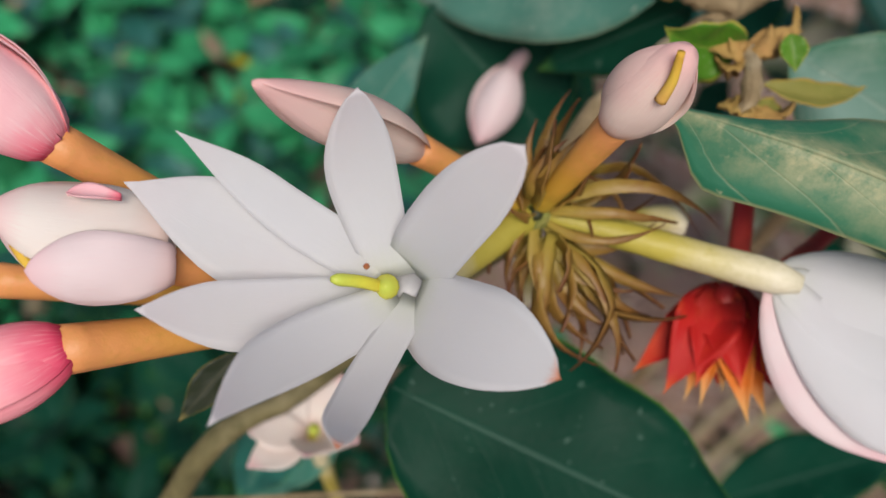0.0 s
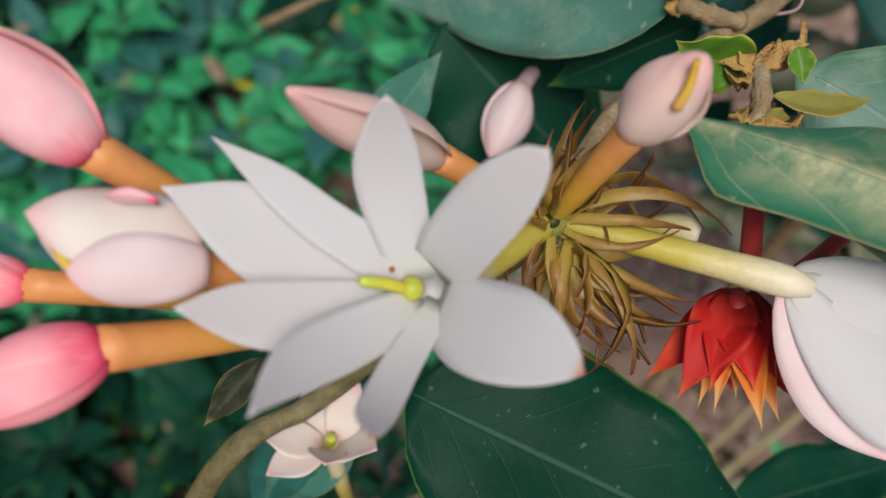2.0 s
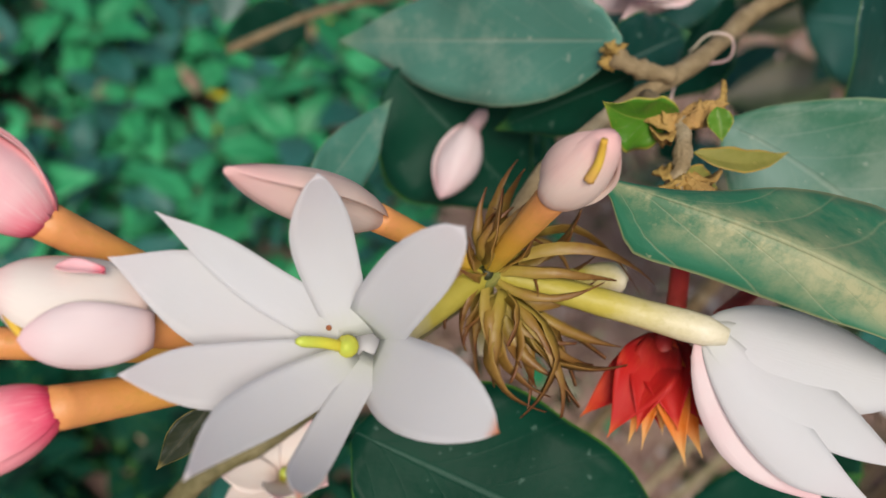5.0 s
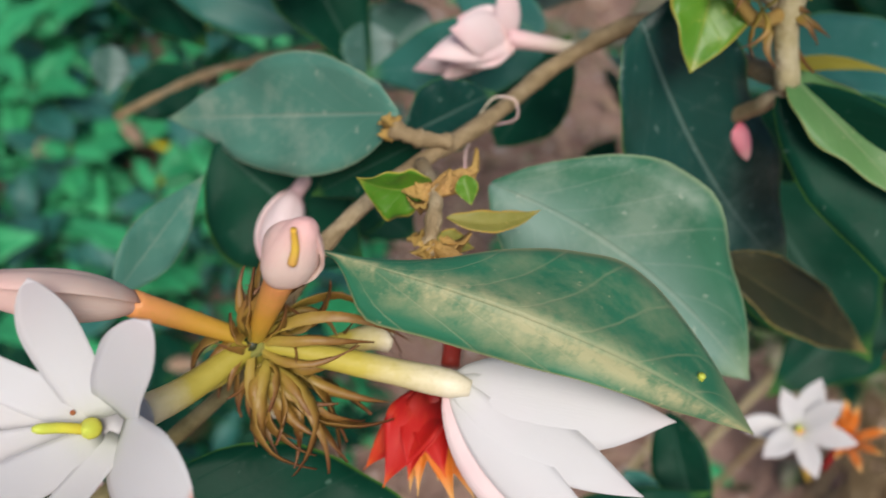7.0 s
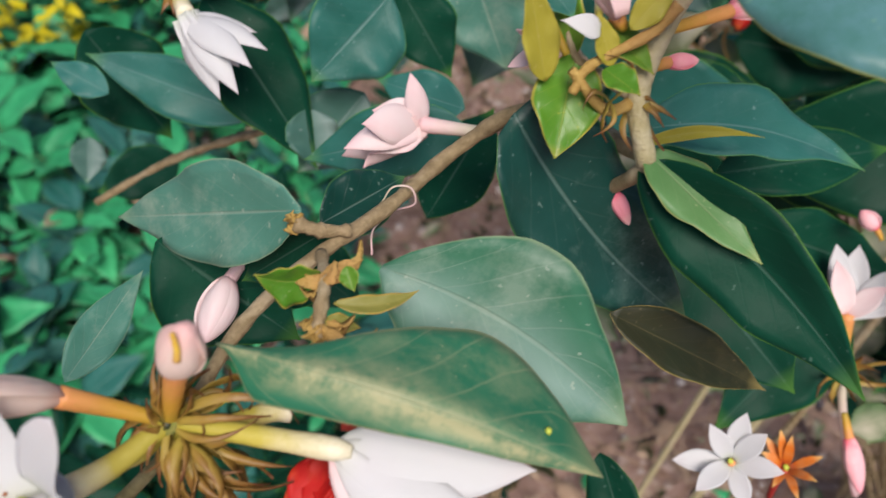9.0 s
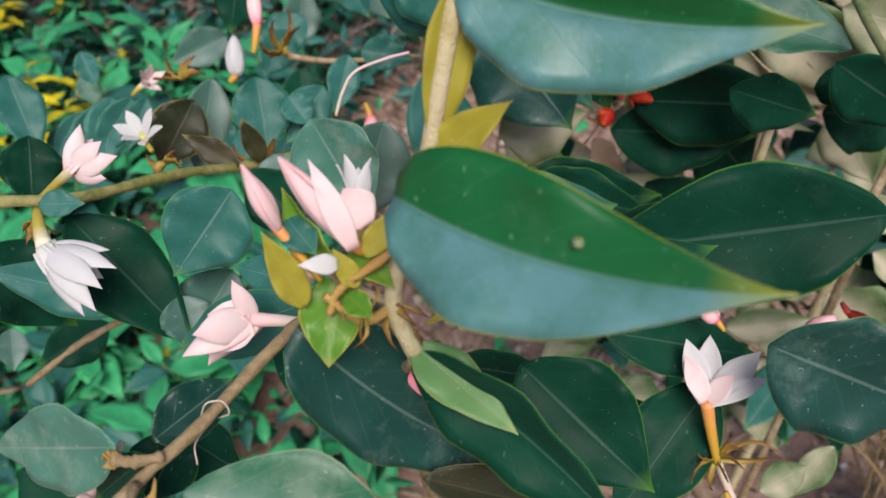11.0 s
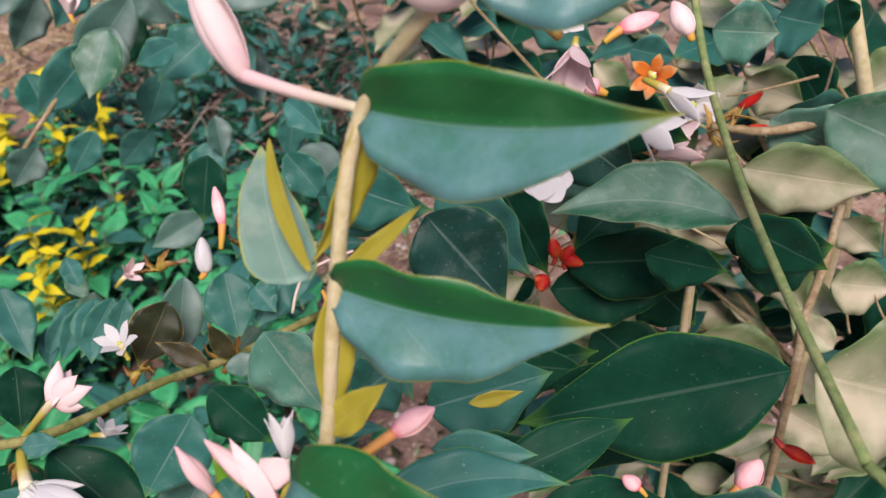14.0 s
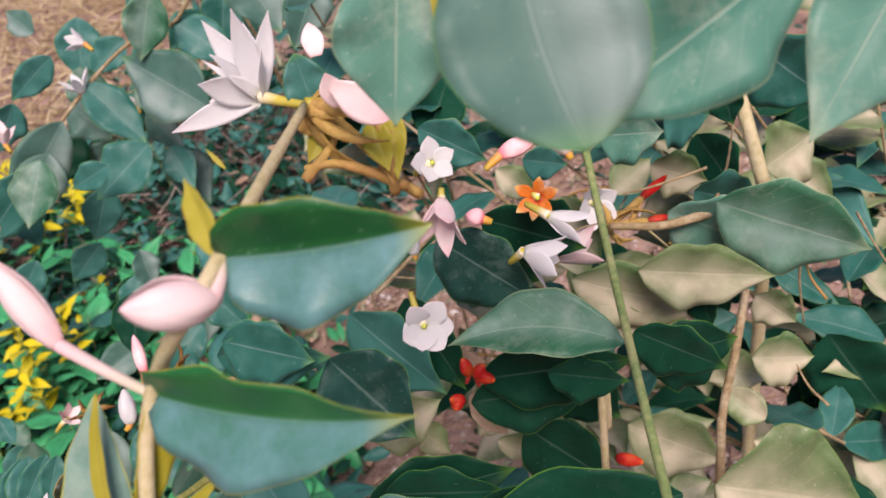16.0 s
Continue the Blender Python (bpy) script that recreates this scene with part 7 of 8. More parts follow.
leaf(side, (0.2166, 0.8430, 1.0788), (0.1952, 0.8255, 1.0177), (-0.1761, -0.9282, 0.3277), 0.0465, LEAF_BLUE, fold=18.9)
leaf(side, (0.0575, 0.9164, 1.0895), (0.0384, 0.8968, 1.0265), (0.0584, -0.9582, 0.2800), 0.0474, LEAF_BLUE, fold=12.0)
leaf(side, (0.1064, 0.7908, 0.9775), (0.1170, 0.7574, 0.9402), (-0.1905, -0.7573, 0.6247), 0.0342, LEAF_BLUE, fold=10.2)
leaf(side, (0.0632, 0.6754, 1.0269), (0.0239, 0.6900, 1.0087), (-0.4310, -0.8717, 0.2333), 0.0257, LEAF_BLUE, fold=12.4)
leaf(side, (0.0509, 0.8366, 1.0639), (0.0493, 0.8170, 1.0094), (0.1018, -0.9372, 0.3336), 0.0403, LEAF_HALF_LIT, fold=9.2)
leaf(side, (0.0102, 0.6970, 1.0394), (-0.0175, 0.6705, 0.9944), (-0.0735, -0.8383, 0.5403), 0.0417, LEAF_HALF_LIT, fold=10.2)
leaf(side, (0.1204, 0.8982, 1.1086), (0.1389, 0.8577, 1.0732), (-0.1910, -0.6949, 0.6933), 0.0349, LEAF_BLUE, fold=18.1)
leaf(side, (0.1077, 0.8245, 0.9608), (0.1243, 0.7851, 0.9038), (0.1666, -0.7879, 0.5928), 0.0486, LEAF_HAZE, fold=20.1)
leaf(side, (0.1405, 0.7746, 1.1325), (0.1122, 0.7640, 1.0761), (0.0806, -0.9860, 0.1458), 0.0435, LEAF_HALF_LIT, fold=20.1)
leaf(side, (0.0552, 0.8365, 0.9767), (0.0091, 0.8455, 0.9537), (-0.2987, -0.9247, 0.2360), 0.0319, LEAF_HAZE, fold=11.2)
leaf(side, (0.2075, 0.8157, 1.1101), (0.1851, 0.7988, 1.0535), (-0.0481, -0.9515, 0.3039), 0.0436, LEAF_BLUE, fold=18.4)
leaf(side, (0.0235, 0.8418, 1.0015), (-0.0234, 0.8179, 0.9589), (0.3789, -0.9202, 0.0987), 0.0480, LEAF_DARK, fold=23.6)
leaf(side, (0.0956, 0.7225, 1.0153), (0.0349, 0.7128, 0.9809), (-0.1886, -0.8059, 0.5612), 0.0495, LEAF_BLUE, fold=13.5)
leaf(side, (0.0955, 0.8916, 1.0629), (0.0490, 0.8877, 1.0371), (-0.1468, -0.9039, 0.4017), 0.0362, LEAF_BLUE, fold=13.4)
leaf(side, (-0.0690, 0.8802, 1.0249), (-0.1077, 0.8661, 0.9767), (0.4473, -0.8592, -0.2482), 0.0462, LEAF_HAZE, fold=12)
leaf(side, (-0.0172, 0.8246, 1.0506), (-0.0520, 0.8149, 1.0096), (0.5171, -0.8531, 0.0696), 0.0381, LEAF_BLUE, fold=12)
leaf(side, (0.0099, 0.7378, 1.0264), (-0.0251, 0.7233, 0.9788), (-0.0476, -0.9732, 0.2251), 0.0459, LEAF_HAZE, fold=12)
leaf(side, (-0.0862, 0.7887, 0.9808), (-0.0746, 0.7645, 0.9341), (0.4358, -0.7452, 0.5048), 0.0408, LEAF_BLUE, fold=12)
leaf(side, (0.0334, 0.8063, 1.0410), (0.0597, 0.7851, 1.0029), (-0.2063, -0.8717, 0.4445), 0.0435, LEAF_HAZE, fold=12)
leaf(side, (-0.0499, 0.7779, 0.9771), (-0.0379, 0.7535, 0.9304), (0.5019, -0.4137, 0.7596), 0.0381, LEAF_BLUE, fold=12)
leaf(side, (-0.0854, 0.8992, 1.0457), (-0.1341, 0.8918, 1.0037), (-0.0549, -0.8290, 0.5566), 0.0462, LEAF_HAZE, fold=12)
leaf(side, (-0.0166, 0.6444, 0.9770), (-0.0464, 0.6387, 0.9431), (0.2024, -0.9120, 0.3568), 0.0286, LEAF_BLUE, fold=12)
leaf(side, (0.0675, 0.8503, 1.0254), (0.0834, 0.8272, 0.9816), (0.0344, -0.9105, 0.4120), 0.0404, LEAF_BLUE, fold=12)
leaf(side, (-0.0792, 0.6989, 0.9464), (-0.1104, 0.6950, 0.9145), (0.4735, -0.7849, 0.3996), 0.0357, LEAF_HAZE, fold=12)
# a yellow grain on the dusty leaf
stem(front, [(0.0778, 0.0450, 1.0887), (0.0778, 0.0450, 1.0899), (0.0778, 0.0450, 1.0908)], 0.00057, 0.00046, STYLE, name='speck', label='small yellow pollen grain')
# more curled sepals round the hub
calyx(front, (0.0227, 0.0563, 1.0797), [(0.0154, 0.0611, 1.0793), (0.0349, 0.0552, 1.0764), (0.0173, 0.0530, 1.0768), (0.0234, 0.0462, 1.0700), (0.0182, 0.0532, 1.0839), (0.0360, 0.0534, 1.0835), (0.0297, 0.0459, 1.0718), (0.0196, 0.0484, 1.0788), (0.0346, 0.0526, 1.0820), (0.0216, 0.0491, 1.0726), (0.0216, 0.0589, 1.0885), (0.0282, 0.0516, 1.0822), (0.0353, 0.0567, 1.0851)], 0.00036, mat=SEPAL)

# ---- shrub behind: leafy stems that stand on the soil ----
def leafy_stem(parent, foot, top, leaves, size, mats, rng):
    foot, top = np.asarray(foot, float), np.asarray(top, float)
    mid = foot * 0.5 + top * 0.5 + rng.normal(0, 0.02, 3) + np.array((0, 0, 0.12))
    line = smooth_line([foot, mid, top], 16)
    part("stem", *round_mesh(line, np.linspace(0.0032, 0.0012, len(line)), 7), WOOD, parent)
    for k in range(leaves):
        s = 0.78 + 0.22 * k / max(leaves - 1, 1)
        at = line[int(s * (len(line) - 1))]
        t = rng.uniform(0, 6.28)
        out = np.array([math.cos(t), math.sin(t), rng.uniform(-0.5, 0.35)])
        reach = size * rng.uniform(0.7, 1.25)
        leaf(parent, at, at + unit(out) * reach, (rng.normal(0, 0.35), -0.35 + rng.normal(0, 0.35), 1.0), reach * rng.uniform(0.42, 0.58), mats[rng.integers(len(mats))], fold=rng.uniform(4, 22), curl=rng.uniform(-0.25, 0.05), wave=0.05)


rng = np.random.default_rng(5)


def back_stem(spot, top, label, mats):
    plant = thing("leafy_stem", (*spot, 0), label, "shrub stem", "leafy stems behind the branches")
    leafy_stem(plant, (*spot, -0.005), top, 10, 0.066, mats, rng)


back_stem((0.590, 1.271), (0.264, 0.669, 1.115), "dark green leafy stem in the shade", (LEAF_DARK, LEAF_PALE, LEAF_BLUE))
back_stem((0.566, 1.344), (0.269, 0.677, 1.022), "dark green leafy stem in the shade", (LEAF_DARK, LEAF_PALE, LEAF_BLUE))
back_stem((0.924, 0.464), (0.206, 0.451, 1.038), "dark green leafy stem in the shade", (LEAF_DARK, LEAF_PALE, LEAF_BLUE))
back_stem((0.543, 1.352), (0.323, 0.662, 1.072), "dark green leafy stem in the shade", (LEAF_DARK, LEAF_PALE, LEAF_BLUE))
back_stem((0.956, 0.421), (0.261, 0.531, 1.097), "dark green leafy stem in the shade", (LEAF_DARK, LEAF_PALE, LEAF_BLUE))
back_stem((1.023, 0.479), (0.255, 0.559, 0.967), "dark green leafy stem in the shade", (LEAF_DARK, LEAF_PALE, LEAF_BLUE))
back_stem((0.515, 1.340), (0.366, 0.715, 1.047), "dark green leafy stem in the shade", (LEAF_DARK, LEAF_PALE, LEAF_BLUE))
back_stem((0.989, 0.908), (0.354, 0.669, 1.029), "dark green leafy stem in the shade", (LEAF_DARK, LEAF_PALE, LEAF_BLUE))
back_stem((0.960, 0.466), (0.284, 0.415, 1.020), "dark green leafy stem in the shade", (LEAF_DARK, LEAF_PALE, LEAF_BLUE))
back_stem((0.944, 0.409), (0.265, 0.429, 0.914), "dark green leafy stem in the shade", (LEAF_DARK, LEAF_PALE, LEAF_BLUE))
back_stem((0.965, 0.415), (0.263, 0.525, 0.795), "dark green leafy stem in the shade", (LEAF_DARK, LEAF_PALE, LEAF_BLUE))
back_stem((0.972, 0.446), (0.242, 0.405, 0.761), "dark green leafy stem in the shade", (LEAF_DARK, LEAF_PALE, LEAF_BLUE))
back_stem((0.990, 0.362), (0.395, 0.583, 1.072), "pale dusty leafy stem standing in gravel", (LEAF_PALE, LEAF_PALE, LEAF_DARK))
back_stem((1.005, 0.449), (0.413, 0.590, 1.040), "dark green leafy stem in the shade", (LEAF_DARK, LEAF_PALE, LEAF_BLUE))
back_stem((0.958, 0.404), (0.333, 0.412, 0.845), "pale dusty leafy stem standing in gravel", (LEAF_PALE, LEAF_BLUE, LEAF_PALE))
back_stem((0.957, 0.387), (0.298, 0.432, 0.720), "pale dusty leafy stem standing in gravel", (LEAF_PALE, LEAF_PALE, LEAF_DARK))
back_stem((0.960, 0.460), (0.451, 0.567, 1.106), "dark green leafy stem in the shade", (LEAF_DARK, LEAF_PALE, LEAF_BLUE))
back_stem((0.947, 0.375), (0.445, 0.501, 1.056), "pale dusty leafy stem standing in gravel", (LEAF_PALE, LEAF_BLUE, LEAF_PALE))
back_stem((0.997, 0.457), (0.432, 0.551, 0.896), "pale dusty leafy stem standing in gravel", (LEAF_PALE, LEAF_PALE, LEAF_DARK))
back_stem((0.970, 0.409), (0.406, 0.510, 0.850), "dark green leafy stem in the shade", (LEAF_DARK, LEAF_PALE, LEAF_BLUE))
back_stem((1.034, 0.471), (0.397, 0.497, 0.763), "pale dusty leafy stem standing in gravel", (LEAF_PALE, LEAF_BLUE, LEAF_PALE))
back_stem((0.947, 0.368), (0.364, 0.375, 0.709), "pale dusty leafy stem standing in gravel", (LEAF_PALE, LEAF_PALE, LEAF_DARK))
back_stem((1.028, 0.468), (0.445, 0.444, 1.109), "dark green leafy stem in the shade", (LEAF_DARK, LEAF_PALE, LEAF_BLUE))
back_stem((0.970, 0.473), (0.434, 0.445, 1.050), "pale dusty leafy stem standing in gravel", (LEAF_PALE, LEAF_BLUE, LEAF_PALE))
back_stem((0.944, 0.424), (0.515, 0.550, 0.909), "pale dusty leafy stem standing in gravel", (LEAF_PALE, LEAF_PALE, LEAF_DARK))
back_stem((0.995, 0.464), (0.474, 0.495, 0.793), "dark green leafy stem in the shade", (LEAF_DARK, LEAF_PALE, LEAF_BLUE))
back_stem((0.927, 0.375), (0.385, 0.336, 0.771), "pale dusty leafy stem standing in gravel", (LEAF_PALE, LEAF_BLUE, LEAF_PALE))
back_stem((0.958, 0.402), (0.605, 0.602, 1.012), "pale dusty leafy stem standing in gravel", (LEAF_PALE, LEAF_PALE, LEAF_DARK))
back_stem((1.006, 0.406), (0.512, 0.435, 1.051), "dark green leafy stem in the shade", (LEAF_DARK, LEAF_PALE, LEAF_BLUE))
back_stem((0.972, 0.405), (0.534, 0.453, 0.816), "pale dusty leafy stem standing in gravel", (LEAF_PALE, LEAF_BLUE, LEAF_PALE))
back_stem((1.003, 0.369), (0.515, 0.393, 0.767), "pale dusty leafy stem standing in gravel", (LEAF_PALE, LEAF_PALE, LEAF_DARK))
back_stem((0.951, 0.416), (0.498, 0.376, 0.628), "dark green leafy stem in the shade", (LEAF_DARK, LEAF_PALE, LEAF_BLUE))
back_stem((0.988, 0.372), (0.716, 0.586, 1.009), "pale dusty leafy stem standing in gravel", (LEAF_PALE, LEAF_BLUE, LEAF_PALE))
back_stem((1.026, 0.381), (0.642, 0.550, 0.987), "pale dusty leafy stem standing in gravel", (LEAF_PALE, LEAF_PALE, LEAF_DARK))
back_stem((1.016, 0.364), (0.563, 0.411, 0.816), "dark green leafy stem in the shade", (LEAF_DARK, LEAF_PALE, LEAF_BLUE))
back_stem((0.959, 0.428), (0.475, 0.283, 0.867), "pale dusty leafy stem standing in gravel", (LEAF_PALE, LEAF_BLUE, LEAF_PALE))
back_stem((0.964, 0.408), (0.473, 0.287, 0.807), "pale dusty leafy stem standing in gravel", (LEAF_PALE, LEAF_PALE, LEAF_DARK))
back_stem((0.939, 0.443), (0.678, 0.513, 1.071), "dark green leafy stem in the shade", (LEAF_DARK, LEAF_PALE, LEAF_BLUE))
back_stem((0.932, 0.450), (0.657, 0.457, 0.994), "pale dusty leafy stem standing in gravel", (LEAF_PALE, LEAF_BLUE, LEAF_PALE))
back_stem((0.990, 0.398), (0.670, 0.458, 0.893), "pale dusty leafy stem standing in gravel", (LEAF_PALE, LEAF_PALE, LEAF_DARK))
back_stem((0.990, 0.392), (0.568, 0.327, 0.872), "dark green leafy stem in the shade", (LEAF_DARK, LEAF_PALE, LEAF_BLUE))
back_stem((1.013, 0.377), (0.540, 0.322, 0.816), "pale dusty leafy stem standing in gravel", (LEAF_PALE, LEAF_BLUE, LEAF_PALE))
back_stem((0.978, 0.446), (0.549, 0.288, 0.732), "pale dusty leafy stem standing in gravel", (LEAF_PALE, LEAF_PALE, LEAF_DARK))

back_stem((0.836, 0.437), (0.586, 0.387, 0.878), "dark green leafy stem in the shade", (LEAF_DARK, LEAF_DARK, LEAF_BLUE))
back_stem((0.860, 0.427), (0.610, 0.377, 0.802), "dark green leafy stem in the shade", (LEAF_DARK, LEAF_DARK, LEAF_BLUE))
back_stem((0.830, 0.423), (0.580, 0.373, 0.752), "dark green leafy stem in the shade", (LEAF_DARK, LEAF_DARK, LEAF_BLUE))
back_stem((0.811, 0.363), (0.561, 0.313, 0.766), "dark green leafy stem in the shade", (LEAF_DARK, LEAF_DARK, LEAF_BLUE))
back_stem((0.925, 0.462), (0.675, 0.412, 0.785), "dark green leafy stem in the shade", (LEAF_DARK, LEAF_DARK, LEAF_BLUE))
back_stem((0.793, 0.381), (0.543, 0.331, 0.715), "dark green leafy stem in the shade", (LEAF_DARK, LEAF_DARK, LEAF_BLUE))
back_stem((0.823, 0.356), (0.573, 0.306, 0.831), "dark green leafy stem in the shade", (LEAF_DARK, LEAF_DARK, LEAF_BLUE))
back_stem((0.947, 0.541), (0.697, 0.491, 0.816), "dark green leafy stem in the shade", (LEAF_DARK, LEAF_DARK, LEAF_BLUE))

# ---- weeds on the ground ----
def weed_leaf_mesh(name, mat, seed, length=0.055, width=0.026, droop=-0.2):
    v, f, uv = blade_mesh((0, 0, 0), (0, length, 0), (0, 0, 1), width, fold=14, curl=droop, wave=0.05, n=6, m=2, seed=seed)
    mesh = bpy.data.meshes.new(name)
    mesh.from_pydata(v, [], f)
    layer = mesh.uv_layers.new(name="UVMap")
    corners = np.zeros(len(mesh.loops), dtype=np.int32)
    mesh.loops.foreach_get("vertex_index", corners)
    layer.data.foreach_set("uv", np.asarray(uv, np.float32)[corners].ravel())
    mesh.polygons.foreach_set("use_smooth", np.ones(len(mesh.polygons), dtype=bool))
    mesh.materials.append(mat)
    return mesh


BROAD_LEAVES = [weed_leaf_mesh("weed_leaf", mat, s + 20, 0.085 + 0.01 * s, 0.042 + 0.006 * s) for s, mat in enumerate((LEAF_WEED, LEAF_BLUE, LEAF_WEED))]
# these weed leaves carry the shade under the shrub in their colour
SHADE_TONED_LEAVES = [weed_leaf_mesh("weed_leaf", mat, s + 30, 0.085 + 0.01 * s, 0.042 + 0.006 * s) for s, mat in enumerate((LEAF_DARK, LEAF_DARK, LEAF_DARK))]
GREEN_LEAVES = [weed_leaf_mesh("weed_leaf", LEAF_WEED, s, 0.05 + 0.012 * s, 0.022 + 0.005 * s) for s in range(3)]
TEAL_LEAVES = [weed_leaf_mesh("weed_leaf", LEAF_BLUE, s + 5, 0.05 + 0.01 * s, 0.03 + 0.005 * s) for s in range(2)]
YELLOW_LEAVES = [weed_leaf_mesh("weed_leaf", LEAF_YELLOW, s + 9, 0.062, 0.025) for s in range(2)]


def weed(at, height, leaves, meshes, label, tops=()):
    plant = thing("weed_plant", (*at, 0), label, "weed", "weeds on the soil")
    lean = rng.normal(0, 0.03, 2)
    line = smooth_line([(at[0], at[1], -0.005), (at[0] + lean[0] * 0.3, at[1] + lean[1] * 0.3, height * 0.5), (at[0] + lean[0], at[1] + lean[1], height)], 5)
    part("stem", *round_mesh(line, np.linspace(0.003, 0.0012, len(line)), 6), THIN_STEM, plant)
    for k in range(leaves):
        s = 0.15 + 0.85 * (k + 1) / leaves
        kind = tops if tops and s > 0.58 else meshes
        ob = new("leaf", kind[rng.integers(len(kind))])
        ob.parent = plant
        p = line[int(s * (len(line) - 1))] - np.array((*at, 0))
        size = rng.uniform(0.7, 1.35)
        ob.matrix_basis = pose(*p, rng.uniform(-25, 40), rng.uniform(-25, 25), k * 137.5 + rng.uniform(-20, 20)) @ Matrix.Scale(size, 4)


# weeds nearest the shrub get the leaves with its shade painted in
for k in range(84):
    x, y = rng.uniform(-0.80, 0.14), rng.uniform(0.25, 1.95)
    weed((x, y), rng.uniform(0.10, 0.26), int(rng.integers(14, 22)), SHADE_TONED_LEAVES if y < 0.62 else BROAD_LEAVES if y < 1.35 or rng.random() < 0.5 else GREEN_LEAVES if rng.random() < 0.72 else TEAL_LEAVES, "bright green leafy weed on the soil")
for k in range(26):
    weed((rng.uniform(-0.95, -0.22), rng.uniform(1.30, 2.25)), rng.uniform(0.16, 0.30), 20, GREEN_LEAVES if k % 2 else BROAD_LEAVES, "bright green leafy weed in the sun")
for k in range(34):
    weed((rng.uniform(-0.95, -0.34), rng.uniform(1.45, 2.75)), rng.uniform(0.20, 0.34), 27, BROAD_LEAVES, "green weed with bright yellow top leaves", YELLOW_LEAVES)
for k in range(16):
    weed((rng.uniform(-0.5, 0.02), rng.uniform(0.22, 0.6)), rng.uniform(0.08, 0.2), 18, SHADE_TONED_LEAVES, "leafy weed with shrub shade put into its dark green")
for k in range(46):
    weed((-0.85 - abs(rng.normal(0, 0.45)), rng.uniform(0.1, 3.0)), rng.uniform(0.10, 0.24), 14, BROAD_LEAVES, "bright green leafy weed on the soil")
for k in range(7):
    weed((rng.uniform(-0.55, -0.05), rng.uniform(1.9, 3.3)), rng.uniform(0.2, 0.4), 16, TEAL_LEAVES, "grey-green leafy weed beside dry grass")


# ---- ground cover, gravel, litter and dry grass ----
def joined(name, verts, faces, mats, which, uvs, label, category):
    mesh = bpy.data.meshes.new(name)
    mesh.from_pydata(np.concatenate(verts), [], faces)
    layer = mesh.uv_layers.new(name="UVMap")
    corners = np.zeros(len(mesh.loops), dtype=np.int32)
    mesh.loops.foreach_get("vertex_index", corners)
    layer.data.foreach_set("uv", np.concatenate(uvs).astype(np.float32)[corners].ravel())
    for mat in mats:
        mesh.materials.append(mat)
    mesh.polygons.foreach_set("material_index", np.asarray(which, dtype=np.int32))
    mesh.polygons.foreach_set("use_smooth", np.ones(len(mesh.polygons), dtype=bool))
    return tagged(new(name, mesh), label, category, kind="stuff")


def scattered_blades(name, mats, chances, count, area, heights, length, label, category, flat=0.5, keep=lambda x, y: True):
    verts, faces, which, uvs, total = [], [], [], [], 0
    while count:
        x, y = rng.uniform(*area[0]), rng.uniform(*area[1])
        if not keep(x, y):
            continue
        if rng.random() < 0.22:
            x, y = x + rng.normal(0, 0.30), y + rng.normal(0, 0.30)
        count -= 1
        z = rng.uniform(*heights)
        t = rng.uniform(0, 6.28)
        size = length * rng.uniform(0.6, 1.4)
        tip = np.array((math.cos(t), math.sin(t), rng.normal(0, flat))) * size
        v, f, uv = blade_mesh((x, y, z), np.array((x, y, z)) + tip, (rng.normal(0, flat), rng.normal(0, flat), 1), size * rng.uniform(0.38, 0.55), fold=rng.uniform(0, 25), curl=rng.uniform(-0.2, 0.1), n=5, m=1, seed=count)
        verts.append(v)
        uvs.append(uv)
        faces += [tuple(i + total for i in q) for q in f]
        which += [int(rng.choice(len(mats), p=chances))] * len(f)
        total += len(v)
    return joined(name, verts, faces, mats, which, uvs, label, category)


# near strip of cover, darkened in colour for the shade of the shrub
scattered_blades("shaded_ground_cover", [LEAF_DARK, LEAF_BLUE], [0.95, 0.05], 900, ((-1.0, 0.18), (0.1, 0.6)), (0.01, 0.14), 0.05, "low ground cover with shrub shade put into its dark green", "ground cover")
scattered_blades("ground_cover", [LEAF_WEED, LEAF_BLUE, LEAF_DARK], [0.55, 0.2, 0.25], 3000, ((-1.0, 0.18), (0.5, 2.3)), (0.01, 0.15), 0.05, "dense low green ground cover of small leaves", "ground cover")
scattered_blades("leaf_litter", [LEAF_DRY, LEAF_PALE, LEAF_RUST], [0.6, 0.2, 0.2], 420, ((0.1, 1.7), (0.2, 2.4)), (0.012, 0.03), 0.05, "brown and pale dead leaves lying on the gravel", "leaf litter", 0.2)
scattered_blades("dry_flakes", [LEAF_DRY, LEAF_RUST, LEAF_PALE], [0.5, 0.3, 0.2], 2400, ((0.05, 1.7), (0.2, 2.4)), (0.008, 0.03), 0.02, "small dry leaf scraps on the reddish soil", "leaf litter", 0.3)
scattered_blades("fallen_leaves", [LEAF_DRY, LEAF_RUST, LEAF_YELLOW], [0.5, 0.2, 0.3], 70, ((-0.9, 0.15), (0.3, 2.0)), (0.12, 0.2), 0.055, "orange and yellow fallen leaves caught in the weeds", "leaf litter", 0.3)
scattered_blades("round_ground_cover", [LEAF_BLUE, LEAF_DARK], [0.55, 0.45], 2600, ((-0.65, 0.75), (1.5, 3.5)), (0.03, 0.17), 0.060, "dark round-leaved ground cover beside dry stalks", "ground cover", keep=lambda x, y: ((x - 0.05) / 0.66) ** 2 + ((y - 2.52) / 0.98) ** 2 < 0.75 + 0.3 * noise.noise((x * 4, y * 4, 1.0)))

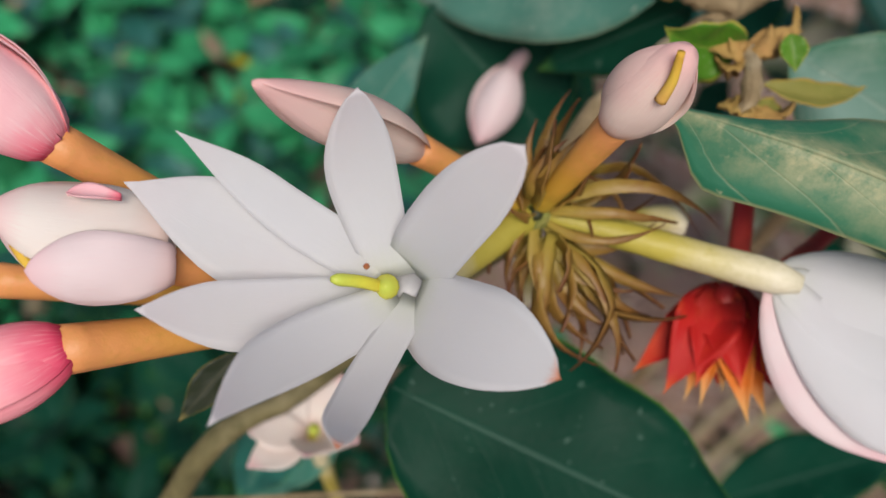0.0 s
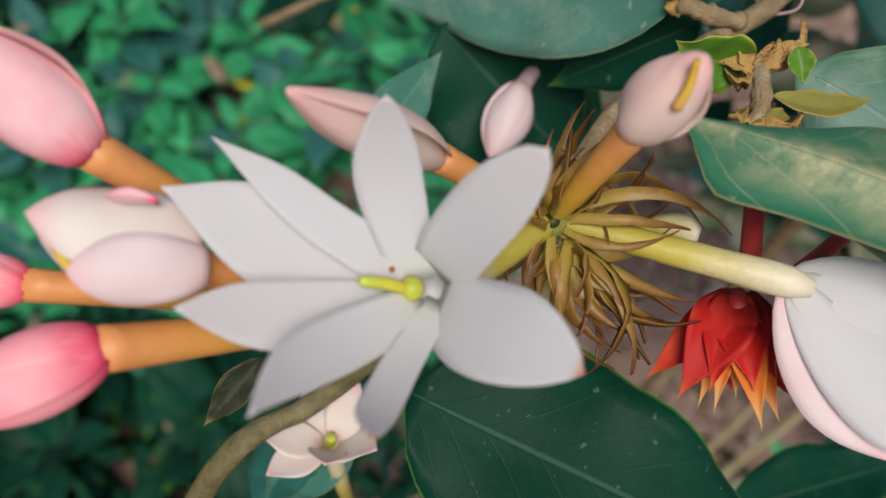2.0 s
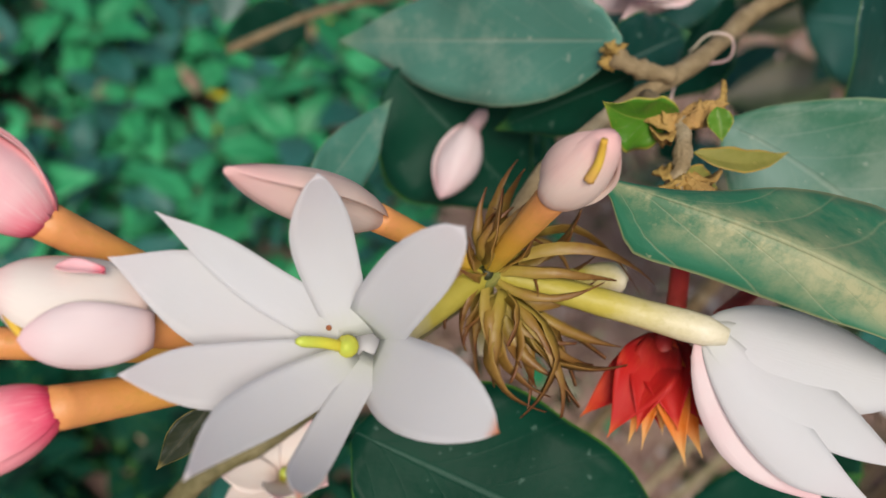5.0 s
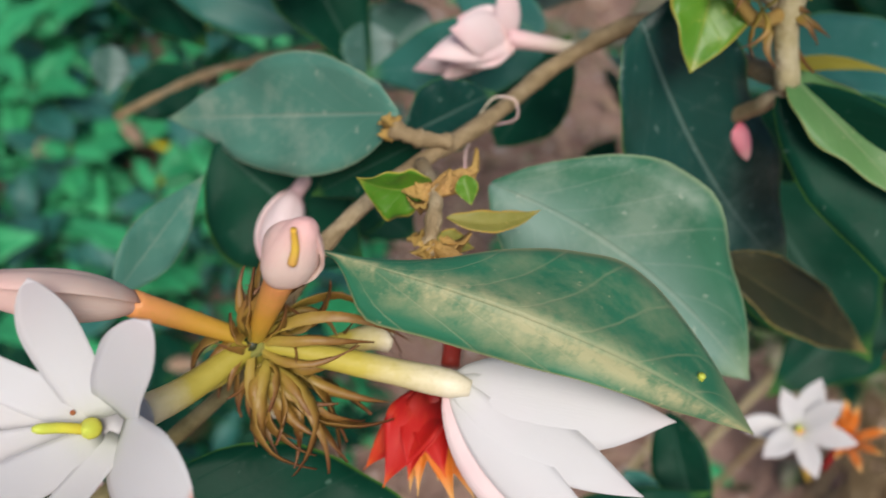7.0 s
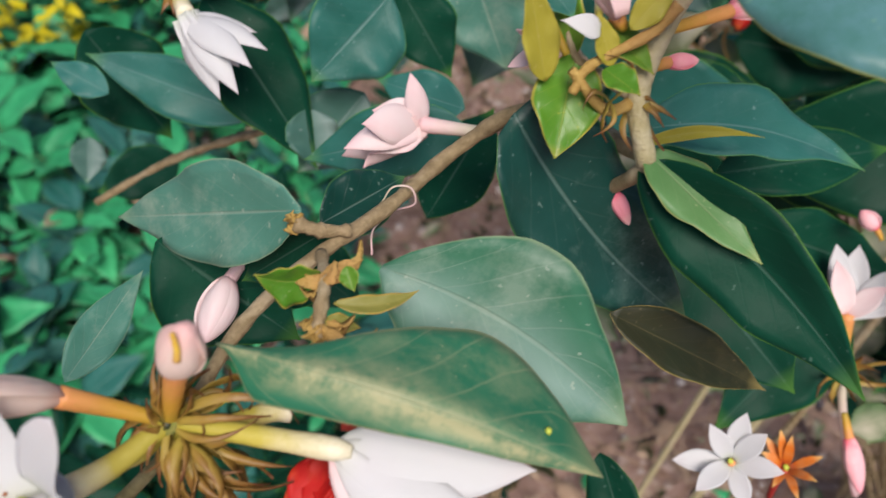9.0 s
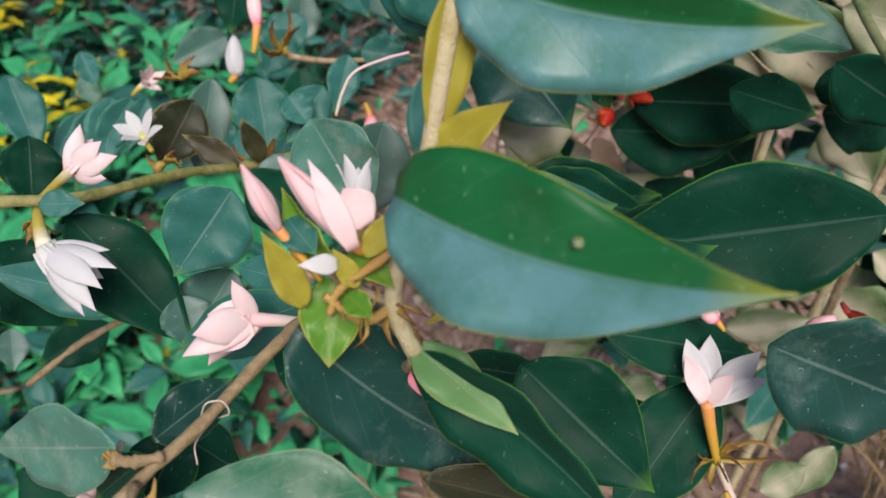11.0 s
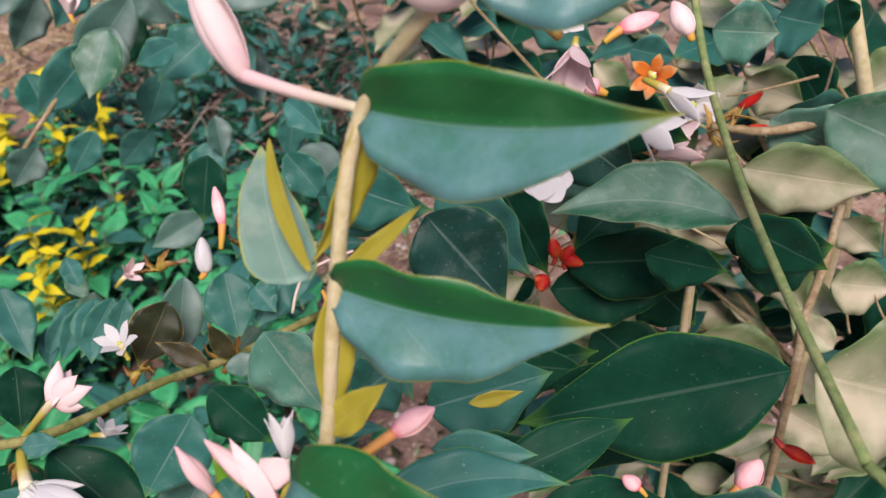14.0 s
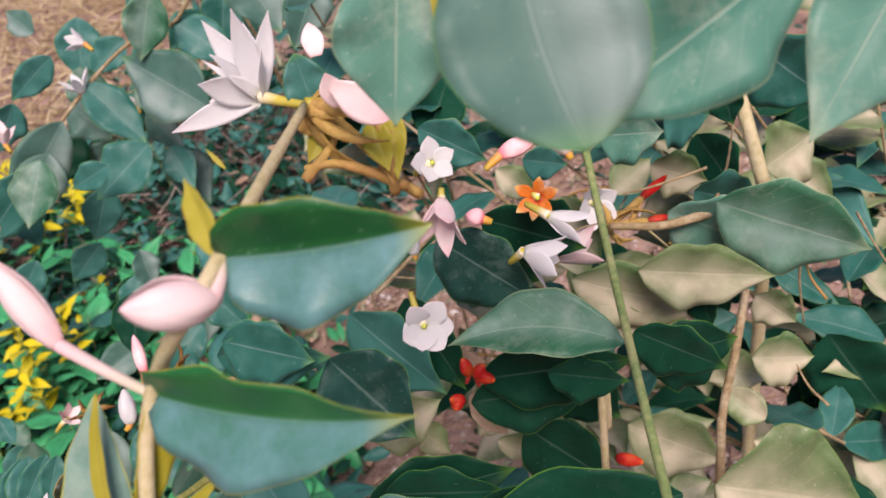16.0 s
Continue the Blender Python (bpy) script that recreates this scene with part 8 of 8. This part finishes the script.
scattered_blades("far_ground_cover", [LEAF_BLUE, LEAF_PALE, LEAF_DRY, LEAF_DARK], [0.3, 0.25, 0.25, 0.2], 1500, ((0.1, 3.0), (2.2, 5.2)), (0.01, 0.22), 0.075, "mixed green and dry leaves farther along the soil", "ground cover", 0.5)


def stone_material():
    mat, tree, skin = material("gravel", 0.85)
    pick = tree.nodes.new("ShaderNodeNewGeometry").outputs["Random Per Island"]
    place = tree.nodes.new("ShaderNodeTexCoord").outputs["Object"]
    colour = ramp(tree, pick, (0.0, (0.20, 0.12, 0.095)), (0.45, (0.44, 0.33, 0.29)), (0.8, (0.58, 0.50, 0.46)), (1.0, (0.66, 0.61, 0.58)))
    colour = mix(tree, ramp(tree, noise_node(tree, 160, 4, 0.6, place), (0.4, 0.0), (0.7, 0.5)), colour, (0.30, 0.22, 0.18))
    tree.links.new(colour, skin.inputs["Base Color"])
    bump(tree, skin, noise_node(tree, 500, 3, 0.6, place), 0.4, 0.002)
    return mat


def gravel(count):
    ico = bmesh.new()
    bmesh.ops.create_icosphere(ico, subdivisions=1, radius=1)
    ball = np.array([v.co[:] for v in ico.verts])
    tri = [tuple(v.index for v in f.verts) for f in ico.faces]
    ico.free()
    verts, faces, total = [], [], 0
    for k in range(count):
        x, y = rng.uniform(0.02, 1.9), rng.uniform(0.15, 2.6)
        if rng.random() < 0.2:
            x, y = x + rng.normal(0, 0.5), y + rng.normal(0, 0.5)
        r = 0.0022 + 0.009 * rng.random() ** 4
        v = ball * (1 + rng.normal(0, 0.2, (len(ball), 1))) * (r * np.array((rng.uniform(0.8, 1.5), 1, rng.uniform(0.5, 0.9))))
        c, s = math.cos(k), math.sin(k)
        v = v @ np.array(((c, s, 0), (-s, c, 0), (0, 0, 1)))
        verts.append(v + (x, y, 0.018 * noise.noise((x * 3.1, y * 3.1, 0.3)) + 0.008 * noise.noise((x * 11, y * 11, 4)) + r * 0.35))
        faces += [tuple(i + total for i in f) for f in tri]
        total += len(v)
    uvs = [np.zeros((total, 2))]
    return joined("gravel", verts, faces, [stone_material()], [0] * len(faces), uvs, "pale grey and pinkish brown gravel on the soil", "gravel")


gravel(9500)


def straw(name, count, area, height, tones, label, thick=0.0022):
    mat, tree, skin = material(name + "_stalks", 0.7)
    pick = tree.nodes.new("ShaderNodeNewGeometry").outputs["Random Per Island"]
    tree.links.new(ramp(tree, pick, (0.0, tones[0]), (0.5, tones[1]), (1.0, tones[2])), skin.inputs["Base Color"])
    verts, faces, total = [], [], 0
    for k in range(count):
        x, y, z = rng.uniform(*area[0]), rng.uniform(*area[1]), rng.uniform(0, height)
        if rng.random() < 0.2:
            x, y = x + rng.normal(0, 0.4), y + abs(rng.normal(0, 0.4))
        t, size = rng.uniform(0, 6.28), rng.uniform(0.06, 0.24)
        way = np.array((math.cos(t), math.sin(t), rng.normal(0.1, 0.35))) * size
        a = np.array((x, y, z))
        v, f, uv = round_mesh(smooth_line([a, a + way * 0.5 + rng.normal(0, 0.012, 3), a + way], 2), np.linspace(thick, thick * 0.4, 5), 4)
        verts.append(np.maximum(np.array(v), (-99, -99, 0.0)))
        faces += [tuple(i + total for i in q) for q in f]
        total += len(v)
    return joined(name, verts, faces, [mat], [0] * len(faces), [np.zeros((total, 2))], label, "dry grass")


straw("dry_grass", 2600, ((-1.6, 0.3), (3.0, 6.5)), 0.10, ((0.22, 0.15, 0.07), (0.40, 0.30, 0.16), (0.58, 0.49, 0.32)), "tangled straw-coloured dry grass", 0.0042)
straw("dry_stalks", 1900, ((-0.35, 0.45), (1.9, 3.1)), 0.10, ((0.05, 0.03, 0.025), (0.15, 0.095, 0.08), (0.44, 0.35, 0.30)), "tangled brown dry stalks", 0.003)
straw("dry_twigs", 1100, ((0.2, 1.6), (0.3, 2.3)), 0.05, ((0.16, 0.09, 0.06), (0.34, 0.22, 0.14), (0.5, 0.4, 0.3)), "thin dry twigs on the gravel")
